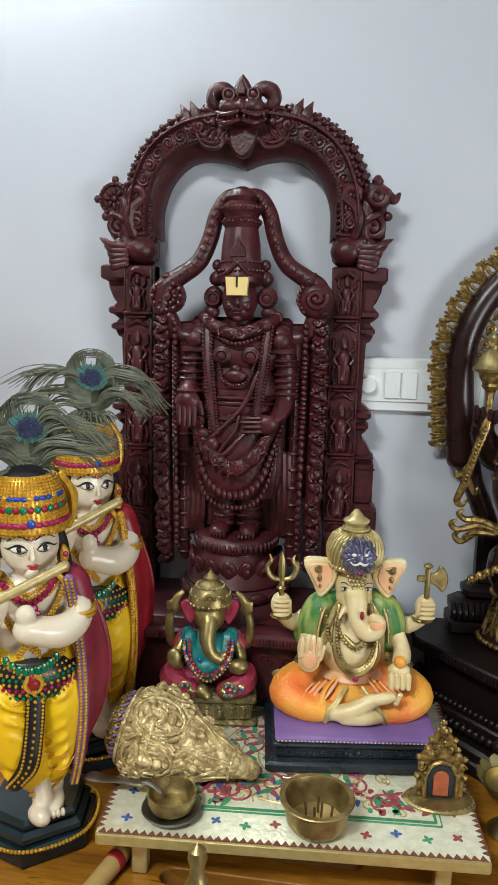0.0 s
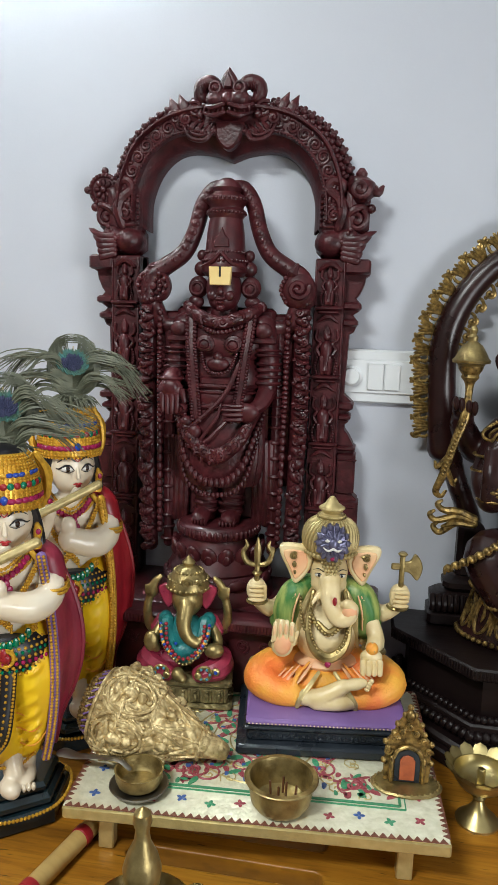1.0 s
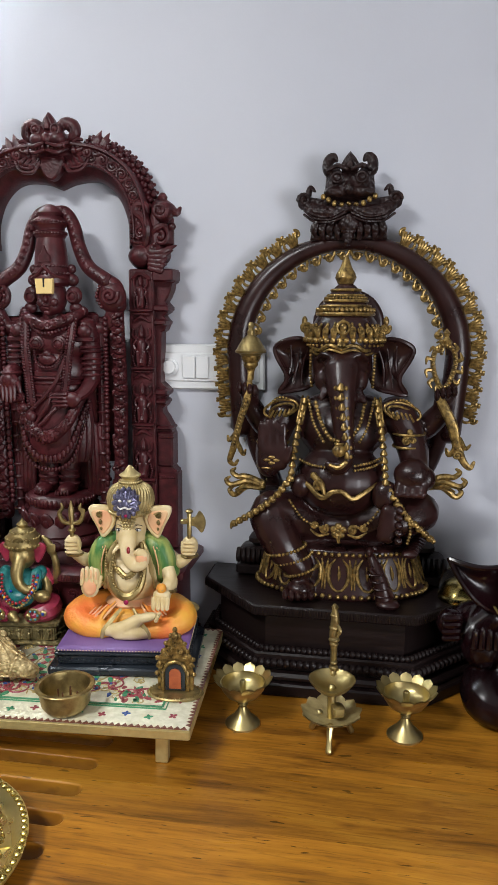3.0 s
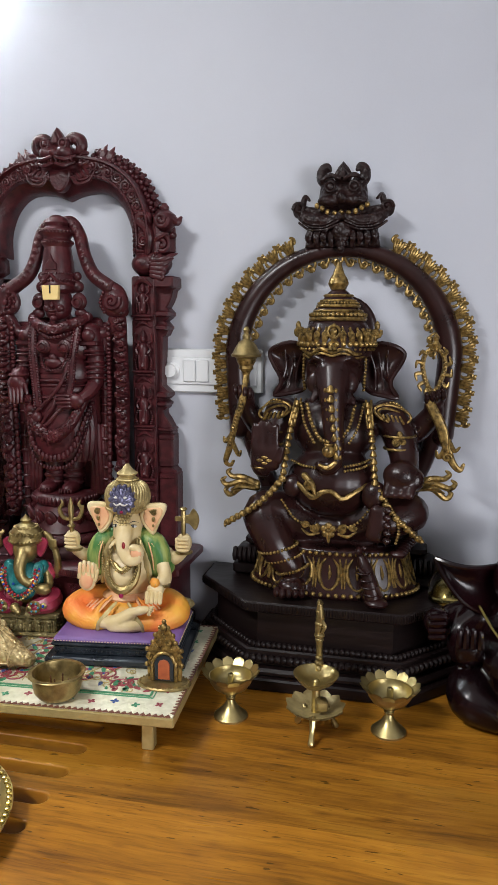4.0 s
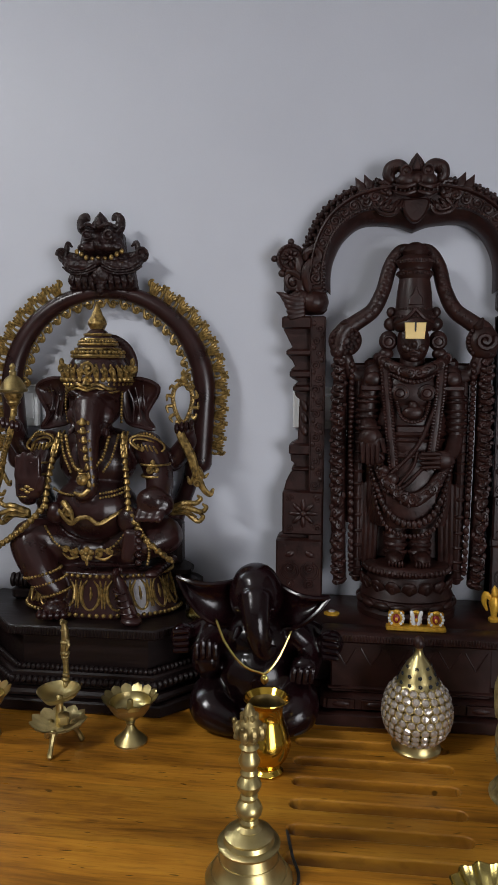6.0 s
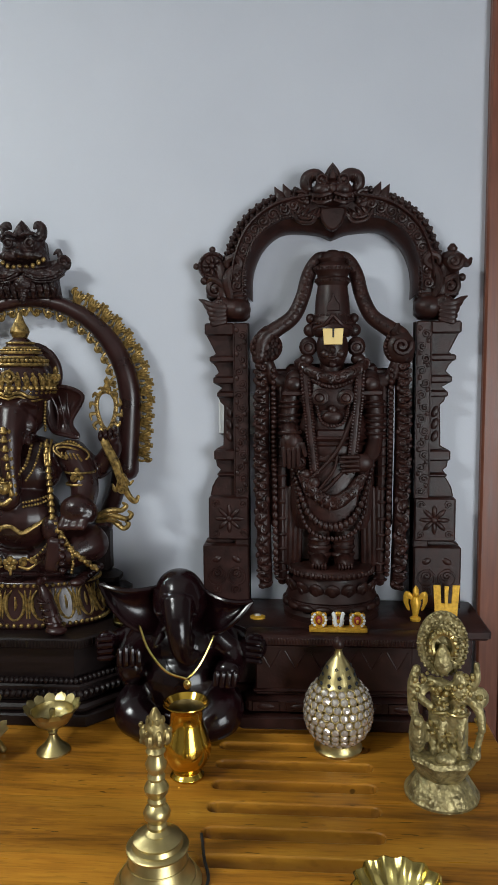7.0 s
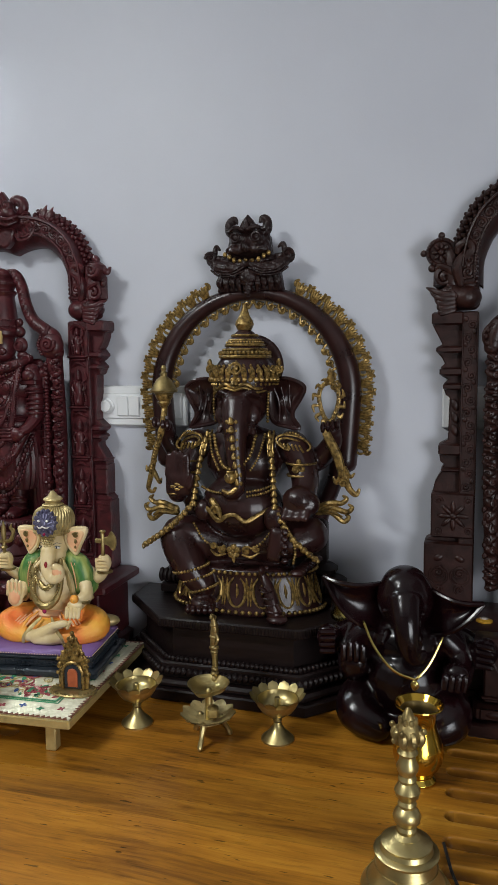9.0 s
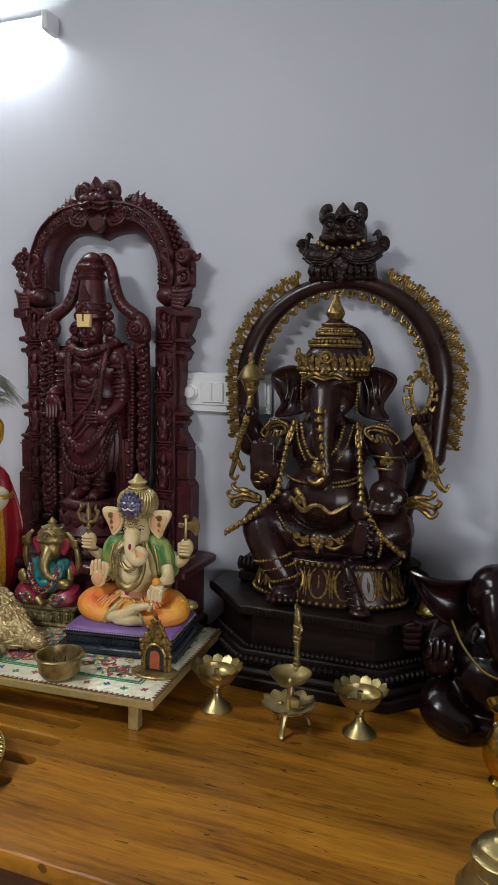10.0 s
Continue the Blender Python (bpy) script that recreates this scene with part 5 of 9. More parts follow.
for k in range(3):
    f.ball((0, -30, 1568 - 9 * k), (13 - 3 * k, 6, 8), 8, 6)
part("mask_crest", f, ring, "dark carved mask with curled horns")
for x, z in ((-34, 1617), (-24, 1611), (-12, 1609), (0, 1610), (12, 1609), (24, 1611), (34, 1617), (-43, 1622), (43, 1622)):
    f = Form(MM).use(GOLD)
    f.ball((x, -41 + abs(x) * 0.16, z), (4.4, 4, 5.2 if abs(x) > 20 else 3.8), 8, 6)
    part("gilded_tooth", f, ring, "gilded tooth")


def seated_elephant_deity():
    """Large seated elephant-headed statue with gilded ornaments: one plain mesh, millimetres from the plinth's top."""
    b = Form(MM).use(EBONY)
    # dais
    b.lathe([(0, 88), (128, 88), (134, 82), (130, 75), (136, 44), (146, 18), (150, 8), (146, 0)], (6, 0, 0), 48, sy=0.56)
    # torso
    b.ball((2, -22, 200), (80, 62, 62), 22, 16)
    b.ball((2, -6, 284), (74, 50, 54), 20, 14)
    b.ball((2, 4, 320), (76, 38, 32), 18, 12)
    b.ball((4, -2, 116), (96, 42, 28), 20, 12)
    # head, trunk, tusk
    b.ball((0, -2, 398), (51, 48, 50), 20, 14)
    b.ball((0, -20, 414), (43, 36, 30), 18, 12)
    b.tube([(1, -44, 394), (3, -62, 362), (5, -70, 328), (8, -76, 294), (13, -80, 264), (11, -82, 242), (-3, -82, 233), (-15, -80, 239)], [30, 24, 20, 17, 14.5, 12, 10, 8], n=50, seg=14)
    b.tube([(26, -46, 358), (35, -60, 346), (40, -70, 343)], [9, 8, 5], seg=8)
    b.tube([(-24, -46, 358), (-31, -58, 346)], [9, 6], seg=8)
    for s in (-1, 1):
        b.ball((s * 28, -38, 374), (17, 15, 20))
        b.tube([(s * 12, -54, 412), (s * 28, -50, 418), (s * 42, -36, 409)], [5, 6.5, 4], seg=8)
    # halo disc and crown core
    b.lathe([(61, 0), (63, 6), (58, 12), (0, 12)], (6, 48, 466), 30, rot=(90, 0, 0))
    b.lathe([(58, 418), (62, 440), (58, 458), (52, 472), (45, 482), (42, 488), (42, 494), (35, 504), (27, 518), (18, 530), (10, 536)], (2, 6, 0), 34)
    # folded legs
    b.tube([(-46, -10, 116), (-86, -36, 138), (-112, -56, 140), (-88, -74, 92), (-58, -78, 52)], [40, 40, 39, 33, 23], n=28, seg=14)
    b.ball((-58, -84, 22), (24, 24, 15))
    b.tube([(48, -12, 126), (104, -26, 146), (134, -36, 152), (112, -62, 142), (92, -74, 138)], [42, 41, 36, 26, 20], n=28, seg=14)
    b.box((84, -84, 142), (32, 16, 66), 7, (0, 8, 0))
    # arms
    for s, hx in ((-1, -160), (1, 170)):
        b.ball((s * 94, 2, 314), (32, 28, 30))
        b.tube([(s * 86, 18, 322), (s * 130, 26, 284), (hx * 0.98, 10, 318), (hx, -2, 342)], [25, 23, 19, 16], n=22, seg=12)
        b.ball((hx, -8, 348), (18, 17, 17))
    b.tube([(-96, -2, 314), (-120, -18, 254), (-118, -46, 226), (-112, -58, 232)], [27, 25, 21, 18], n=20, seg=12)
    b.box((-110, -64, 244), (52, 17, 46), 7)
    for k in range(4):
        b.tube([(-130 + k * 13, -66, 262), (-129 + k * 12.6, -64, 308 - abs(k - 1.4) * 5)], [6.8, 5.2], seg=8, n=3)
    b.tube([(-86, -70, 240), (-78, -74, 264)], [8, 5], seg=8, n=3)
    b.tube([(98, -2, 314), (120, -12, 262), (126, -42, 228)], [29, 27, 23], n=16, seg=12)
    b.ball((120, -62, 222), (31, 24, 26))
    b.ball((142, -60, 216), (17, 17, 20))
    for k in range(4):
        b.tube([(100 + k * 13, -72, 206), (97 + k * 13, -84, 192)], [8.6, 6.6], seg=8, n=3)
    b.melt(0.0032, 3)
    f = Form(MM)
    join(f, b)
    f.use(EBONY)
    # ears: cupped leaves with folds and a rolled rim
    for s in (-1, 1):
        o = spline([(44, 426), (72, 442), (100, 438), (117, 425), (110, 404), (97, 382), (97, 366), (108, 348), (82, 352), (56, 360), (44, 392), (44, 426)], 44)[:-1]
        cup = [(s * x, -16 * math.sin((x - 44) / 74 * 2.4) + 12, z) for x, z in o]
        c = (s * 70, 2, 398)
        rows = [[tuple(np.array(c) * (1 - u) + np.array(q) * u + np.array([0, 10 * math.sin(u * 3.14), 0])) for q in cup + [cup[0]]] for u in np.linspace(0.02, 1, 7)]
        f.sheet(rows)
        f.sheet([[(x, y + 8, z) for x, y, z in r] for r in rows])
        f.tube([(x, y + 3, z) for x, y, z in cup[::2]], 4.2, n=60, seg=8, closed=True)
        for dx, dz in ((0, 0), (13, -2), (26, 2)):
            f.tube([(s * (58 + dx * 1.2), -1, 428 + dz), (s * (68 + dx * 0.8), 6, 396), (s * (70 + dx * 1.1), -2, 362)], [1.0, 2.6, 1.0], n=14, seg=8)
    # toes, fingers
    for k in range(5):
        f.ball((-80 + k * 10.5, -104 + abs(k - 1) * 3, 14), (6.6, 11, 9.5), 8, 6)
        f.ball((101, -92 + k * 0.6, 116 + k * 13), (7, 8, 6.6), 8, 6)
    for s, hx in ((-1, -160), (1, 170)):
        for k in range(4):
            f.ball((hx + s * (k * 9 - 13), -23, 352 + 2 * k), (5.4, 9, 11), 8, 6)
    # small mouse climbing over the dais
    f.tube([(84, -92, 4), (78, -90, 34), (66, -84, 66), (58, -80, 84)], [15, 14, 11, 6], n=16, seg=10)
    f.ball((56, -82, 92), (7, 11, 8), 9, 7)
    f.ball((64, -80, 97), 4.5, 8, 6)
    f.tube([(68, -94, 56), (58, -100, 66)], [5, 3], seg=7, n=3)
    f.tube([(88, -98, 34), (96, -102, 24)], [5, 3], seg=7, n=3)
    f.ball((88, -98, 8), (20, 16, 9))
    for k in range(4):
        f.ring((80 - k * 5, -91, 22 + k * 12), 15 - k, 1.6, 18, 5)
    # carved cloth folds at the hip
    for k in range(8):
        f.ball((142 - k * 3, -20 - k * 8, 104 - k * 2), (14, 12, 8), 8, 6)
    f.ball((78, -66, 186), (22, 16, 26), 14, 10)
    f.ball((-62, -62, 196), (18, 14, 20), 14, 10)
    f.use(GOLD)
    # crown: beaded band, scrolled diadem, discs and bulb finial
    for z, r, t in ((484, 47, 3.6), (497, 41, 3.0), (506, 36, 2.8), (515, 30, 2.6), (524, 24, 2.6)):
        f.ring((2, 6, z), r, t, 40, 7)
    for k in range(38):
        a = k * 2 * math.pi / 38
        f.ball((2 + 66 * math.cos(a), 4 + 58 * math.sin(a), 441), 5.2, 8, 6)
        f.ball((2 + 47 * math.cos(a), 6 + 47 * math.sin(a), 491), 4.0, 7, 5)
        f.ball((2 + 63 * math.cos(a), 5 + 57 * math.sin(a), 432), 2.8, 6, 4)
        f.ball((2 + 34 * math.cos(a), 6 + 34 * math.sin(a), 511), 2.6, 6, 4)
    f.lathe([(12, 526), (11, 532), (14, 536), (18, 545), (16, 552), (10, 562), (6.5, 572), (3, 582), (0, 583)], (1, 8, 0), 20)
    for k in range(15):                                   # diadem leaves
        a = math.pi * (1.5 + (k - 7) / 15 * 1.15)
        h = 26 if k == 7 else 20 - abs(k - 7) * 0.7
        p = np.array([2 + 63 * math.cos(a), 4 + 57 * math.sin(a)])
        q = np.array([2 + 56 * math.cos(a), 4 + 51 * math.sin(a)])
        f.tube([(p[0], p[1], 446), (p[0], p[1] - 2, 446 + h * 0.55), (q[0], q[1], 448 + h)], [5.2, 5.6, 1.8], n=8, seg=8, flat=0.8)
        f.swirl((p[0], p[1] - 5, 452 + h * 0.3), 5.4, 1.9, 1.4, k, 1 if k % 2 else -1, seg=6, n=11)
        f.ball((q[0], q[1] - 3, 450 + h * 0.9), (2.8, 2.8, 3.6), 7, 5)
    f.ring((2, -56, 462), 10, 2.6, 18, 7, "y")
    f.ball((2, -57, 462), (6, 4, 7), 10, 7)
    for s in (-1, 1):
        f.tube([(0, -56, 427), (s * 20, -54, 433), (s * 38, -40, 424), (s * 54, -14, 430)], 3.4, n=18, seg=7)
        f.tube([(0, -58, 421), (s * 20, -56, 426), (s * 38, -42, 417), (s * 54, -16, 423)], 2.2, n=18, seg=7)
        f.swirl((2 + s * 66, -4, 460), 9, 3.4, 1.4, 0.4, -s)
        f.ball((2 + s * 68, -2, 472), (5, 5, 9), 7, 5)
        f.beads([(s * 53, -14, 420), (s * 53, -20, 392), (s * 51, -16, 362)], 3.0, 6)
    f.lathe([(9, 0), (6, 6), (0, 11)], (0, -56, 432), 8)
    for k in range(3):
        f.tube([(-13 + k * 2, -58 - k, 412 - 4 * k), (13 - k * 2, -58 - k, 412 - 4 * k)], 1.5, seg=6)
    # trunk ornament: a chain of leaf cups
    for k, (x, y, z) in enumerate(((2, -88, 368), (3, -89, 352), (5, -90, 336), (7, -92, 320), (9, -93, 304), (11, -94, 288), (14, -95, 272), (15, -95, 257))):
        r = 7.2 - k * 0.35
        f.lathe([(0, 7), (r * 0.5, 5), (r, -3), (r * 0.8, -6), (0, -5)], (x, y, z), 10, rot=(12, 0, 0))
        for s in (-1, 1):
            f.ball((x + s * (8.5 - k * 0.4), y + 5, z - 3), (3.6, 3, 4.4), 7, 5)
    f.tube([(14, -96, 246), (2, -98, 237), (-12, -94, 240)], [4, 4.6, 3], n=12, seg=8)
    f.ball((2, -94, 264), 11, 14, 10)
    f.ring((2, -92, 275), 6, 2.4, 14, 6)
    f.beads([(-40, -58, 338), (-30, -70, 308), (-14, -84, 284), (0, -92, 280)], 3.8, 7)
    f.beads([(-52, -48, 340), (-42, -64, 304), (-24, -80, 276)], 3.0, 6)
    f.beads([(40, -58, 338), (34, -70, 306), (24, -80, 288)], 3.4, 6.5)
    f.beads([(54, -46, 340), (46, -62, 300), (34, -74, 276)], 2.6, 5.4)
    # straps with cup beads, long garlands over both knees
    for s in (-1, 1):
        for k, w in enumerate(even(spline([(s * 60, -38, 338), (s * 68, -54, 296), (s * 74, -64, 252), (s * 78, -72, 210)], 40), 12.5)):
            f.lathe([(0, 6), (3, 5), (6.4, -3), (5.4, -5.5), (0, -5)], w, 9)
        for d in (0, 9):
            f.tube([(s * (56 + d), -22, 344), (s * (58 + d), -42, 326), (s * (62 + d), -52, 304)], 2.2, seg=6)
        # leaf epaulettes
        for (cx, cz, R, H) in ((102, 322, 30, 15), (100, 320, 22, 10)):
            f.tube([(s * (cx + R * math.cos(t)), -26 + 10 * math.cos(t), cz + H * math.sin(t) - 7 * math.cos(t)) for t in np.linspace(0, 2 * math.pi, 14, endpoint=False)], 2.2, n=42, seg=7, closed=True)
        f.beads([(s * 76, -32, 336), (s * 104, -30, 342), (s * 130, -14, 320)], 2.6, 5.4)
        for k in range(5):
            f.tube([(s * (86 + k * 7), -32 + k, 322 - k), (s * (88 + k * 8), -33 + k * 2, 314 - k * 2)], [1.8, 2.6], n=3, seg=6)
        f.ring((s * 114, -12, 284), 27, 2.2, 24, 6)
        f.ring((s * 116, -14, 262), 27, 2.6, 24, 6)
        f.swirl((s * 110, -38, 274), 7, 2.6, 1.4, 1)
        f.swirl((s * 121, -36, 276), 6, 2.2, 1.4, 2)
        f.ball((s * 115, -38, 288), (5, 3, 7), 8, 6)
    for w in even(spline([(-78, -72, 210), (-100, -92, 182), (-134, -92, 154), (-172, -80, 128)], 50), 12.5):
        f.ball(w, (6.6, 6, 6.2), 8, 6)
        f.ring((w[0] - 5, w[1], w[2] - 4), 5.2, 1.6, 12, 5, "x")
    for w in even(spline([(78, -70, 208), (104, -84, 166), (130, -86, 140), (152, -74, 118)], 40), 14):
        f.ball(w, (7, 6, 6), 8, 6)
        f.ball((w[0] + 6, w[1] - 2, w[2] - 4), (4, 4, 4), 7, 5)
    # wavy sash below the belly, waistband, belt flower and chains
    f.tube([(-60, -65, 206), (-46, -75, 198), (-26, -84, 182), (-8, -87, 192), (8, -87, 194), (26, -84, 182), (46, -75, 192), (64, -62, 204)], [3, 4.4, 5, 4.4, 3.6, 4.4, 3.8, 2.6], n=50, seg=8, flat=0.6)
    f.tube([(-40, -76, 218), (-26, -84, 204), (-20, -87, 188)], [6, 6, 3], seg=8)
    f.swirl((-30, -85, 202), 9, 3, 1.4, 1, 1)
    f.beads([(28, -76, 236), (52, -64, 240), (70, -48, 246)], 2.6, 5)
    f.beads([(28, -76, 228), (52, -66, 232), (70, -50, 238)], 2.6, 5)
    f.beads([(-64, -60, 240), (-44, -70, 234), (-22, -76, 232)], 2.6, 5)
    f.beads([(-80, -66, 170), (-56, -78, 142), (-26, -84, 130)], 2.8, 6)
    f.beads([(74, -66, 168), (54, -78, 142), (30, -84, 130)], 2.8, 6)
    for k in range(5):
        a = k * 2 * math.pi / 5 + 0.3
        f.ball((4 + 8 * math.cos(a), -86, 126 + 8 * math.sin(a)), (6.4, 4, 6.4), 8, 6)
    f.ball((4, -89, 126), (4, 3, 4), 8, 6)
    f.tube([(4, -87, 118), (5, -88, 106)], [5, 2], seg=7, n=4)
    for s in (-1, 1):
        f.swirl((4 + s * 24, -85, 128), 8, 2.8, 1.5, 1, s)
        f.swirl((4 + s * 40, -82, 132), 6.4, 2.4, 1.4, 0, -s)
        f.tube([(4 + s * 16, -85, 120), (4 + s * 32, -84, 116), (4 + s * 46, -80, 124)], [2, 3, 1.6], n=10, seg=7)
    for z, x, t, r in ((86, -84, 3.2, 33), (70, -72, 2.8, 30), (50, -58, 3.0, 27)):
        for k in range(32):
            a = k * 2 * math.pi / 32
            f.ball((x + r * math.cos(a), -74 + (r - 1) * math.sin(a), z + 9 * math.cos(a)), t, 6, 4)
    f.ring((-116, -50, 226), 21, 2.4, 22, 6)
    f.beads([(116, -88, 112), (120, -90, 134), (114, -88, 158), (104, -84, 174)], 3, 5.6)
    for a in range(4):                                    # palm mark
        f.ball((-110 + 8 * math.cos(a * 1.571), -73, 240 + 5 * math.sin(a * 1.571)), (6, 2, 3), 8, 5)
    # dais: beaded rims, petals
    for k in range(72):
        a = k * 2 * math.pi / 72
        f.ball((6 + 150 * math.cos(a), 84 * math.sin(a), 9), 4.2, 7, 5)
        f.ball((6 + 134 * math.cos(a), 75 * math.sin(a), 81), 3.8, 7, 5)
    for k in range(9):
        a = math.pi * (1.0 + (k + 0.5) / 9)

        def rim(d, z, out=0.0):
            return (6 + (np.interp(z, [10, 44, 80], [149, 137, 131]) + out) * math.cos(a + d), (np.interp(z, [10, 44, 80], [83.5, 77, 73.5]) + out) * math.sin(a + d), z)
        f.tube([rim(-0.05, 72), rim(-0.12, 56), rim(-0.11, 34), rim(-0.04, 20), rim(0.04, 20), rim(0.11, 34), rim(0.12, 56), rim(0.05, 72)], [1.4, 3.2, 3.4, 2.2, 2.2, 3.4, 3.2, 1.4], n=30, seg=6)
        for d in (-0.155, 0.155):                         # brushed strokes between petals
            f.tube([rim(d * 0.86, 72), rim(d, 50), rim(d * 1.02, 22)], [1.2, 3.2, 1.4], n=9, seg=6)
        f.tube([rim(0, 60), rim(0.01, 46), rim(0, 36)], [1.2, 3.2, 1.0], n=8, seg=6)
    # bell with a wide brim, its stem and tail
    f.use(BRASSOLD)
    f.lathe([(3, 470), (6, 464), (4, 458), (7, 454), (6, 448), (14, 442), (20, 432), (24, 424), (27, 421), (26, 417), (20, 416), (16, 410)], (-156, -16, 0), 26)
    f.use(GOLD)
    f.lathe([(18, 416), (17, 408), (12, 400), (13, 396), (8, 390), (6, 384), (5, 370)], (-156, -16, 0), 20)
    f.tube([(-156, -20, 384), (-160, -26, 340), (-172, -28, 300), (-184, -24, 252), (-192, -20, 226), (-184, -18, 218), (-178, -18, 226)], [4, 7, 6, 6, 5, 4, 3], n=40, seg=8, flat=0.6)
    f.beads([(-160, -30, 340), (-172, -32, 300), (-184, -28, 254)], 3, 6)
    f.tube([(-176, -22, 282), (-192, -20, 262), (-196, -18, 270)], [5, 4, 2], seg=7)
    f.tube([(-180, -22, 262), (-168, -20, 238), (-164, -20, 246)], [5, 4, 2], seg=7)
    # noose with a beaded rim, its tail and leaves
    loop = [(166 + 23 * math.cos(t) * (0.75 + 0.25 * math.sin(t)), -14, 398 + 36 * math.sin(t)) for t in np.linspace(-1.9, 4.6, 16)]
    f.tube(loop, 4.2, n=48, seg=8)
    f.beads([(x, -19, z) for x, y, z in loop], 3.0, 6.4)
    for k in range(11):
        t = -1.2 + k * 0.5
        f.tube([(166 + 20 * math.cos(t), -15, 398 + 34 * math.sin(t)), (166 + 29 * math.cos(t), -17, 398 + 43 * math.sin(t)), (166 + 29 * math.cos(t + 0.24), -17, 398 + 45 * math.sin(t + 0.24))], [3.4, 3.6, 1.6], n=6, seg=6)
    f.lathe([(5, 0), (7, 6), (4, 12), (6, 18), (0, 26)], (168, -14, 436), 10)
    f.tube([(156, -16, 364), (164, -24, 340), (182, -26, 304), (192, -22, 270), (204, -18, 240), (216, -16, 228), (222, -16, 238)], [5, 8, 9, 8, 6, 5, 3], n=40, seg=8, flat=0.6)
    f.tube([(172, -26, 330), (188, -28, 296), (190, -24, 262), (180, -20, 250), (176, -20, 260)], [3, 5, 6, 5, 3], n=26, seg=8, flat=0.6)
    f.tube([(196, -22, 278), (206, -22, 262), (214, -20, 268)], [5, 4, 2], seg=7)
    f.swirl((194, -24, 250), 8, 3, 1.3, 0, 1)
    # gilded leaf flourishes at both hips
    for s, x0, z0 in ((-1, -134, 182), (1, 146, 196)):
        for dx, dz in ((2, 4), (-8, 20), (-4, -14)):
            f.tube([(x0, -18, z0 + dz * 0.2), (x0 + s * 26, -24, z0 + 6 + dz * 0.5), (x0 + s * (52 + dx), -22, z0 - 4 + dz), (x0 + s * (62 + dx), -20, z0 + 4 + dz), (x0 + s * (56 + dx), -20, z0 + 10 + dz)], [7, 6, 5, 4.4, 2.4], n=22, seg=8)
        f.tube([(x0 + s * 2, -26, z0 - 4), (x0 + s * 28, -30, z0), (x0 + s * 46, -26, z0 - 8)], [3, 5, 2], n=10, seg=7)
    return f


thing("seated_elephant_deity_statue", seated_elephant_deity(), pose(GX - 0.002, 0.963, TOP + 0.152) @ Matrix.Diagonal((1, 1, 0.985, 1)), "large dark wooden seated elephant-headed deity statue with gilded ornaments", "statue")


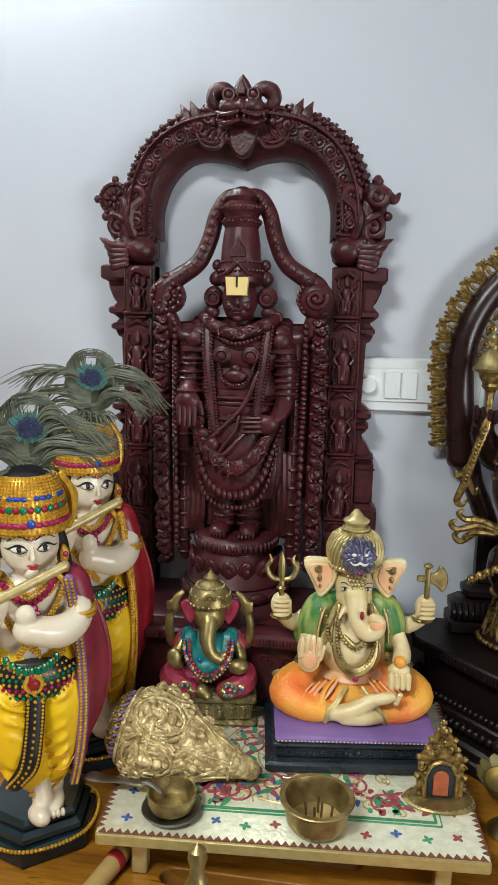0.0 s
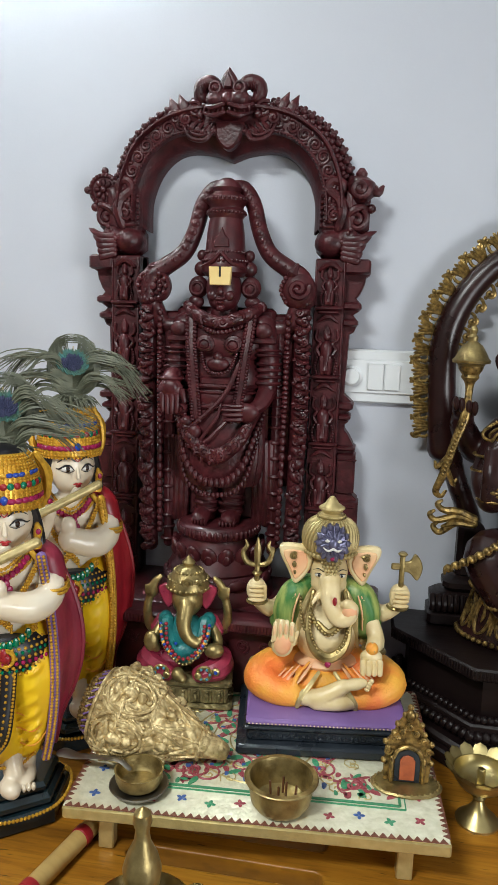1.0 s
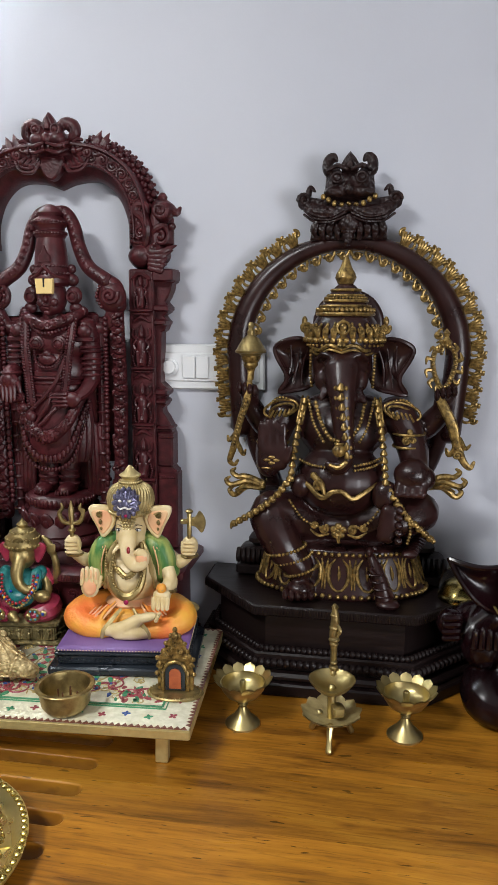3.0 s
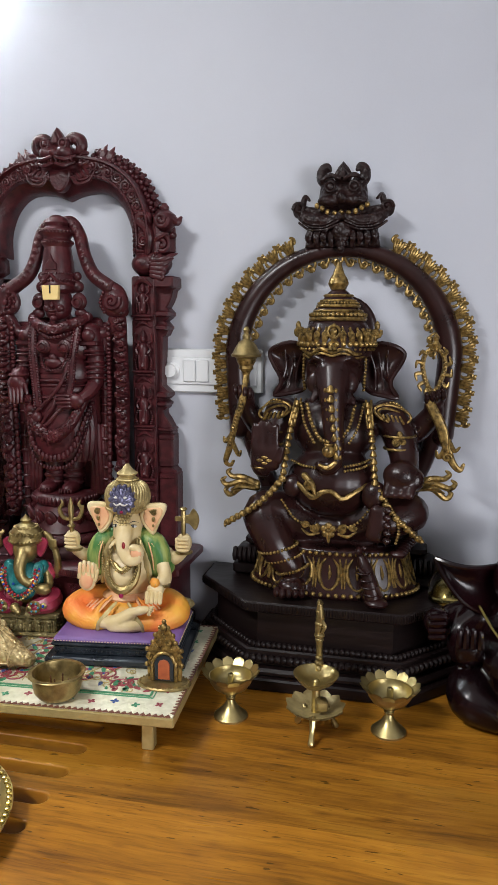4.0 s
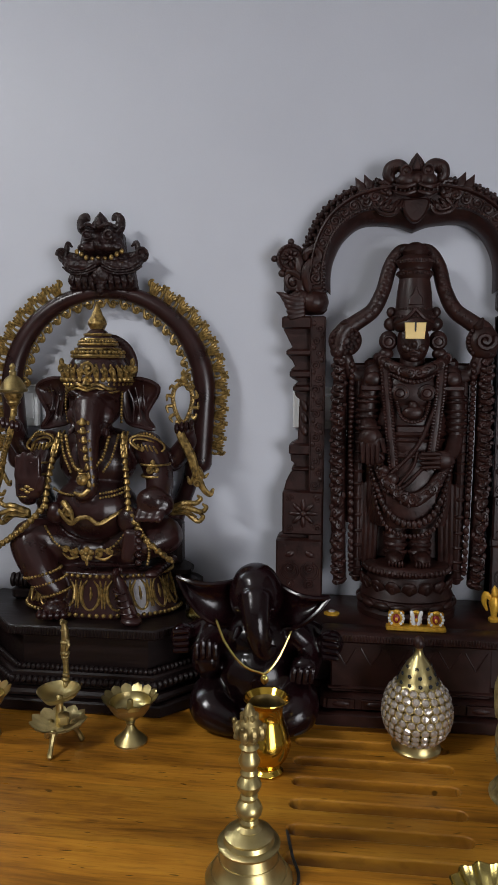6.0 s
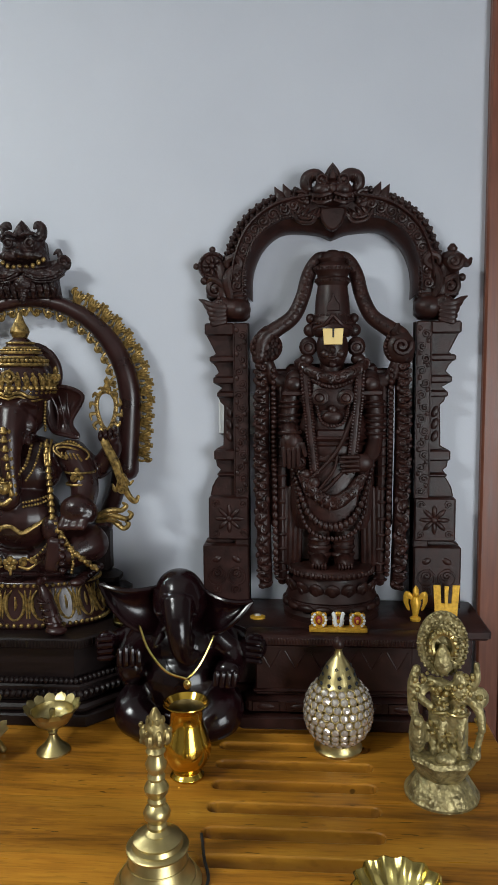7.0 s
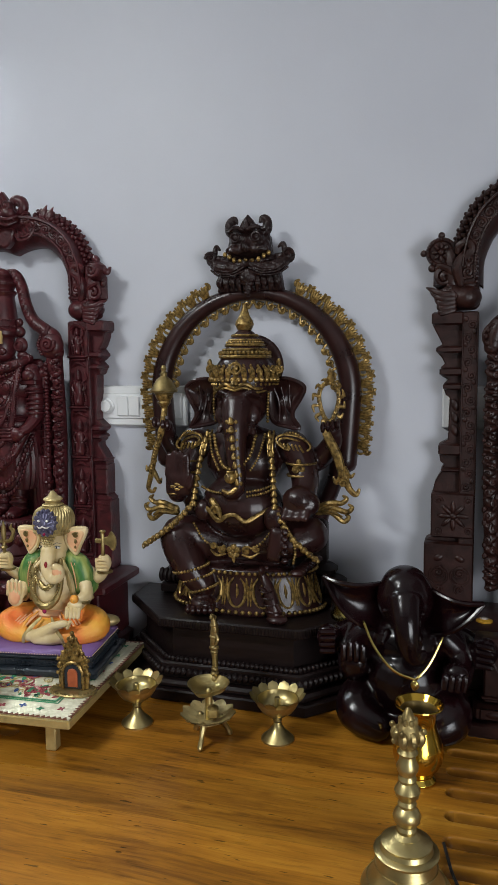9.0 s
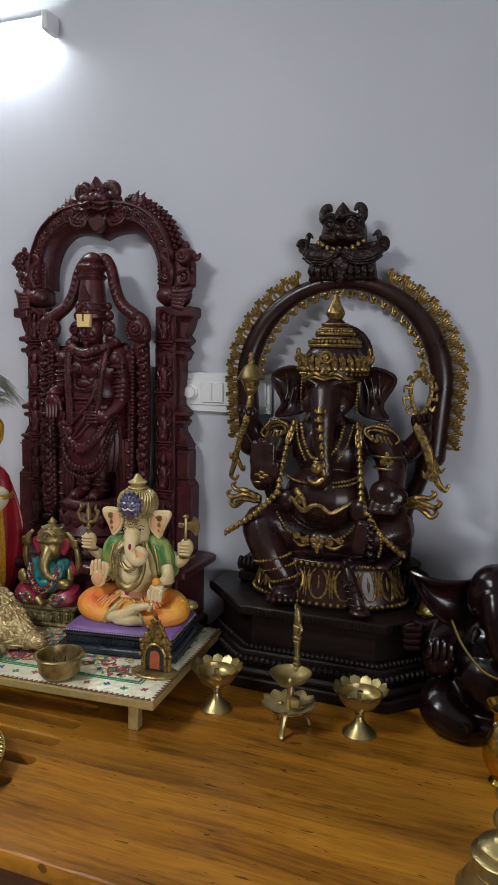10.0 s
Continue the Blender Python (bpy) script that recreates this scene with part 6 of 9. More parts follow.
# ---------------------------------------------------------------- glossy dark statue beside the plinth
def glossy_statue():
    """Smooth dark seated elephant-headed statue with wide ears: one plain mesh, millimetres."""
    b = Form(MM).use(GLOSSBLACK)
    b.ball((0, 0, 82), (74, 66, 70), 20, 14)
    b.ball((0, 6, 140), (64, 50, 50), 18, 12)
    b.ball((0, -14, 226), (47, 50, 52), 20, 14)
    b.ball((0, -20, 246), (40, 40, 36), 18, 12)
    b.tube([(2, -46, 232), (6, -66, 204), (10, -74, 176), (14, -72, 154), (24, -68, 144), (34, -64, 150)], [29, 24, 20, 17, 14, 10], n=30, seg=14)
    for s in (-1, 1):
        b.tube([(s * 40, 0, 40), (s * 66, -24, 48), (s * 70, -58, 40), (s * 34, -76, 26)], [42, 43, 36, 24], n=20, seg=14)
        b.tube([(s * 60, 6, 158), (s * 90, 0, 128), (s * 88, -34, 104)], [26, 24, 20], n=14, seg=12)
        b.tube([(s * 56, 14, 164), (s * 98, 18, 150), (s * 124, -6, 142)], [22, 20, 17], n=14, seg=12)
        b.ball((s * 128, -14, 146), (22, 20, 24))
    b.ball((-80, -46, 116), (24, 14, 26))
    b.ball((84, -48, 114), (24, 16, 22))
    b.tube([(-24, -58, 180), (-30, -78, 168)], [8, 4], seg=8, n=3)
    b.tube([(26, -58, 178), (30, -78, 166)], [8, 4], seg=8, n=3)
    b.ball((0, 0, 22), (84, 74, 24), 22, 10)
    b.melt(0.0034, 4)
    f = Form(MM)
    join(f, b)
    f.use(GLOSSBLACK)
    for s in (-1, 1):
        rows = []
        for v in np.linspace(0, 1, 12):
            zt = 246 - 5 * math.sin(math.pi * v) + (8 if s < 0 else -18) * v
            zb = 166 + (zt - 168) * v ** 2.1
            x = s * (30 + (104 if s < 0 else 92) * v)
            rows.append([(x, -6 - 30 * math.sin(math.pi * v * 0.75) + 16 * math.sin(math.pi * w), zt + (zb - zt) * w) for w in np.linspace(0, 1, 9)])
        f.sheet(rows)
        f.sheet([[(x, y + 8, z) for x, y, z in r] for r in rows])
        edge = [r[0] for r in rows] + [r[-1] for r in rows[::-1]]
        f.tube([(x, y + 4, z) for x, y, z in edge], 4.6, n=70, seg=8)
        for k in range(4):
            f.tube([(s * 116, -30, 162 - k * 11), (s * 138, -32, 160 - k * 11)], [6, 5], seg=8, n=3)
        for k in range(4):
            f.tube([(s * (20 + 11 * k), -80 + k * 3, 18 + k * 3), (s * (48 + 11 * k), -82 + k * 5, 14 + 10 * k), (s * (82 + 7 * k), -48 + k * 5, 20 + 11 * k)], 4, seg=7)
    for k in range(4):
        f.tube([(-96 + k * 11, -58, 128), (-95 + k * 10.5, -58, 158 - abs(k - 1.4) * 4)], [6, 4.6], seg=8, n=3)
        f.tube([(68 + k * 10, -62, 118), (66 + k * 10, -64, 96 + abs(k - 1.5) * 2)], [6, 5], seg=8, n=3)
    f.ball((-28, -52, 214), (7, 5, 4), 8, 6)
    f.ball((28, -52, 214), (7, 5, 4), 8, 6)
    f.ring((6, -65, 88), 8, 2.4, 16, 6, "y")
    # thin yellow cord with a small pendant
    f.use(BRASSPOL)
    f.tube([(-66, -34, 186), (-44, -68, 158), (-14, -84, 130), (16, -84, 118), (26, -84, 120), (44, -74, 142), (62, -54, 178)], 2.3, n=40, seg=7)
    f.ball((22, -86, 108), (7, 3, 9), 10, 7)
    f.ball((22, -89, 108), (4, 2, 5), 8, 5)
    return f


thing("glossy_elephant_deity_statue", glossy_statue(), pose(0.886, 0.856, TOP, 0, 0, 0), "glossy black-brown seated elephant-headed statue with a yellow cord", "statue")

# ---------------------------------------------------------------- low decorated stool and what stands on it
STOOL = pose(0.168, 0.745, TOP, 0, 0, 4.0)
SZ = 0.066
SW, SD = 0.216, 0.164
stool = thing("low_enamelled_stool", None, STOOL, "low wooden stool clad in gilt sheet with coloured enamel pattern", "low stool")
f = Form().use(GOLDEDGE)
f.box((0, 0, SZ - 0.0092), (2 * SW, 2 * SD, 0.0152), 0.002)
part("board", f, stool, "gilt board")
f = Form().use(MEENA)
f.box((0, 0, SZ - 0.0008), (2 * SW - 0.003, 2 * SD - 0.003, 0.0016), 0.0004)
part("top_sheet", f, stool, "silvery embossed top sheet")
for x in (-SW + 0.045, SW - 0.045):
    for y in (-SD + 0.03, SD - 0.03):
        f = Form().use(GOLDEDGE)
        f.box((x, y, 0.0248), (0.018, 0.018, 0.0496), 0.0015)
        part("leg", f, stool)
inlay_z = SZ + 0.0002


def flat(f, pts, h=0.0007):
    f.slab(pts, inlay_z - 0.0004, inlay_z + h + f.lift, "z")


def leaf(cx, cy, L, w, a):
    t = np.linspace(0, 2 * math.pi, 10, endpoint=False)
    x, y = L * 0.5 * np.cos(t), w * 0.5 * np.sin(t) * (1 - 0.4 * np.cos(t))
    return [(cx + u * math.cos(a) - v * math.sin(a), cy + u * math.sin(a) + v * math.cos(a)) for u, v in zip(x, y)]


# saw-tooth rims, green lines
for nm, y, s in (("zigzag_rim", -SD + 0.0005, 1), ("zigzag_rim", SD - 0.0005, -1)):
    f = Form().use(ZIG)
    n = 46
    for i in range(n):
        x = -SW + 0.004 + i * (2 * SW - 0.008) / n
        w = (2 * SW - 0.008) / n
        flat(f, [(x, y), (x + w, y), (x + w / 2, y + s * 0.0075)])
    tagged(part(nm, f, stool, "brown saw-tooth border"), kind="stuff")
for nm, x, s in (("zigzag_rim", -SW + 0.0005, 1), ("zigzag_rim", SW - 0.0005, -1)):
    f = Form().use(ZIG)
    n = 36
    for i in range(n):
        y = -SD + 0.008 + i * (2 * SD - 0.016) / n
        w = (2 * SD - 0.016) / n
        flat(f, [(x, y), (x, y + w), (x + s * 0.0075, y + w / 2)])
    tagged(part(nm, f, stool, "brown saw-tooth border"), kind="stuff")
IX, IY = SW - 0.05, SD - 0.055
for x, y, w, d in ((0, -IY, 2 * IX, 0.003), (0, IY, 2 * IX, 0.003), (-IX, 0, 0.003, 2 * IY), (IX, 0, 0.003, 2 * IY), (0, -IY - 0.006, 2 * IX + 0.012, 0.0012), (IX + 0.006, 0, 0.0012, 2 * IY + 0.012), (-IX - 0.006, 0, 0.0012, 2 * IY + 0.012)):
    f = Form().use(MEENAGREEN)
    f.box((x, y, inlay_z), (w, d, 0.0028))
    part("enamel_line", f, stool, "green enamel line")


def flower(mat):
    f = Form().use(mat)
    for k in range(4):
        a = k * math.pi / 2
        f.ball((0.0034 * math.cos(a), 0.0034 * math.sin(a), 0), (0.0036, 0.0022, 0.0009), 8, 4, (0, 0, math.degrees(a)))
    return f.mesh("enamel_flower")


flowers = [flower(m) for m in (MEENABLUE, MEENARED, MEENAGREEN)]
k = 0
for i in range(12):
    for y in (-SD + 0.030, SD - 0.030):
        x = -SW + 0.03 + i * (2 * SW - 0.06) / 11
        part("enamel_flower", flowers[k % 3], stool, "", pose(x, y + 0.006 * ((i % 2) - 0.5), SZ + 0.0005, 0, 0, 20 * i))
        k += 1
for i in range(6):
    for x in (-SW + 0.027, SW - 0.027):
        part("enamel_flower", flowers[k % 3], stool, "", pose(x, -0.09 + i * 0.036, SZ + 0.0005, 0, 0, 31 * i))
        k += 1
# centre medallion and corner sprays of leaves
rnd = random.Random(4)
for mat, label in ((MEENARED, "red enamel leaves"), (MEENAGREEN, "green enamel leaves"), (MEENABLUE, "blue enamel dots")):
    f = Form().use(mat)
    sh = {"red": 0.0, "gre": 0.5, "blu": 0.25}[label[:3]]
    f.lift = {"red": 0.0, "gre": 0.0004, "blu": 0.0008}[label[:3]]
    if mat is MEENARED:                                   # long red scrolls over the whole field
        for k in range(34):
            f.swirl((rnd.uniform(-IX + 0.02, IX - 0.02), rnd.uniform(-IY + 0.014, IY - 0.014), inlay_z + 0.0002), rnd.uniform(0.012, 0.022), 0.0017, 1.2, rnd.uniform(0, 6), 1 if k % 2 else -1, "z", 5, 16)
    for r, n, L, w in ((0.032, 10, 0.020, 0.008), (0.056, 16, 0.022, 0.008), (0.080, 22, 0.020, 0.007)):
        for i in range(n):
            a = (i + sh) * 2 * math.pi / n + r * 20
            if label[:3] == "blu":
                flat(f, leaf(r * 1.1 * math.cos(a), r * 1.1 * math.sin(a), 0.006, 0.005, a))
            else:
                flat(f, leaf(r * math.cos(a), r * math.sin(a), L, w, a + (0.9 if mat is MEENARED else -0.7)))
    for cx, cy in ((-1, -1), (1, -1), (1, 1), (-1, 1)):
        for i in range({"red": 20, "gre": 9, "blu": 3}[label[:3]]):
            x, y = cx * (IX - rnd.uniform(0.008, 0.09)), cy * (IY - rnd.uniform(0.008, 0.05))
            flat(f, leaf(x, y, rnd.uniform(0.008, 0.02), rnd.uniform(0.004, 0.008), rnd.uniform(0, 6.28)))
    tagged(part("enamel_pattern", f, stool, label), kind="stuff")


f = Form().use(GOLDEDGE)
for k in range(46):
    x, y = rnd.uniform(-IX + 0.01, IX - 0.01), rnd.uniform(-IY + 0.01, IY - 0.01)
    f.swirl((x, y, SZ + 0.0004), rnd.uniform(0.007, 0.014), 0.0009, 1.3, rnd.uniform(0, 6), 1 if k % 2 else -1, "z", 5, 10)
for R in (0.045, 0.068, 0.094):
    f.ring((0, 0, SZ + 0.0003), R, 0.0011, 60, 5)
tagged(part("gilt_scrollwork", f, stool, "raised gilt scroll lines"), kind="stuff")


# ---- painted statue
FACE_OLD = np.array([0, 100, 125, 160, 186, 211, 234, 257, 282, 314, 400]) * MM
FACE_NEW = np.array([0, 100, 130, 166, 194, 220, 242, 268, 296, 326, 412]) * MM


def painted_statue():
    """Cream painted seated elephant-headed statue in orange cloth on a purple carpet: one plain mesh, millimetres."""
    f = Form(MM).use(BLACKPAINT)
    f.box((0, 0, 7), (232, 168, 14), 3)
    f.box((0, 0, 22), (206, 142, 18), 3)
    f.box((0, 0, 33), (214, 150, 6), 2)
    for k in range(27):
        f.swirl((-99 + k * 7.6, -72, 22), 3.6, 1.2, 1.3, k, 1 if k % 2 else -1, seg=5, n=8)
    for k in range(18):
        f.ball((104, -62 + k * 7.4, 22), (2, 3, 5), 6, 5)
    f.use(PURPLE)
    f.box((0, 0, 40), (208, 146, 9), 3)
    f.use(CREAM)
    for k in range(42):
        f.ball((-100 + k * 4.9, -73, 39), 1.2, 6, 4)
    for k in range(28):
        f.ball((104, -68 + k * 5, 39), 1.2, 6, 4)
    base = len(f.v)                                      # the figure begins here
    # cushion edge at the back
    f.use(PALEGOLD)
    f.ball((-78, 46, 54), (26, 16, 12))
    f.ball((78, 40, 54), (26, 16, 12))
    b = Form(MM).use(ORANGE)
    for s in (-1, 1):
        b.tube([(s * 26, 6, 72), (s * 66, -10, 70), (s * 82, -34, 66), (s * 60, -54, 58), (s * 34, -60, 56)], [30, 30, 25, 19, 15], n=22, seg=14)
    b.ball((0, 4, 76), (56, 42, 30), 20, 12)
    b.ball((0, -34, 66), (50, 26, 22), 20, 12)
    for s in (-1, 1):
        for k in range(4):
            b.tube([(s * (22 + 12 * k), -40, 96 - 6 * k), (s * (40 + 13 * k), -58 + 4 * k, 78 - 5 * k), (s * (38 + 10 * k), -68 + 6 * k, 56)], [2.5, 4, 3], n=10, seg=7)
    b.melt(0.0026, 3)
    join(f, b)
    f.use(PEACH)
    f.ball((0, -12, 90), (44, 36, 13), 20, 8)
    for s in (-1, 1):                                    # folds of the cloth
        for k in range(5):
            f.tube([(s * (16 + 9 * k), -38 - 2 * k, 96 - 2 * k), (s * (28 + 11 * k), -54, 86 - 5 * k), (s * (40 + 10 * k), -62 + 3 * k, 70 - 3 * k)], [0.8, 2.4, 0.8], n=12, seg=6)
    f.use(PALEGOLD)
    for s in (-1, 1):
        f.tube([(s * 10, -56, 90), (s * 22, -69, 76), (s * 33, -75, 60), (s * 37, -73, 47)], [2.4, 3.6, 3.8, 3], n=18, seg=8, flat=0.5)
    c = Form(MM).use(CREAM)
    c.ball((0, -10, 126), (44, 40, 40), 20, 14)
    c.ball((0, 0, 160), (42, 32, 28), 18, 12)
    for s in (-1, 1):
        c.ball((s * 18, -24, 152), (18, 14, 16))
    c.ball((0, -8, 210), (25, 27, 32), 18, 12)
    c.ball((0, -14, 194), (24, 22, 18), 16, 10)
    c.tube([(0, -32, 206), (1, -42, 188), (3, -48, 172), (12, -52, 160), (24, -54, 164), (27, -54, 176), (20, -56, 182)], [15, 13, 11.5, 11, 10.5, 9, 7], n=32, seg=12)
    c.tube([(-14, -34, 186), (-22, -48, 178)], [4.5, 2.4], seg=7, n=3)
    # crossed legs and feet
    c.tube([(-40, -60, 56), (-10, -72, 62), (22, -72, 80)], [11, 12, 10], n=12, seg=10)
    c.tube([(44, -60, 54), (14, -74, 56), (-14, -72, 54)], [11, 11, 10], n=12, seg=10)
    c.ball((33, -76, 85), (19, 9, 8), rot=(0, -14, 0))
    for s in (-1, 1):
        c.tube([(s * 42, 6, 168), (s * 68, 10, 150), (s * 88, -2, 164), (s * 94, -8, 178)], [14, 13, 10, 9], n=16, seg=10)
        c.ball((s * 94, -10, 187), (14, 14, 18))
    c.tube([(-44, -4, 162), (-60, -20, 126), (-58, -42, 116)], [13, 12, 10], n=12, seg=10)
    c.ball((-58, -52, 122), (15, 7, 16))
    c.tube([(44, -4, 162), (64, -22, 128), (58, -46, 114)], [13, 12, 11], n=12, seg=10)
    c.ball((55, -57, 113), (15, 11, 10))
    c.melt(0.0022, 2)
    join(f, c)
    f.use(CREAM)
    for k in range(4):
        f.tube([(-69 + k * 7.4, -56, 130), (-68 + k * 7.2, -56, 157 - abs(k - 1.4) * 3)], [4, 3], seg=7, n=3)
        f.tube([(44 + k * 7, -66, 111), (44 + k * 7, -71, 98)], [4.4, 3.4], seg=7, n=3)
        f.ball((49 + k * 1.6, -80, 81 + k * 4), (3.6, 4, 3.0), 6, 5)
    f.tube([(-45, -54, 124), (-40, -54, 140)], [4, 3], seg=7, n=3)
    for s in (-1, 1):
        for k in range(4):
            f.ball((s * 94, -23, 177 + k * 6.6), (11, 5, 3.3), 8, 5)
        f.tube([(s * 84, -16, 178), (s * 84, -20, 196)], [4, 3.4], seg=7, n=3)
    f.use(PEACH)
    f.ball((-58, -57, 124), (11, 4, 13), 12, 8)
    for k in range(4):
        f.ball((-69 + k * 7.4, -58, 146 - abs(k - 1.4) * 2), (2.4, 2.4, 9), 7, 6)
    # ears, with a peach inner face
    for s in (-1, 1):
        o = [(s * 22, 228), (s * 30, 244), (s * 58, 248), (s * 66, 240), (s * 54, 212), (s * 46, 194), (s * 38, 196), (s * 26, 212)]
        oo = [tuple(p) for p in spline(o + [o[0]], 28)[:-1]]
        f.use(CREAM)
        f.slab(oo, -18, -6, "y", 2.5)
        cx, cz = s * 45, 222
        f.use(PEACH)
        f.slab([(cx + (x - cx) * 0.74, cz + (z - cz) * 0.76) for x, z in oo], -20, -12, "y", 1.5)
        f.use(BRASSOLD)
        f.swirl((s * 47, -22, 234), 5, 1.8, 1.4, 1)
        f.ball((s * 46, -22, 222), (3, 2, 5), 8, 5)
        f.ball((s * 45, -21, 210), (2, 2, 3), 7, 5)
    # turban, medallion, knob
    f.use(PALEGOLD)
    f.lathe([(30, 234), (35, 242), (37, 256), (34, 270), (24, 279), (14, 282)], (0, -6, 0), 30, flutes=15, depth=0.03)
    f.lathe([(16, 279), (18, 285), (13, 289), (17, 294), (17, 298), (10, 303), (7, 308), (3, 313), (0, 314)], (0, -6, 0), 20)
    for k in range(36):                                   # gathered cords from brim to knob
        a = k * math.pi / 18
        f.tube([(r * math.cos(a + d), -6 + r * math.sin(a + d), z) for r, z, d in ((33, 237, 0), (37, 248, 0.10), (38, 260, 0.20), (33, 273, 0.30), (21, 281, 0.40))], [1.8, 2.8, 3.0, 2.4, 1.6], n=12, seg=6)
        f.ball((37 * math.cos(a), -6 + 37 * math.sin(a), 240), (3.4, 3.4, 3), 6, 5)
        f.ball((18 * math.cos(a), -6 + 18 * math.sin(a), 285), (2.4, 2.4, 2.2), 6, 4)
        f.ball((16.5 * math.cos(a), -6 + 16.5 * math.sin(a), 296), (2.2, 2.2, 2), 6, 4)
    f.use(PEWTER)
    f.lathe([(23, 0), (21, 5), (11, 9), (0, 10)], (0, -42, 259), 40, rot=(82, 0, 0), flutes=14, depth=0.12)
    for k in range(14):
        a = k * math.pi / 7
        f.ball((20 * math.cos(a), -47, 259 + 20 * math.sin(a)), (3.8, 3, 3.8), 6, 5)
        f.tube([(8 * math.cos(a), -53, 259 + 8 * math.sin(a)), (17 * math.cos(a + 0.2), -50, 259 + 17 * math.sin(a + 0.2))], [2.6, 1.6], n=4, seg=6)
    f.ball((0, -53, 259), (7, 4, 8), 10, 7)
    f.use(EYEWHITE)
    for s in (-1, 1):
        f.ball((s * 8, -54, 264), (3.4, 2.4, 2.2), 8, 6)
        f.tube([(0, -57, 255), (s * 7, -55, 252), (s * 13, -52, 255)], [1.6, 1.4, 0.8], n=6, seg=6)
    f.use(MAGENTA)
    f.ball((0, -50, 241), (3.4, 3, 3), 8, 6)
    # brow plate of small gilt scales
    f.use(PALEGOLD)
    for row in range(8):
        n = max(1, 7 - row)
        for k in range(n):
            x = (k - (n - 1) / 2) * 4.6
            f.ball((x, -34.6 - row * 1.5 + x * x * 0.014, 236 - row * 5.2), (2.4, 2.4, 2.8), 6, 5)
    # eyes
    for s in (-1, 1):
        f.use(EYEWHITE)
        f.ball((s * 15, -30.5, 211), (5.4, 3, 2.6), 10, 6, (0, s * 14, s * 28))
        f.use(HAIR)
        f.ball((s * 14.4, -32.6, 211), (2.0, 1.8, 2.2), 8, 6)
        f.tube([(s * 9.5, -33.6, 210.5), (s * 14, -33.4, 214), (s * 20, -28.6, 212.5)], [0.5, 0.9, 0.4], seg=5)
        f.tube([(s * 9, -34, 217), (s * 15, -32, 220.5), (s * 22, -26, 217)], [0.4, 0.7, 0.3], seg=5)
    # trunk paint
    f.use(PEACH)
    f.ball((25, -58, 172), (10, 6, 10), 10, 8)
    f.use(RED)
    f.ball((5, -60, 186), (3, 3, 6), 8, 6)
    # green shawl on both shoulders
    for s in (-1, 1):
        w = Form(MM).use(GREEN)
        w.tube([(s * 22, 4, 186), (s * 42, -4, 174), (s * 52, -6, 152), (s * 50, -10, 128)], [16, 21, 20, 14], n=16, seg=12)
        w.tube([(s * 50, 8, 160), (s * 60, 8, 136), (s * 54, 4, 116)], [16, 16, 11], n=12, seg=12)
        w.melt(0.0022, 1)
        join(f, w)
        f.use(PALEGOLD)
        f.tube([(s * 16, -16, 194), (s * 26, -30, 180), (s * 34, -32, 156), (s * 36, -30, 130), (s * 40, -28, 114)], [3, 4, 4.4, 4, 3], n=22, seg=8, flat=0.6)
        f.tube([(s * 44, -26, 120), (s * 58, -14, 108), (s * 66, 2, 112)], 3.2, seg=7)
        f.use(PEACH)
        for k in range(5):
            f.tube([(s * (38 + 5 * k), -26 + 3 * k, 182 - 2 * k), (s * (44 + 5 * k), -27 + 4 * k, 160 - 3 * k), (s * (46 + 4.4 * k), -24 + 4 * k, 134)], [0.9, 1.3, 0.9], n=12, seg=5)
        f.use(NAMA)
        for k in range(4):
            f.tube([(s * (41 + 5 * k), -27 + 3.5 * k, 176), (s * (46 + 5 * k), -27 + 4 * k, 150)], [0.8, 0.8], n=6, seg=5)
    # necklaces, bangles, sweets
    f.use(BRASSOLD)
    f.tube([(-20, -30, 188), (-26, -44, 150), (-20, -54, 122), (0, -58, 110), (20, -54, 122), (26, -44, 150), (20, -30, 188)], [3, 4, 5.5, 6.5, 5.5, 4, 3], n=50, seg=8)
    f.beads([(-22, -36, 178), (-24, -52, 146), (-14, -59, 120), (0, -61, 112), (14, -59, 120), (24, -52, 146), (22, -36, 178)], 2.4, 4.6)
    f.tube([(-14, -46, 152), (0, -53, 142), (14, -46, 152)], [3, 4.4, 3], n=14, seg=8)
    f.beads([(-24, -38, 168), (-16, -50, 150), (0, -54, 138), (16, -50, 150), (22, -38, 168)], 2.8, 5)
    f.beads([(-36, -26, 176), (-34, -44, 150), (-20, -54, 128)], 2.4, 4.5)
    f.use(MAGENTA)
    f.ball((0, -62, 104), (4, 3, 4), 8, 6)
    f.use(BRASSOLD)
    for s in (-1, 1):
        f.ring((s * 93, -4, 168), 12.5, 2.4, 18, 6)
    f.ring((60, -40, 117), 14, 2.4, 18, 6)
    f.ring((-61, -36, 117), 13, 2.4, 18, 6)
    f.use(ORANGE)
    f.ball((55, -60, 125), (8, 8, 8), 12, 8)
    f.use(PALEGOLD)
    for k in range(6):
        f.tube([(55, -60, 133), (55 + 7 * math.cos(k), -60 + 7 * math.sin(k), 124)], 1.2, seg=5)
    # trident and axe
    f.use(BRASSOLD)
    x = -94
    f.tube([(x, -14, 200), (x, -14, 228)], 3.6, seg=8)
    f.lathe([(5, 0), (7, 3), (5, 6)], (x, -14, 210), 12)
    f.tube([(x, -14, 224), (x, -14, 248), (x, -14, 264)], [4, 5, 1], seg=8)
    for s in (-1, 1):
        f.tube([(x, -14, 224), (x + s * 13, -14, 228), (x + s * 19, -14, 242), (x + s * 14, -14, 252), (x + s * 16, -14, 260)], [3, 4, 3.6, 3, 1], seg=7)
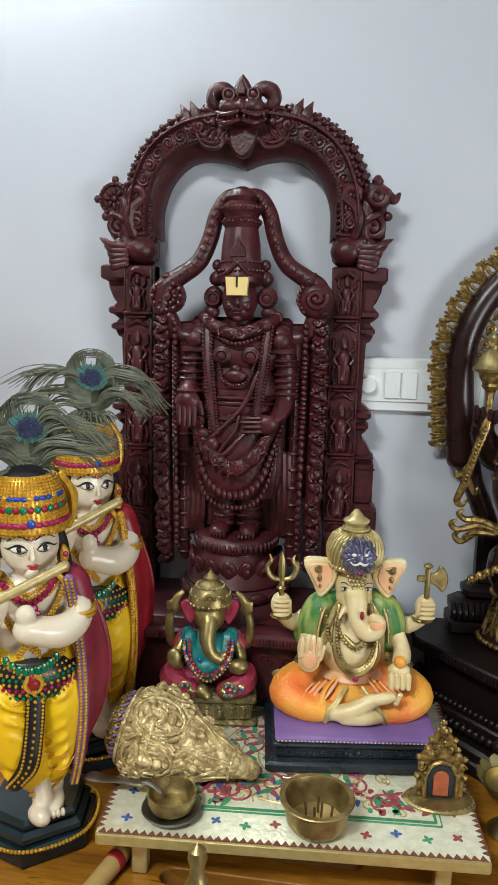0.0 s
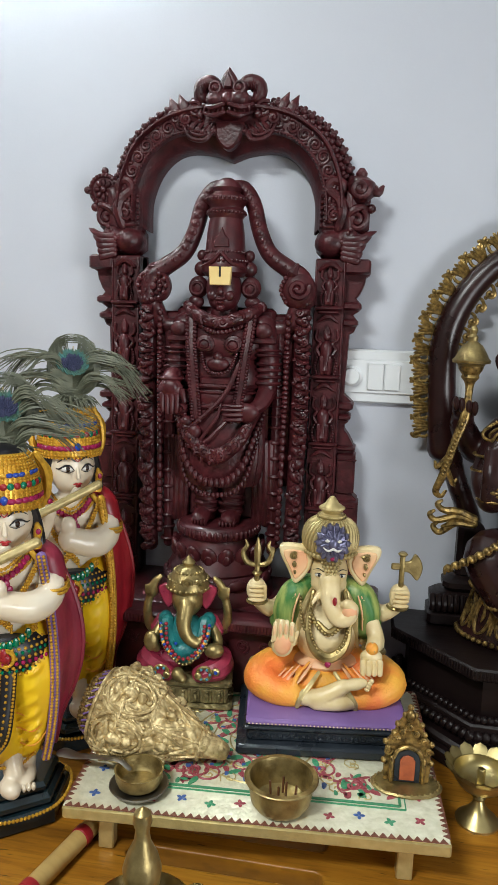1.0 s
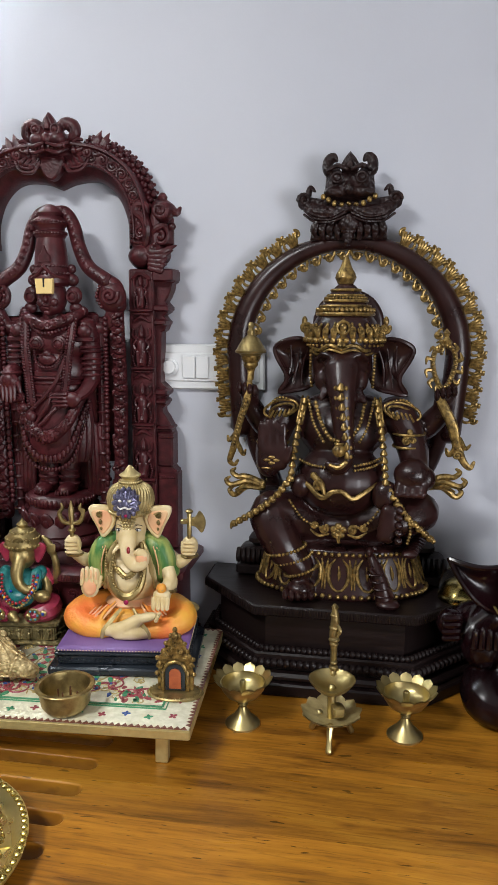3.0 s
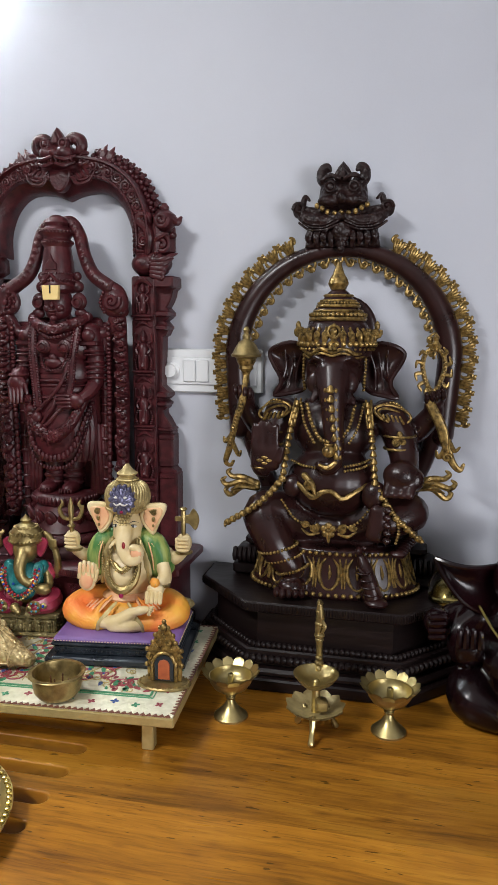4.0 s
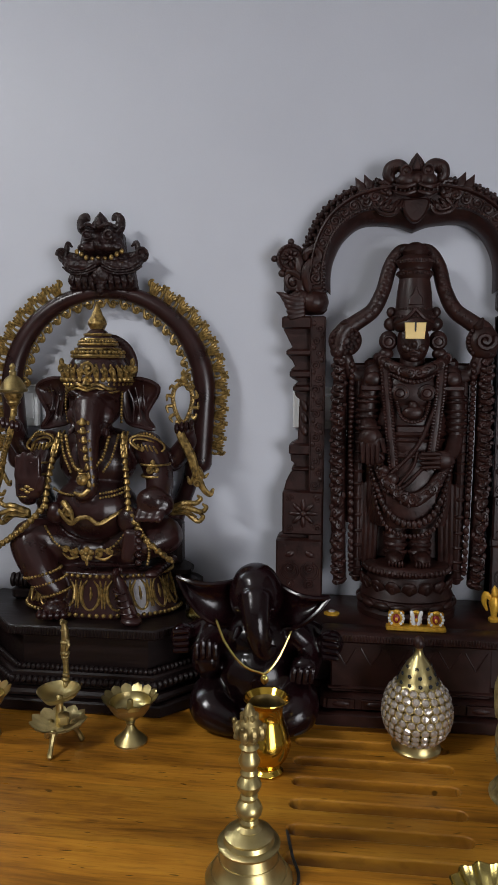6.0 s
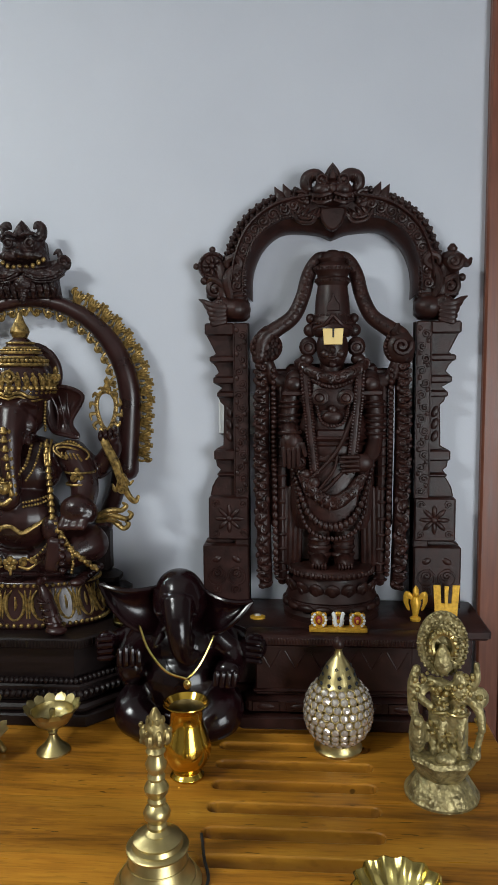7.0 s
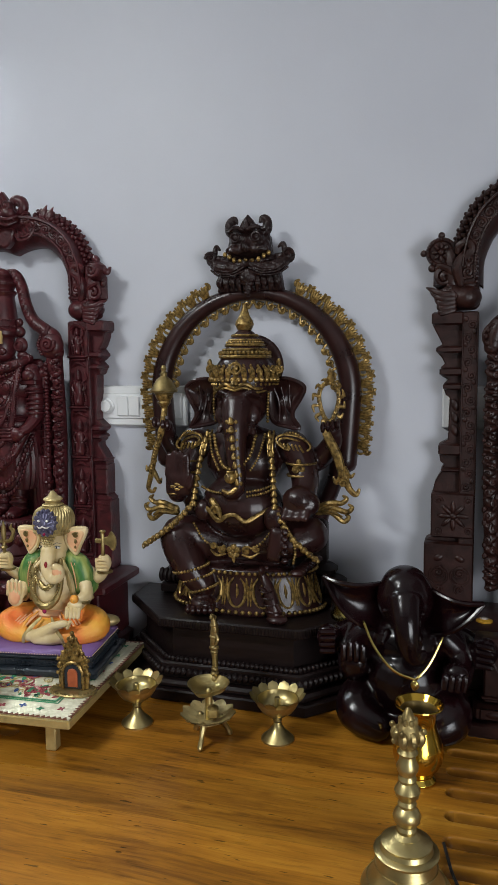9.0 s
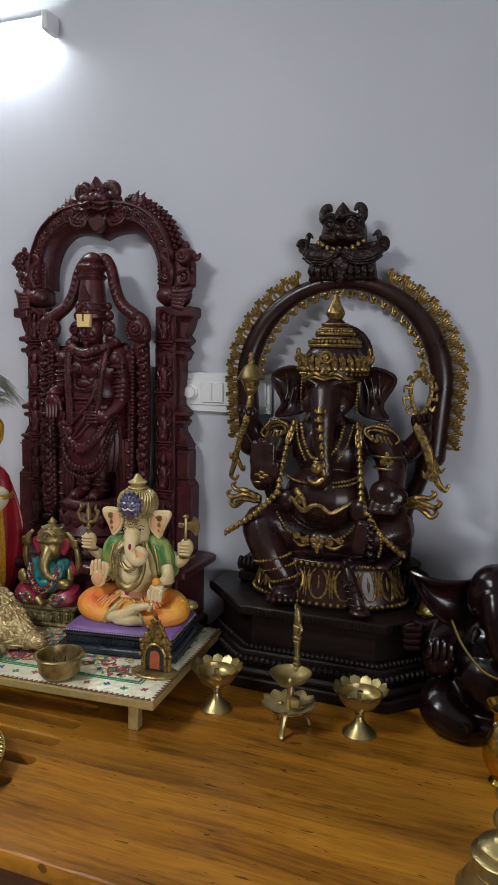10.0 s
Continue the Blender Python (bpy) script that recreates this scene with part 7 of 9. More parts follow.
    x = 94
    f.tube([(x, -14, 200), (x, -14, 246)], 3.6, seg=8)
    f.lathe([(4, 0), (6.5, 3), (4, 6)], (x, -14, 246), 12)
    f.slab([tuple(q) for q in spline([(x + 2, 238), (x + 10, 240), (x + 16, 250), (x + 24, 240), (x + 26, 226), (x + 20, 212), (x + 10, 222), (x + 2, 224)], 24)], -17, -11, "y", 1.5)
    f.box((x - 8, -14, 231), (12, 6, 9), 1.5)
    # small creature on the carpet
    f.use(PALEGOLD)
    f.ball((-92, -4, 54), (13, 20, 10))
    f.ball((-92, -26, 58), (8, 10, 8))
    for e in (-1, 1):
        f.ball((-92 + e * 7, -22, 65), (4, 2.4, 4), 7, 5)
    # the figure sits towards the back of its base, with a tall head
    for i in range(base, len(f.v)):
        v = f.v[i]
        w = np.clip((0.076 - np.abs(v[:, 0])) / 0.008, 0, 1)
        z = v[:, 2] + w * (np.interp(v[:, 2], FACE_OLD, FACE_NEW) - v[:, 2])
        slim = np.where((v[:, 2] > 0.236) & (np.abs(v[:, 0]) < 0.042), 0.92, 1.0)
        f.v[i] = np.c_[v[:, 0] * slim * 1.04, v[:, 1] + 0.032, z]
    return f


thing("painted_elephant_deity_statue", painted_statue(), pose(0.240, 0.803, TOP + SZ + 0.001, 0, 0, 8.0) @ Matrix.Diagonal((1.0, 1.0, 0.97, 1)), "cream painted seated elephant-headed statue in orange cloth on purple base", "statue")


# ---- small brass and stone-chip statue
def chip_statue():
    """Small brass seated elephant-headed statue inlaid with turquoise and red chips: one plain mesh, millimetres."""
    f = Form(MM).use(BRASSCAST)
    for w, d, z0, z1 in ((138, 92, 0, 8), (126, 82, 7, 34), (136, 90, 33, 44)):
        f.box((0, 0, (z0 + z1) / 2), (w, d, z1 - z0), 3)
    for k in range(7):                                    # cast panels on the pedestal
        x = -51 + 17 * k
        f.box((x, -41.5, 20), (13, 3, 20), 1)
        f.ball((x, -44, 18), (3.4, 3, 7), 7, 6)
        f.ball((x, -44, 27), 2.8, 6, 5)
    for k in range(5):
        f.swirl((63.5, -32 + 16 * k, 20), 6, 1.6, 1.3, k, 1, "x", seg=5, n=8)
    b = Form(MM).use(BRASSOLD)
    b.ball((0, -6, 150), (23, 24, 26), 16, 12)
    b.tube([(0, -22, 146), (-2, -34, 124), (4, -38, 106), (18, -36, 96), (26, -34, 104)], [13, 11, 9, 8, 6], n=20, seg=10)
    for s in (-1, 1):
        b.tube([(s * 32, 4, 118), (s * 52, 4, 100), (s * 58, -6, 128), (s * 54, -8, 154)], [9, 8, 7, 6], n=16, seg=8)
        b.ball((s * 50, -8, 160), (8, 8, 9))
        b.tube([(s * 34, -2, 114), (s * 46, -20, 92), (s * 40, -32, 84)], [9, 8, 7], n=10, seg=8)
    b.ball((-47, -38, 98), (11, 7, 16))
    b.ball((42, -40, 88), (15, 11, 11))
    for s in (-1, 1):                                     # raised hands with their emblems
        b.tube([(s * 52, -10, 160), (s * 46, -12, 176), (s * 38, -12, 184)], [7, 6, 4], n=8, seg=8)
        for k in range(3):
            b.tube([(s * (50 + 4 * k), -14, 158), (s * (49 + 5 * k), -16, 172)], [3, 2], n=3, seg=6)
    b.tube([(-8, -48, 56), (0, -54, 50)], [10, 7], seg=8)
    b.ball((0, -2, 80), (36, 26, 34))
    b.melt(0.0026, 2)
    join(f, b)
    f.use(BRASSOLD)
    f.lathe([(27, 162), (31, 168), (30, 178), (22, 190), (12, 197), (8, 199), (10, 203), (5, 208), (0, 214)], (0, -2, 0), 24)
    for k in range(24):
        a = k * 2 * math.pi / 24
        f.ball((30 * math.cos(a), -2 + 30 * math.sin(a), 168), 3, 6, 5)
        f.ball((28 * math.cos(a), -2 + 28 * math.sin(a), 180), 2.6, 6, 5)
        f.ball((20 * math.cos(a), -2 + 20 * math.sin(a), 191), 2.4, 6, 5)
    f.swirl((0, -30, 180), 8, 2.4, 1.4)
    for s in (-1, 1):
        f.swirl((s * 15, -26, 178), 6, 2, 1.4, 0, s)
    f.use(ROSECHIP)
    for s in (-1, 1):
        o = [(s * 20, 162), (s * 30, 172), (s * 42, 166), (s * 38, 152), (s * 28, 136), (s * 20, 144)]
        f.slab([tuple(p) for p in spline(o + [o[0]], 20)[:-1]], -10, -3, "y", 2)
        f.tube([(s * 20, -4, 58), (s * 46, -14, 64), (s * 48, -34, 60), (s * 22, -44, 54)], [20, 21, 18, 12], n=16, seg=9)
        f.tube([(s * 34, 0, 116), (s * 44, -6, 102)], [11, 10], seg=8, n=3)
    f.use(TURQ)
    f.ball((0, -12, 98), (34, 27, 30), 10, 7)
    for s in (-1, 1):
        f.ball((s * 31, -8, 118), (11, 13, 13), 8, 6)
        f.tube([(s * 27, -18, 122), (s * 24, -28, 100), (s * 13, -34, 80)], [10, 11, 8], seg=7)
    f.ball((0, -32, 80), (24, 12, 16), 9, 6)
    f.use(RED)
    f.beads([(-26, -38, 124), (-22, -46, 98), (0, -50, 78), (24, -46, 96), (28, -38, 122)], 2.8, 6.5)
    f.use(BRASS)
    f.beads([(-33, -36, 120), (-28, -44, 94), (0, -50, 70), (28, -44, 92), (34, -36, 118)], 2.4, 5)
    for s in (-1, 1):
        f.ball((s * 46, -52, 62), (6, 3, 6), 8, 6)
        f.ball((s * 22, -58, 58), (5, 3, 6), 8, 6)
    for k in range(16):                                   # strings of mixed chips down the chest
        u = k / 15
        for s in (-1, 1):
            f.use((BLUEGEM, RED, TURQPALE, ORANGE)[k % 4])
            f.ball((s * (34 - 26 * u * u), -34 - 14 * math.sin(u * 2.2), 122 - 46 * u), 2.6, 6, 5)
    for s in (-1, 1):
        f.use(BRASS)
        f.ring((s * 30, -54, 60), 9, 3, 14, 6, "y")
        f.use(TURQPALE)
        for k in range(6):
            f.ball((s * 30 + 8 * math.cos(k * 1.05), -57, 60 + 8 * math.sin(k * 1.05)), 2.2, 6, 5)
    f.use(BLUEGEM)
    for s in (-1, 1):
        f.ball((s * 46, -54, 62), 3, 6, 5)
        f.ball((s * 12, -40, 96), 2.6, 6, 5)
    return f


thing("brass_elephant_deity_statue", chip_statue(), pose(0.037, 0.838, TOP + SZ + 0.001, 0, 0, 8), "small brass elephant-headed statue inlaid with turquoise and red chips", "statue")


# ---- gilded mace lying on its side
def mace(ob):
    f = Form(MM).use(MACEGOLD)
    f.lathe([(0, -70), (16, -68), (28, -62), (38, -56), (38, -50), (50, -42), (57, -26), (60, -6), (57, 16), (49, 36), (50, 40), (46, 46), (38, 64), (28, 86), (20, 104), (22, 108), (18, 114), (14, 132), (11, 142), (7, 146), (0, 147)], (0, 0, 0), 32)
    for z, r in ((-42, 51), (-2, 61), (38, 50), (108, 22)):
        f.ring((0, 0, z), r, 2.4, 36, 6)
    zs, rs = [-50, -42, -26, -6, 16, 36, 46, 64, 86, 104, 118], [40, 50, 57, 60, 57, 50, 46, 38, 28, 21, 17]

    def on_head(a, z, lift=0.0):
        r = float(np.interp(z, zs, rs)) + lift
        return (r * math.cos(a), r * math.sin(a), z)

    for k in range(6):
        a0 = k * math.pi / 3
        loop = [on_head(a0 + 0.42 * math.sin(t), 2 - 33 * math.cos(t), 1.0) for t in np.linspace(0, 2 * math.pi, 22)]
        f.tube(loop, 2.6, n=44, seg=7)                     # oval frame with a small cast figure in it
        f.beads([on_head(a0 + 0.52 * math.sin(t), 2 - 39 * math.cos(t), 0.6) for t in np.linspace(0, 2 * math.pi, 22)], 1.5, 3.4, seg=5, rings=4)
        f.ball(on_head(a0, 18, 1), (8, 8, 7), 9, 7)
        f.ball(on_head(a0, 27, 0), (5, 5, 6), 8, 6)
        f.ball(on_head(a0, 0, 0), (9, 9, 13), 10, 7)
        f.ball(on_head(a0, -17, 0), (12, 12, 7), 10, 7)
        for s in (-1, 1):
            f.tube([on_head(a0 + s * 0.10, 8, 2), on_head(a0 + s * 0.24, 2, 3), on_head(a0 + s * 0.26, 16, 3)], [3.4, 3, 2.2], n=10, seg=7)
            f.tube([on_head(a0 + s * 0.08, -12, 3), on_head(a0 + s * 0.30, -16, 3), on_head(a0 + s * 0.10, -22, 4)], [4.4, 4, 3], n=10, seg=7)
        a1 = a0 + math.pi / 6
        for z, d in ((-30, 1), (34, -1)):                  # curled leaves between the frames
            for s in (-1, 1):
                f.tube([on_head(a1, z + d * 18, 0.5), on_head(a1 + s * 0.10, z + d * 6, 2), on_head(a1 + s * 0.20, z, 2.5), on_head(a1 + s * 0.16, z - d * 6, 2)], [1.2, 3.0, 2.6, 1.6], n=12, seg=7)
            f.ball(on_head(a1, z - d * 2, 1), (4, 4, 6), 8, 6)
        for s in (-1, 1):                                  # pointed leaf arches along the neck
            f.tube([on_head(a0 + s * 0.50, 44, 0.6), on_head(a0 + s * 0.44, 62, 1.2), on_head(a0 + s * 0.24, 78, 1.2), on_head(a0, 92, 1.2)], [2.4, 2.6, 2.4, 1.4], n=14, seg=7)
        f.ball(on_head(a0, 60, 0), (7, 7, 9), 9, 7)
        f.ball(on_head(a0, 73, 0), (4, 4, 5), 8, 6)
        for s in (-1, 1):
            f.ball(on_head(a0 + s * 0.22, 56, 0), (3.4, 3.4, 6), 7, 6)
        f.tube([on_head(a1, 70, 0.6), on_head(a1, 96, 1.2), on_head(a1, 116, 0.6)], [1.4, 2.2, 1.2], n=10, seg=6)
    part("head", f, ob)
    f = Form(MM).use(GOLD)
    for z, r in ((-50, 42), (-56, 40), (-62, 34)):
        for k in range(34):
            a = k * 2 * math.pi / 34
            f.ball((r * math.cos(a), r * math.sin(a), z), 3, 6, 4)
    part("beaded_collar", f, ob, "gold beaded collar")
    f = Form(MM).use(PURPLE)
    for k in range(26):
        a = k * 2 * math.pi / 26
        f.tube([(45 * math.cos(a), 45 * math.sin(a), -46), (43 * math.cos(a + 0.12), 43 * math.sin(a + 0.12), -53)], 1.6, seg=5)
    part("purple_braid", f, ob, "purple braided thread")


mace_axis = unit((0.205, -0.012, -0.048))
mace_ob = thing("gilded_mace", None, Matrix.Translation((0.003, 0.688, 0.913)) @ Vector(mace_axis).to_track_quat("Z", "Y").to_matrix().to_4x4() @ Matrix.Scale(0.91, 4), "pale gold embossed mace lying on its side on the stool", "mace")
mace(mace_ob)


# ---- bowls and small shrine
def bowl_profile(r, h, t):
    return [(r * 0.58, 0), (r * 0.80, h * 0.06), (r * 0.95, h * 0.26), (r * 1.0, h * 0.55), (r * 1.02, h * 0.88), (r * 1.16, h * 0.93), (r * 1.18, h * 0.97), (r * 1.15, h), (r * 1.0, h), (r * 0.97, h * 0.9), (r * 0.94, h * 0.5), (r * 0.84, h * 0.22), (r * 0.6, h * 0.12), (0, h * 0.1)]


bowl = thing("brass_bowl", None, pose(0.206, 0.618, TOP + SZ + 0.001), "brass bowl with burnt incense stubs, on the stool", "bowl")
f = Form().use(BRASSOLD)
f.lathe(bowl_profile(0.0360, 0.038, 0.002), (0, 0, 0), 40)
part("bowl_body", f, bowl)
for x, y in ((-0.012, 0.004), (-0.002, -0.004), (0.005, 0.006), (0.016, 0.002), (0.001, 0.014)):
    f = Form().use(TEAKDARK)
    f.tube([(x, y, 0.008), (x * 1.1, y * 1.1, 0.026)], 0.0014, seg=6)
    part("incense_stub", f, bowl, "burnt dark incense stub")

cup = thing("steel_cup", None, pose(0.040, 0.612, TOP + SZ + 0.001) @ Matrix.Scale(0.74, 4), "dull steel and brass cup on a small saucer", "cup")
f = Form().use(STEEL)
f.lathe([(0.030, 0.0), (0.042, 0.004), (0.047, 0.010), (0.045, 0.011), (0.030, 0.006), (0, 0.006)], (0, 0, 0), 32)
part("saucer", f, cup)
f = Form().use(BRASSOLD)
f.lathe([(0.020, 0.0065), (0.033, 0.012), (0.037, 0.022), (0.037, 0.034), (0.039, 0.036), (0.036, 0.036), (0.034, 0.022), (0.028, 0.013), (0, 0.011)], (0, 0, 0), 32)
part("cup_body", f, cup)
spoon = thing("ladle_spoon", None, pose(0.040, 0.612, TOP + SZ + 0.001, 0, 0, 164), "pale steel spoon leaning on the cup's rim", "spoon")
f = Form(MM).use(STEEL)
f.tube([(14, 0, 22), (29, 0, 28), (60, 0, 22), (90, 0, 14), (112, 0, 12)], [4, 4.5, 5, 7, 10], n=20, seg=8, flat=0.3, up=(0, 0, 1))
part("spoon_handle", f, spoon)

house = thing("tiny_brass_shrine", None, pose(0.349, 0.688, TOP + SZ + 0.001, 0, 0, 4), "tiny filigree brass shrine with a red picture panel", "shrine")
f = Form(MM).use(BRASSOLD)
f.lathe([(42, 0), (43, 2), (40, 4), (0, 4)], (0, 0, 0), 36, sy=0.62)
for k in range(30):
    a = k * 2 * math.pi / 30
    f.ball((39 * math.cos(a), 24 * math.sin(a), 4.5), 1.8, 6, 4)
part("foot_plate", f, house)
f = Form(MM).use(GOLD)
out = [(-27, 4), (27, 4), (28, 30), (24, 46), (27, 54), (18, 66), (14, 78), (6, 90), (0, 100), (-6, 90), (-14, 78), (-18, 66), (-27, 54), (-24, 46), (-28, 30)]
f.slab(out, 2, 8, "y", 1.5)
for x, z in out[2:]:
    f.ball((x, 3, z), (4, 3.4, 4), 7, 5)
for k in range(5):
    f.swirl(((k - 2) * 8, 0, 60 + (2 - abs(k - 2)) * 8), 5, 1.6, 1.4, k, seg=5, n=8)
f.ball((0, 0, 90), (6, 4, 8), 8, 6)
for s in (-1, 1):
    f.tube([(s * 19, 0, 6), (s * 19, -1, 36)], 3, seg=8)
    f.swirl((s * 24, 0, 44), 5, 1.6, 1.3, 0, s)
f.tube([(-17, -1, 36), (-12, -1, 46), (0, -1, 51), (12, -1, 46), (17, -1, 36)], 2.6, seg=7)
part("filigree_back", f, house, "gilded filigree back")
f = Form(MM).use(BLACKPAINT)
f.slab([(-15, 5), (15, 5), (15, 36), (10, 43), (0, 47), (-10, 43), (-15, 36)], 0, 3, "y")
niche = part("niche", f, house, "dark niche")
f = Form(MM).use(RUST)
f.slab([(-9, 8), (9, 8), (9, 33), (6, 38), (0, 40), (-6, 38), (-9, 33)], -2, 0.5, "y", 0.6)
part("picture_panel", f, niche, "small orange-red picture panel")

# ---------------------------------------------------------------- brassware on the table
def lotus_lamp():
    ob = thing("brass_lotus_lamp", None, None, "brass oil lamp shaped as an open lotus on a foot", "oil lamp", "lotus lamps")
    f = Form(MM).use(BRASS)
    f.lathe([(27, 0), (27, 3), (23, 7), (14, 15), (8, 24), (6, 30), (8, 33), (6, 36), (14, 42), (26, 50), (33, 60), (35, 70), (33.5, 70), (31, 60), (24, 53), (0, 49)], (0, 0, 0), 36)
    part("stand_and_cup", f, ob)
    n = 14
    f = Form(MM).use(BRASS)
    rows = []
    for u in np.linspace(0, 1, 7):
        r = 34.4 + 12 * u
        w = r * math.tan(math.pi / n) * (1.0 if u < 0.35 else math.sqrt(max(0.003, 1 - ((u - 0.35) / 0.65) ** 2.2)))
        rows.append([(r, v * w, 66 + 14 * u - 0.8 * v * v * u) for v in np.linspace(-1, 1, 5)])
    f.sheet(rows)
    f.sheet([[(x * 0.97, y * 0.97, z + 0.5) for x, y, z in r] for r in rows])
    petal = f.mesh("petal")
    for k in range(n):
        part("petal", petal, ob, "", pose(0, 0, 0, 0, 0, k * 360 / n))
    f = Form(MM).use(BRASS)
    f.lathe([(5, 48), (5, 70), (4, 72), (2, 72), (2, 68), (0, 68)], (0, 0, 0), 14)
    part("wick_post", f, ob)
    return ob


lamp = lotus_lamp()
lamp.matrix_world = pose(0.443, 0.736, TOP, 0, 0, 8)
copy_thing(lamp, pose(0.690, 0.748, TOP, 0, 0, -14))

# hand lamp: a three-footed lotus tray with a spoon-shaped bowl and upright handle
hand_lamp = thing("brass_spoon_lamp", None, pose(0.580, 0.722, TOP), "brass three-footed lamp with spoon bowl and upright handle", "oil lamp")
f = Form(MM).use(PALEGOLD)
f.lathe([(0, 30), (16, 31), (27, 35), (26, 37), (15, 34), (0, 34)], (0, -4, 0), 26)
part("lotus_tray", f, hand_lamp)
for k in range(11):
    a = k * 2 * math.pi / 11 + 0.2
    f = Form(MM).use(PALEGOLD)
    rows = []
    for u in np.linspace(0, 1, 6):
        r = 20 + 26 * u
        w = r * math.tan(math.pi / 11) * (1.12 if u < 0.45 else 1.12 * math.sqrt(max(0.004, 1 - ((u - 0.45) / 0.55) ** 2)))
        rows.append([(r * math.cos(a) - v * w * math.sin(a), r * math.sin(a) + v * w * math.cos(a) - 4, 34 + 12 * u ** 1.5 + 1.5 * v * v) for v in np.linspace(-1, 1, 5)])
    f.sheet(rows)
    f.sheet([[(x, y, z + 2) for x, y, z in q] for q in rows])
    part("tray_petal", f, hand_lamp)
for x, y in ((0, -44), (-30, 18), (30, 18)):
    f = Form(MM).use(BRASS)
    f.tube([(x * 0.6, y * 0.55 - 2, 34), (x * 0.82, y * 0.8, 18), (x, y, 4)], [6, 4, 5], seg=8)
    part("foot", f, hand_lamp)
f = Form(MM).use(BRASS)
rows = []
for r, z in ((0, 80), (14, 81), (26, 86), (33, 95), (35, 95), (27, 84), (14, 78), (0, 77)):
    rows.append([(r * math.cos(a), r * math.sin(a) * (1.0 if math.sin(a) > 0 else 1.0 + 0.28 * abs(math.sin(a)) ** 6), z) for a in np.linspace(0, 2 * math.pi, 29)])
f.sheet(rows)
f.tube([(0, 0, 34), (0, 2, 80)], [7, 6], seg=10)
part("spoon_bowl", f, hand_lamp)
f = Form(MM).use(BRASSOLD)
f.tube([(0, 29, 88), (0, 34, 96), (0, 33, 122), (-1, 32, 150), (1, 31, 172), (0, 30, 188), (-1, 28, 197)], [5, 5.5, 5, 6.5, 7, 5, 3], n=30, seg=10)
f.tube([(4, 28, 168), (9, 24, 160), (5, 24, 150)], [3, 3, 2], n=8, seg=7)
for z, r in ((98, 7.5), (106, 6), (136, 7), (143, 8.5), (162, 8), (182, 7), (195, 5.5)):
    f.ball((0, 31, z), (r, r, r * 0.62), 10, 7)
f.tube([(0, 28, 197), (0, 20, 202), (0, 15, 198)], [4, 3, 1.5], n=8, seg=7)
part("handle", f, hand_lamp)
f = Form(MM).use(BRASSOLD)
f.box((10, -8, 50), (18, 20, 18), 3, (0, 0, 20))
part("camphor_cup", f, hand_lamp)

# bell with a turned handle
bell = thing("brass_hand_bell", None, pose(0.920, 0.456, TOP), "brass hand bell with a tall turned handle", "bell")
f = Form(MM).use(BRASS)
f.lathe([(52, 0), (53, 3), (49, 8), (43, 15), (38, 24), (35, 33), (33, 40), (32, 43), (37, 45), (38, 48), (36, 50), (31, 51), (29, 56), (30, 59), (26, 62), (18, 65), (14, 68), (0, 68), (0, 44), (30, 34), (42, 8), (46, 0)], (0, 0, 0), 48)
for z, r in ((12, 46), (30, 36.4)):
    f.ring((0, 0, z), r, 1.0, 44, 6)
part("bell_cup", f, bell)
f = Form(MM).use(BRASS)
f.lathe([(15, 62), (16, 67), (11, 71), (12, 75), (10, 79), (15, 85), (16.5, 91), (14, 97), (9.5, 102), (11, 106), (9, 110), (13.5, 116), (15, 122), (12, 128), (9, 132), (11, 136), (9, 141), (12, 147), (13, 152), (10, 158), (9, 164), (12, 168), (9, 173), (10, 178)], (0, 0, 0), 28)
handle = part("handle", f, bell)
f = Form(MM).use(BRASSOLD)
f.lathe([(9, 174), (14, 180), (15, 186), (16, 192), (12, 200), (9, 206), (7, 212), (3, 220), (0, 222)], (0, 0, 0), 18)
for k in range(8):
    a = k * math.pi / 4 + 0.5
    r = 15 if k % 2 else 13
    f.ball((r * math.cos(a), r * math.sin(a), 188), (6, 6, 10), 8, 6)
    f.ball(((r + 4) * math.cos(a), (r + 4) * math.sin(a), 197 if k % 2 else 184), (3.5, 3.5, 4), 6, 5)
    f.ball((9 * math.cos(a), 9 * math.sin(a), 206), (3.2, 3.2, 4), 6, 5)
part("finial", f, handle, "worn cast finial")

# polished water pot
pot = thing("polished_brass_pot", None, pose(0.919, 0.69, TOP), "shiny golden water pot with a flared rim", "pot")
f = Form(MM).use(POTGOLD)
f.lathe(spline([(24, 0), (27, 3), (23, 8), (22, 12), (32, 26), (37, 42), (35, 58), (28, 78), (25, 94), (27, 106), (34, 115)], 50).tolist() + [(35.5, 116.5), (35, 118), (33, 117.5), (27, 109)], (0, 0, 0), 48, caps=False)
part("pot_body", f, pot)
# shade inside the pot is put in as a darker, rougher brass
f = Form(MM).use(POTDARK)
f.lathe([(27, 109), (24, 104), (23, 94), (26, 78), (32, 56), (30, 30), (0, 16)], (0, 0, 0), 40, caps=False)
part("pot_inside", f, pot, "inside wall, darkened in place of shade")

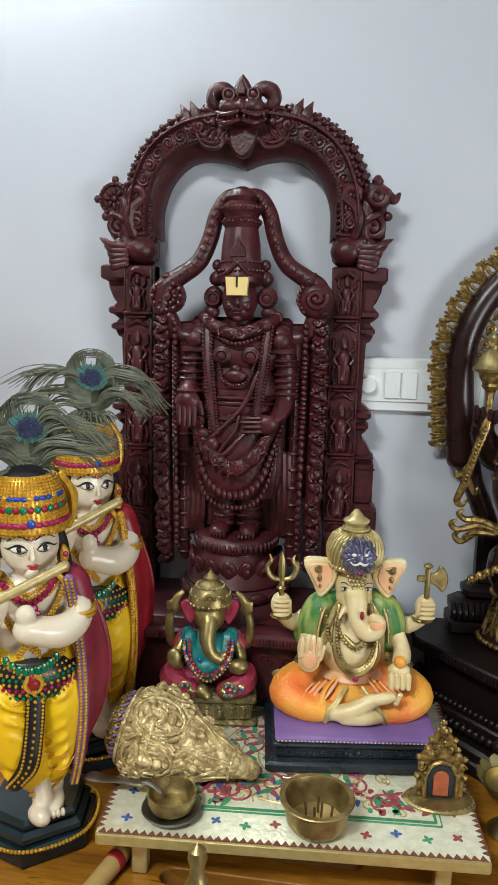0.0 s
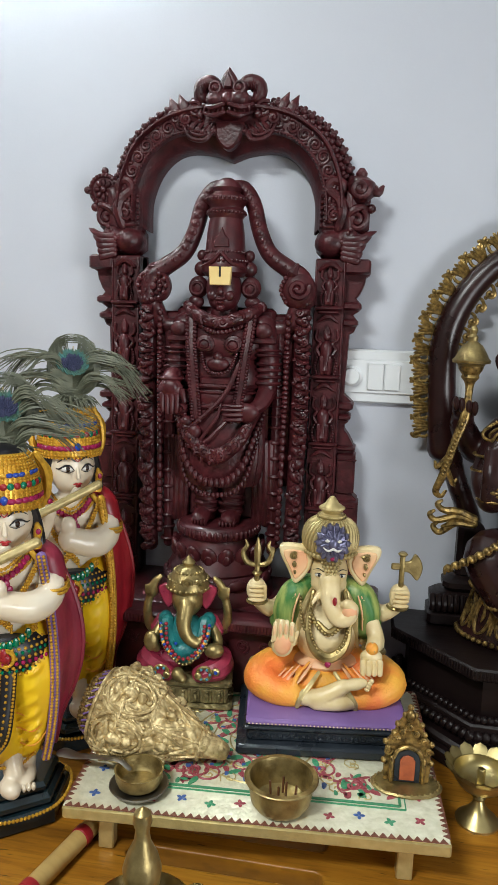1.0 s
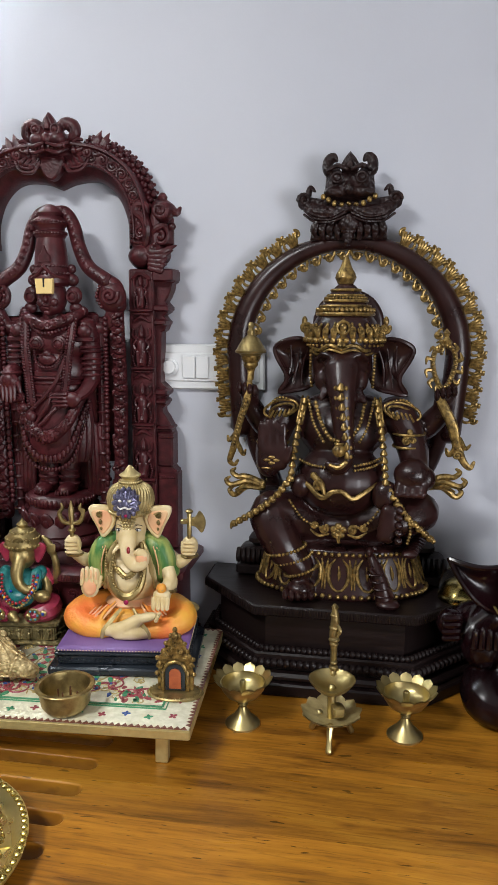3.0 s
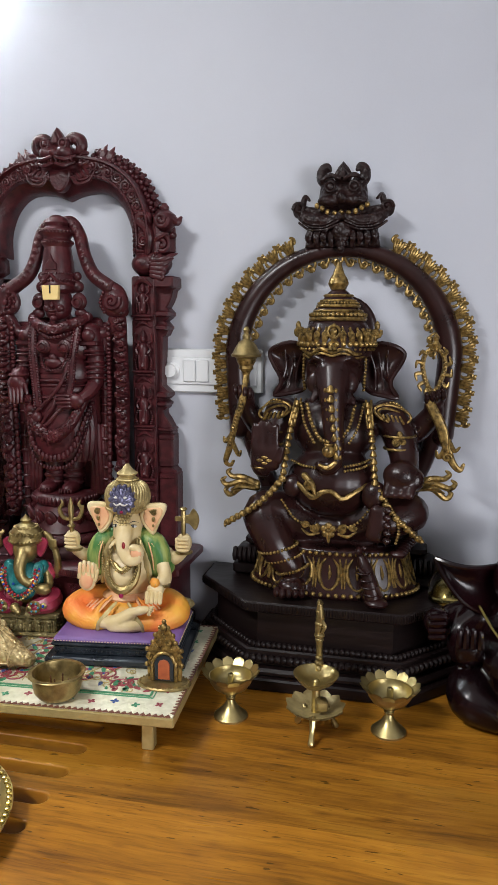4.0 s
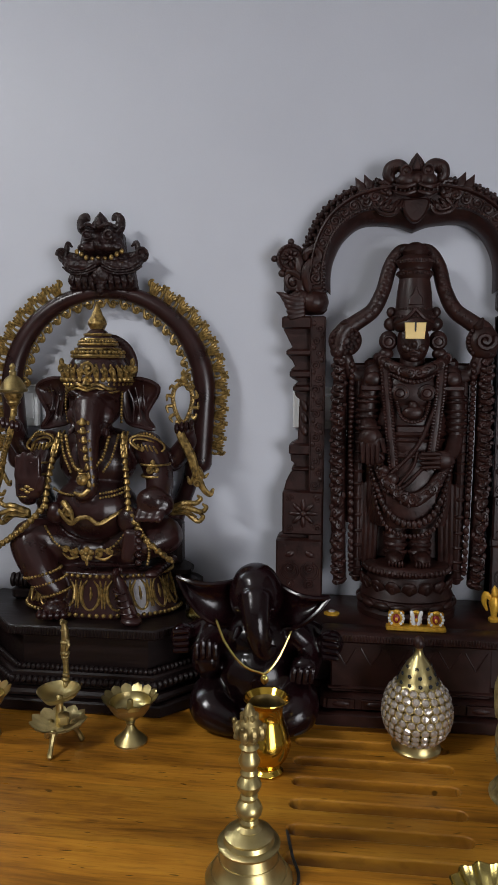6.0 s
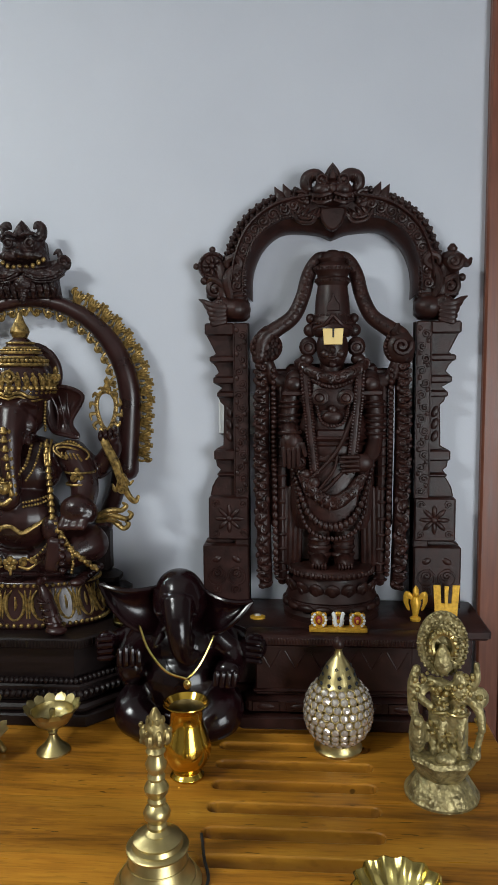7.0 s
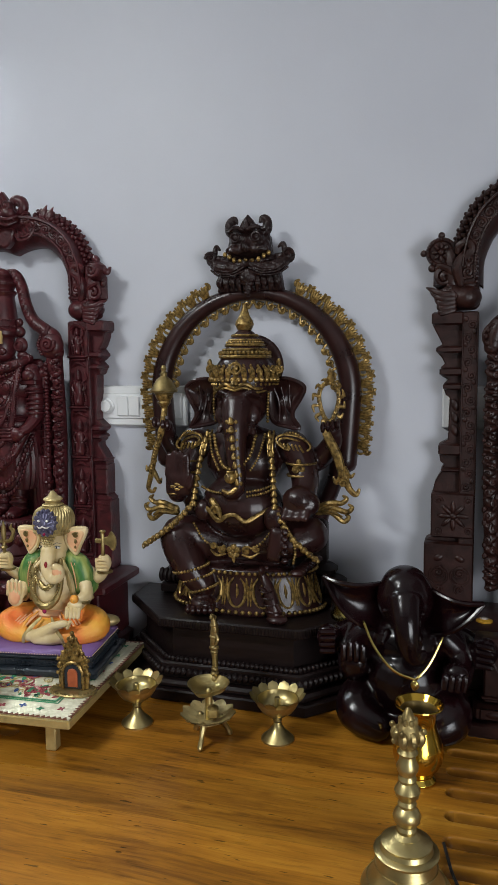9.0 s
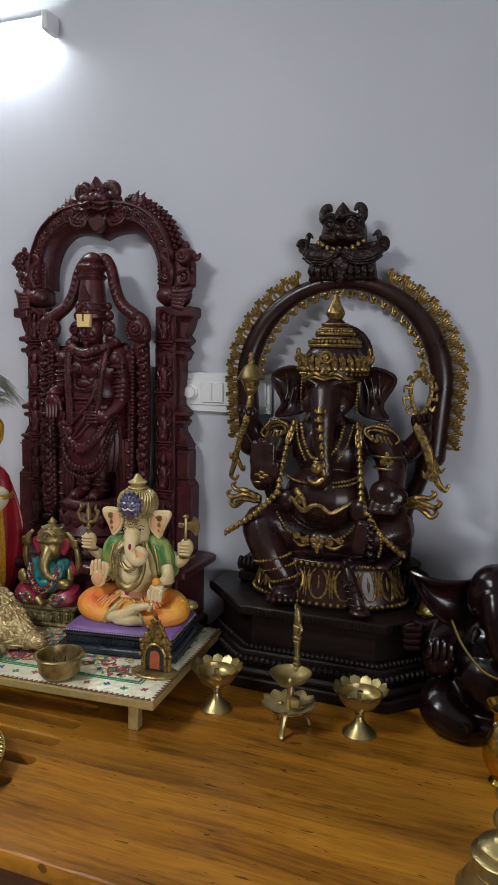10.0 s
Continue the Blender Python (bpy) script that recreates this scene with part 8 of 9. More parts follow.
# crystal lantern jar
jar = thing("crystal_lantern_jar", None, pose(1.153, 0.785, TOP) @ Matrix.Scale(1.07, 4), "round crystal-bead lantern jar with pierced brass lid", "lantern jar")
f = Form(MM).use(BRASS)
f.lathe([(36, 0), (37, 4), (34, 8), (33, 16), (30, 18), (0, 18)], (0, 0, 0), 36)
part("base", f, jar)
f = Form(MM).use(BRASSPOL)
f.lathe([(32, 18), (44, 34), (49, 56), (46, 78), (38, 96), (0, 98)], (0, 0, 0), 36)
part("shell", f, jar, "brass shell under the beads")
g = Form(MM).use(CRYSTAL)
g.lathe([(6.2, 0), (5.6, 1.8), (3.4, 3.6), (0, 4.0)], (0, 0, 0), 7)
g.use(BRASSOLD)
g.ring((0, 0, 0.8), 6.2, 1.1, 12, 5)
bead = g.mesh("crystal_bead", 20)
prof = spline([(33, 21), (44, 34), (50, 56), (47, 78), (41, 92), (35, 99)], 40)
for i, (r, z) in enumerate(even(prof, 10.6)):
    n = int(2 * math.pi * r / 12.6)
    for k in range(n):
        a = (k + 0.5 * (i % 2)) * 2 * math.pi / n
        t = np.interp(z, [20, 56, 95], [-42, 0, 40])
        part("crystal_bead", bead, jar, "", Matrix.Translation((r * MM * math.cos(a), r * MM * math.sin(a), z * MM)) @ pose(0, 0, 0, 0, 90 - t, math.degrees(a)))
f = Form(MM).use(BRASS)
f.lathe([(36, 97), (37, 100), (32, 104), (28, 112), (23, 124), (16, 136), (8, 146), (5, 154), (6, 158)], (0, 0, 0), 36)
lid = part("lid", f, jar, "domed brass lid")
f = Form(MM).use(BLACKPAINT)
for i, (r, z) in enumerate(((30.2, 109), (25.0, 120), (19.0, 130.5))):
    n = (12, 10, 7)[i]
    for k in range(n):
        a = (k + 0.5 * (i % 2)) * 2 * math.pi / n
        for q in range(5):
            b = q * 2 * math.pi / 5
            f.ball((r * math.cos(a) - 2.0 * math.cos(b) * math.sin(a), r * math.sin(a) + 2.0 * math.cos(b) * math.cos(a), z + 2.0 * math.sin(b)), 1.5, 5, 4)
part("star_hole_ring", f, lid, "dark star-shaped holes")
f = Form(MM).use(ROSEWOOD)
f.lathe([(4, 156), (8, 160), (9, 166), (6, 173), (0, 177)], (0, 0, 0), 16)
part("knob", f, lid, "dark wooden knob")


# cast brass figure group on a lotus base
def brass_group():
    """A pair of standing figures below an oval halo, kept as plain cast masses: one mesh, millimetres."""
    f = Form(MM).use(BRASSCAST)
    f.lathe([(0, 32), (34, 32), (38, 28), (46, 16), (52, 7), (52, 0)], (0, 0, 0), 66, flutes=13, depth=0.025)
    f.lathe([(53, 0), (54, 4), (51, 8)], (0, 0, 0), 40)
    f.lathe([(30, 28), (36, 36), (44, 50), (48, 60), (45, 66), (0, 68)], (0, 0, 0), 44, flutes=7, depth=0.05)
    b = Form(MM).use(BRASSCAST)
    for cx, cy in ((-6, 0), (20, -6)):
        for s in (-1, 1):
            b.tube([(cx + s * 7, cy - 4, 66), (cx + s * 8, cy - 3, 92), (cx + s * 5, cy, 122)], [7, 7, 10], seg=9)
            b.ball((cx + s * 7, cy - 10, 68), (6, 11, 5))
        b.ball((cx, cy, 124), (16, 12, 12))
        b.ball((cx, cy, 146), (13, 11, 20))
        b.ball((cx, cy - 1, 162), (18, 12, 13))
        b.tube([(cx + 8, cy - 10, 122), (cx + 2, cy - 15, 100), (cx + 4, cy - 13, 76)], [5, 6, 4], seg=7, flat=0.6)
    b.ball((-2, -6, 196), (13, 13, 15))
    b.ball((22, -8, 176), (11, 11, 13))
    b.lathe([(12, 0), (9, 10), (4, 18), (0, 24)], (-2, -4, 206), 12)
    b.tube([(-18, -4, 172), (-34, -10, 150), (-20, -24, 142)], [8, 7, 6], seg=8)
    b.tube([(30, -6, 160), (44, -8, 176), (44, -6, 200)], [7, 6, 5], seg=8)
    b.tube([(30, -8, 156), (48, -16, 134), (52, -20, 110)], [8, 7, 6], seg=8)
    b.ball((-36, -8, 92), (13, 16, 30))
    b.ball((-36, -22, 116), (9, 10, 9))
    b.tube([(-42, 0, 120), (-44, 0, 160), (-38, 0, 186)], [8, 8, 7], seg=8)
    b.ball((50, -4, 150), (13, 10, 16))
    b.tube([(52, -18, 112), (46, -20, 84), (44, -20, 70)], [5, 5, 8], seg=8)
    b.ball((2, -34, 70), (15, 10, 9))
    b.melt(0.0028, 1)
    join(f, b)
    f.use(BRASSCAST)
    # oval halo behind the heads
    o = [(-2 + 36 * math.cos(t), 222 + 48 * math.sin(t)) for t in np.linspace(0, 2 * math.pi, 30, endpoint=False)]
    f.slab(o, 6, 14, "y", 2)
    for k, R in ((32, 1.0), (26, 0.72), (20, 0.5)):
        for i in range(k):
            t = i * 2 * math.pi / k
            f.ball((-2 + 34 * R * math.cos(t), 5, 222 + 46 * R * math.sin(t)), (3.0, 3, 3.0), 6, 5)
    f.use(BRASS)
    f.tube([(-2 + 16 * math.cos(t), -2, 222 + 20 * math.sin(t)) for t in np.linspace(-0.6, 3.7, 10)], 5, seg=8, n=24)
    for k in range(9):
        t = -0.4 + k * 0.48
        f.ball((-2 + 19 * math.cos(t), -7, 222 + 23 * math.sin(t)), (4, 4, 4), 6, 5)
    rr = random.Random(8)
    for k in range(60):                                   # cast ornament over the bodies
        z = rr.uniform(72, 190)
        x = rr.uniform(-44, 52)
        f.ball((x, -14 - rr.uniform(0, 8) + abs(x) * 0.12, z), (rr.uniform(2.5, 5), 4, rr.uniform(2.5, 5)), 6, 5)
    for cx, cy in ((-6, 0), (20, -6)):                     # belts and necklaces
        f.ring((cx, cy, 128), 15, 2.6, 20, 6)
        f.beads([(cx - 14, cy - 8, 166), (cx, cy - 15, 150), (cx + 14, cy - 8, 166)], 2.2, 4.4)
    return f


thing("brass_figure_group", brass_group(), pose(1.297, 0.666, TOP, 0, 0, -6), "aged brass cast figure pair with oval halo on lotus base", "statue")

# fluted dish at the table's front
dish = thing("fluted_brass_dish", None, pose(1.203, 0.420, TOP), "small fluted brass dish", "dish")
f = Form(MM).use(BRASSPOL)
f.lathe([(20, 0), (24, 3), (40, 14), (50, 28), (53, 34), (51, 34.5), (47, 27), (38, 16), (20, 6), (0, 5)], (0, 0, 0), 84, flutes=14, depth=0.05)
part("dish_body", f, dish)

# ornate tray and oil lamp at the left
TRX, TRY = 0.100, 0.360
tray = thing("embossed_brass_tray", None, pose(TRX, TRY, TOP), "round brass tray with pierced border and beaded rim", "tray")
f = Form(MM).use(TRAYBRASS)
f.lathe([(0, 6), (96, 6), (100, 9), (104, 7), (136, 10), (146, 17), (155, 27), (158, 28), (158, 25), (149, 13), (138, 4), (120, 1), (0, 1)], (0, 0, 0), 72)
part("tray_dish", f, tray)
f = Form(MM).use(BRASSPOL)
for k in range(84):
    a = k * 2 * math.pi / 84
    f.ball((153 * math.cos(a), 153 * math.sin(a), 27), (4.2, 4.2, 3.4), 7, 5)
part("beaded_rim", f, tray)
g = Form(MM).use(RUBBER)                                   # an openwork panel: dark gaps between brass strokes
for k in range(-3, 4):
    for s in (-1, 1):
        g.tube([(k * 5.6, s * 11, 0), (k * 5.6 + 2, s * 6, 0), (k * 5.6 - 1, s * 1.5, 0)], [1.3, 2.0, 1.2], seg=6, n=6, flat=0.3, up=(0, 0, 1))
g.use(BRASSPOL)
for k in range(-3, 4):
    g.swirl((k * 5.6 + 2.6, 5 if k % 2 else -5, 0.6), 3.0, 0.8, 1.2, k, 1, "z", seg=5, n=7)
cut = g.mesh("pierced_motif")
g = Form(MM).use(BRASSPOL)
for k in range(-3, 4):
    g.swirl((k * 5.8, 5, 0.2), 4.6, 1.2, 1.3, k, 1 if k % 2 else -1, "z", seg=5, n=9)
    g.swirl((k * 5.8, -5, 0.2), 4.6, 1.2, 1.3, k + 1, -1 if k % 2 else 1, "z", seg=5, n=9)
boss = g.mesh("embossed_motif")
for k in range(14):
    a = (k + 0.4) * 2 * math.pi / 14
    here = pose(0.120 * math.cos(a), 0.120 * math.sin(a), 0.0092, 0, 0, math.degrees(a) - 90)
    if k in (0, 1, 12, 13, 7):
        tagged(part("embossed_motif", boss, tray, "", here), kind="stuff")
    else:
        tagged(part("pierced_motif", cut, tray, "dark pierced openwork motif", here), kind="stuff")
f = Form(MM).use(TRAYBRASS)
for k in range(40):
    a = k * 2 * math.pi / 40
    f.swirl((84 * math.cos(a), 84 * math.sin(a), 6.4), 5.5, 1.3, 1.3, k, 1 if k % 2 else -1, "z", seg=5, n=8)
    f.ball((66 * math.cos(a), 66 * math.sin(a), 6.2), (3.4, 3.4, 1.6), 6, 4)
for k in range(14):
    a = k * 2 * math.pi / 14 - 0.045
    f.tube([(104 * math.cos(a), 104 * math.sin(a), 8), (135 * math.cos(a), 135 * math.sin(a), 10.5)], 1.6, seg=5)
f.ring((0, 0, 9.2), 102, 1.6, 70, 5)
f.ring((0, 0, 10.6), 137, 1.6, 80, 5)
part("embossing", f, tray)

lampo = thing("brass_oil_lamp", None, pose(0.125, 0.364, TOP + 0.0065) @ Matrix.Diagonal((1.12, 1.12, 1.2, 1)), "polished brass standing oil lamp with five spouts and spindle", "oil lamp")
for k in range(6):
    a = k * math.pi / 3 + 0.3
    f = Form(MM).use(BRASSPOL)
    f.ball((46 * math.cos(a), 46 * math.sin(a), 5.5), (9, 9, 6), 12, 8)
    f.ball((54 * math.cos(a), 54 * math.sin(a), 4.5), (5.5, 5.5, 4.5), 10, 7)
    part("foot", f, lampo)
f = Form(MM).use(BRASSPOL)
f.lathe([(44, 3), (47, 9), (46, 14), (40, 20), (34, 23), (32, 27), (36, 34), (39, 42), (37, 50), (31, 56), (28, 58), (27, 62), (29, 65), (28, 69), (27, 74), (29, 77), (28, 81), (28, 87), (30, 90), (29, 94), (32, 98)], (0, 0, 0), 44)
part("stem", f, lampo)
f = Form(MM).use(BRASSPOL)
f.lathe([(28, 96), (33, 100), (36, 106), (37.5, 113), (38.5, 114), (37, 114.5)], (0, 0, 0), 44, caps=False)
part("oil_bowl", f, lampo)
# bowl lining in the darker brass of the pot's inside
f = Form(MM).use(POTDARK)
f.lathe([(37, 114.5), (34.5, 107), (28, 102), (0, 100)], (0, 0, 0), 36, caps=False)
part("bowl_inside", f, lampo, "dark inside of the bowl")
for k in range(5):
    a = k * 2 * math.pi / 5 + 0.6
    f = Form(MM).use(BRASSPOL)
    ca, sa = math.cos(a), math.sin(a)
    f.tube([(36 * ca - 7 * sa, 36 * sa + 7 * ca, 113), (44 * ca - 5.5 * sa, 44 * sa + 5.5 * ca, 114), (48 * ca, 48 * sa, 114.5), (44 * ca + 5.5 * sa, 44 * sa - 5.5 * ca, 114), (36 * ca + 7 * sa, 36 * sa - 7 * ca, 113)], 2.3, seg=7, n=16)
    f.ball((41 * ca, 41 * sa, 110.5), (7, 7, 3), 10, 6)
    part("spout", f, lampo)
f = Form(MM).use(BRASSOLD)
f.lathe([(14, 100), (13, 106), (9, 112), (8, 122), (11, 127), (13, 136), (14, 146), (11, 156), (6, 166), (5, 174), (7, 180), (6, 186), (0, 191)], (0, 0, 0), 24)
part("spindle", f, lampo, "aged brass spindle")

# bamboo flute lying on the table, banded in red
flute = thing("bamboo_flute", None, Matrix.Translation((-0.036, 0.53, TOP + 0.012)) @ Vector((0.05, 0.205, 0.0)).to_track_quat("Z", "Y").to_matrix().to_4x4(), "bamboo flute with red thread bands lying on the table", "flute")
f = Form(MM).use(BAMBOO)
f.lathe([(8, -190), (11, -190), (11, -60), (11.6, -58), (11, -56), (11, 110), (8, 110), (8, -190)], (0, 0, 0), 20)
part("bamboo_tube", f, flute)
for z in (-88, -30, 62):
    f = Form(MM).use(RED)
    f.lathe([(11, z - 6), (12.2, z - 5), (12.2, z + 5), (11, z + 6)], (0, 0, 0), 20)
    part("thread_band", f, flute, "red thread band")

# black cord by the bell
cord = Form(MM).use(RUBBER)
cord.tube([(-12, 108, 2), (-2, 60, 2), (8, 20, 2), (0, -30, 2), (4, -90, 2)], 2.0, n=24, seg=7)
thing("black_cord", cord, pose(0.972, 0.44, TOP), "thin black cord lying on the table by the bell", "cord")

# ---- small things on the plinths
trio = thing("tiny_gilt_idol_stand", None, pose(RX + 0.008, 0.868, RZ), "tiny gilt stand with three jewelled emblems", "ornament")
f = Form(MM).use(CROWNGOLD)
f.box((0, 0, 4), (100, 18, 8), 1.5)
part("stand", f, trio)
for x in (-33, 0, 33):
    f = Form(MM).use(CROWNGOLD)
    f.box((x, 0, 20), (27 if x else 20, 6, 26), 3)
    f.ball((x, -3, 9), (9, 6, 4), 8, 5)
    f.use(WHITEPLASTIC)
    for k in range(14):
        b = k * math.pi / 7
        f.ball((x + (12 if x else 8) * math.cos(b), -4, 21 + 12 * math.sin(b)), 2.6, 6, 4)
    if x == 0:
        for e in (-1, 1):
            f.tube([(e * 3, -5, 12), (e * 8, -5, 33)], [3, 3.6], n=3, seg=7)
    f.use(RED)
    f.ball((x, -5, 21), (6 if x else 2, 3, 8), 8, 6)
    f.use(CROWNGOLD)
    f.ball((x, -5, 33), (6, 3, 4), 8, 5)
    f.ball((x, -7, 20), (3, 2, 4), 7, 5)
    part("emblem", f, trio, "jewelled white and red emblem")

coin = Form(MM).use(CROWNGOLD)
coin.lathe([(14, 0), (14, 3), (10, 5), (0, 6)], (0, 0, 0), 24, sy=0.8)
coin.use(CRYSTAL)
coin.ball((0, -2, 6), (7, 5, 3), 10, 6)
thing("jewelled_gold_button", coin, pose(1.014, 0.930, RZ), "small round jewelled gold ornament on the plinth", "ornament")

idol = Form(MM).use(CROWNGOLD)
idol.lathe([(9, 0), (10, 5), (5, 9), (7, 20), (10, 34), (6, 44), (0, 46)], (0, 0, 0), 14)
idol.ball((0, -1, 50), (6, 6, 7), 10, 8)
idol.lathe([(6, 54), (4, 60), (0, 65)], (0, 0, 0), 10)
for s in (-1, 1):
    idol.tube([(s * 6, 0, 40), (s * 15, 0, 48), (s * 17, 2, 34), (s * 12, 2, 20)], [4, 6, 5, 3], seg=7, flat=0.5)
thing("tiny_gold_idol", idol, pose(1.298, 0.930, RZ), "tiny golden winged idol standing on the plinth", "statue")

prong = Form(MM).use(CROWNGOLD)
prong.slab([(-20, 0), (20, 0), (24, 60), (11, 60), (9, 26), (-9, 26), (-11, 60), (-24, 60)], -1.2, 1.2, "y", 0.5)
prong.slab([(-2.5, 8), (2.5, 8), (4, 58), (-4, 58)], -1.6, 0.8, "y", 0.4)
thing("gold_forehead_emblem", prong, pose(1.356, 0.95, RZ), "upright gold sheet emblem of three prongs", "emblem")

glass_box = thing("small_domed_gold_box", None, pose(GX + 0.205, 0.932, TOP + 0.152), "small gold ornament under a clear plastic dome", "ornament")
f = Form(MM).use(BRASSPOL)
f.lathe([(30, 0), (31, 4), (28, 6), (24, 10), (20, 26), (12, 32), (0, 33)], (0, 0, 0), 28)
part("gold_core", f, glass_box)
GLASS = bpy.data.materials.new("clear_plastic")
GLASS.use_nodes = True
gp = GLASS.node_tree.nodes["Principled BSDF"]
gp.inputs["Transmission Weight"].default_value, gp.inputs["Roughness"].default_value, gp.inputs["IOR"].default_value = 1.0, 0.08, 1.2
f = Form(MM).use(GLASS)
f.lathe([(33, 0), (34, 4), (33, 30), (26, 46), (12, 54), (0, 56)], (0, 0, 0), 28)
part("clear_dome", f, glass_box, "clear plastic dome")


# ---------------------------------------------------------------- painted dolls with a flute
def flute_doll(cape, edge, sash, lean, bow, turn):
    """White painted standing doll in yellow cloth with crown and flute, on a dark base: one plain mesh, millimetres."""
    f = Form(MM).use(TEALBLACK)
    hexa = [(62 * math.cos(a), 62 * math.sin(a)) for a in np.arange(6) * math.pi / 3 + 0.26]
    f.slab([(x * 1.34, y * 1.26) for x, y in hexa], 0, 24, "z", 3)
    f.slab([(x * 1.22, y * 1.15) for x, y in hexa], 22, 40, "z", 6)
    f.slab([(x * 1.08, y * 1.02) for x, y in hexa], 38, 52, "z", 5)
    f.use(CROWNGOLD)
    o = [(x * 1.345, y * 1.265, 25) for x, y in hexa]
    f.beads(o + [o[0], o[1]], 2.6, 5, n=90, seg=6, rings=4)
    # legs in yellow cloth
    b = Form(MM).use(YELLOW)
    b.tube([(26, 4, 238), (33, -6, 190), (30, -4, 130), (20, -6, 84)], [35, 38, 33, 21], n=18, seg=14)
    b.tube([(-22, 4, 238), (-30, -12, 190), (-25, -24, 140), (0, -28, 92)], [35, 38, 33, 21], n=18, seg=14)
    b.ball((2, 2, 226), (52, 36, 34), 18, 12)
    for k in range(6):                                    # soft folds across the thighs
        z = 206 - k * 19
        b.tube([(58 - k * 2, -16, z + 14), (38, -41 + k, z), (14, -38, z - 12)], [2, 4.5, 2], n=10, seg=7)
        b.tube([(-54 + k * 2, -22, z + 14), (-34, -50, z), (-10, -50 - k, z - 12)], [2, 4.5, 2], n=10, seg=7)
    b.melt(0.003, 2)
    join(f, b)
    f.use(ORANGE)
    for s, x0 in ((1, 30), (-1, -26)):
        for k in range(6):
            z = 210 - k * 20
            f.tube([(x0 + s * 24, -24, z + 8), (x0 + s * 4, -40 - (10 if s < 0 else 0), z - 6), (x0 - s * 18, -34 - (8 if s < 0 else 0), z - 2)], [0.8, 1.3, 0.8], seg=5)
    c = Form(MM).use(WHITESKIN)
    c.ball((0, 2, 282), (45, 33, 52), 18, 12)
    c.ball((0, 2, 322), (49, 31, 32), 18, 12)
    c.tube([(0, 0, 346), (0, -2, 366)], [19, 17], seg=12, n=2)
    c.ball((2, -6, 392), (37, 36, 41), 20, 14)
    c.ball((2, -14, 374), (24, 26, 20), 16, 10)
    for s in (-1, 1):
        c.ball((s * 48, 2, 328), (19, 18, 20))
    c.tube([(50, 2, 328), (60, -20, 300), (36, -44, 290), (-6, -54, 300)], [17, 18, 20, 17], n=20, seg=14)
    c.tube([(-50, 2, 328), (-62, -24, 302), (-46, -48, 308), (-30, -58, 334)], [16, 15, 13, 9], n=20, seg=12)
    c.ball((-4, -60, 320), (13, 9, 13))
    c.ball((-32, -60, 338), (12, 9, 12))
    c.tube([(20, -8, 92), (20, -10, 62)], [17, 15], seg=10, n=2)
    c.ball((20, -28, 58), (16, 30, 10))
    c.tube([(0, -30, 100), (8, -44, 66)], [16, 13], seg=10, n=2)
    c.ball((2, -58, 58), (13, 20, 12), rot=(0, 0, 30))
    c.melt(0.0028, 2)
    join(f, c)
    f.use(WHITESKIN)
    for k in range(5):
        f.ball((8 + k * 6, -58 + abs(k - 2), 56), (3.6, 6, 5), 7, 5)
    # hair, eyes, lips
    f.use(HAIR)
    f.ball((2, 10, 396), (40, 37, 42), 18, 12)
    f.ball((2, 4, 462), (36, 32, 18), 16, 10)
    for s in (-1, 1):
        f.tube([(2 + s * 33, -15, 412), (2 + s * 38, -8, 388), (s * 45, -2, 362), (s * 50, -4, 338)], [6, 9, 9, 4], n=14, seg=9)
        f.tube([(2 + s * 4, -43, 402), (2 + s * 12, -42, 406.5), (2 + s * 20, -37, 405.5), (2 + s * 28, -29.5, 400)], [0.7, 1.4, 1.2, 0.4], n=14, seg=6)
        f.tube([(2 + s * 5.5, -41, 390), (2 + s * 12, -42.3, 396), (2 + s * 19.5, -39, 396), (2 + s * 27, -32, 391.5), (2 + s * 31, -28, 392.5)], [0.6, 1.3, 1.4, 1.0, 0.3], n=18, seg=6)
        f.tube([(2 + s * 6, -41.4, 389), (2 + s * 14, -41, 386.8), (2 + s * 24, -34.5, 389)], [0.4, 0.7, 0.3], n=10, seg=5)
    for s in (-1, 1):
        f.use(EYEWHITE)
        f.ball((2 + s * 15.5, -37.6, 391.4), (9.6, 4.0, 4.4), 12, 8, (0, 0, s * 22))
        f.use(IRIS)
        f.ball((2 + s * 15.0, -40.2, 391.6), (4.0, 2.2, 4.0), 10, 7, (0, 0, s * 20))
        f.use(HAIR)
        f.ball((2 + s * 15.0, -41.8, 391.8), (2.0, 1.0, 2.0), 8, 6)
    f.use(LIP)
    f.tube([(-5, -39.6, 370.4), (-1.5, -42.2, 371.6), (2, -42.4, 370.6), (5.5, -42.2, 371.6), (9, -39.6, 370.4)], [0.6, 1.6, 1.3, 1.6, 0.6], n=16, seg=7)
    f.ball((2, -40.8, 368.2), (4.6, 2.4, 2.0), 10, 6)
    f.tube([(-1.5, -42.4, 404), (-1.5, -41.6, 414)], 0.7, seg=5)
    f.tube([(5.5, -42.4, 404), (5.5, -41.6, 414)], 0.7, seg=5)
    f.tube([(-1.5, -42.6, 404), (2, -43.2, 401.4), (5.5, -42.6, 404)], 0.7, seg=5)
    f.use(WHITESKIN)
    f.tube([(2, -40, 394), (2, -43, 385), (2, -44.5, 379.5)], [2.2, 3.0, 3.4], n=8, seg=9)
    f.ball((2, -38, 361), (9, 7, 7), 10, 8)
    # tapering crown of beaded cords, with bands of set stones
    f.use(CROWNGOLD)
    crown = [(46, 405), (49, 409), (48.5, 418), (46.5, 432), (43, 446), (39, 458), (36, 466), (30, 471)]
    f.lathe(crown, (2, 4, 0), 36)
    cz, cr = [z for r, z in crown], [r for r, z in crown]
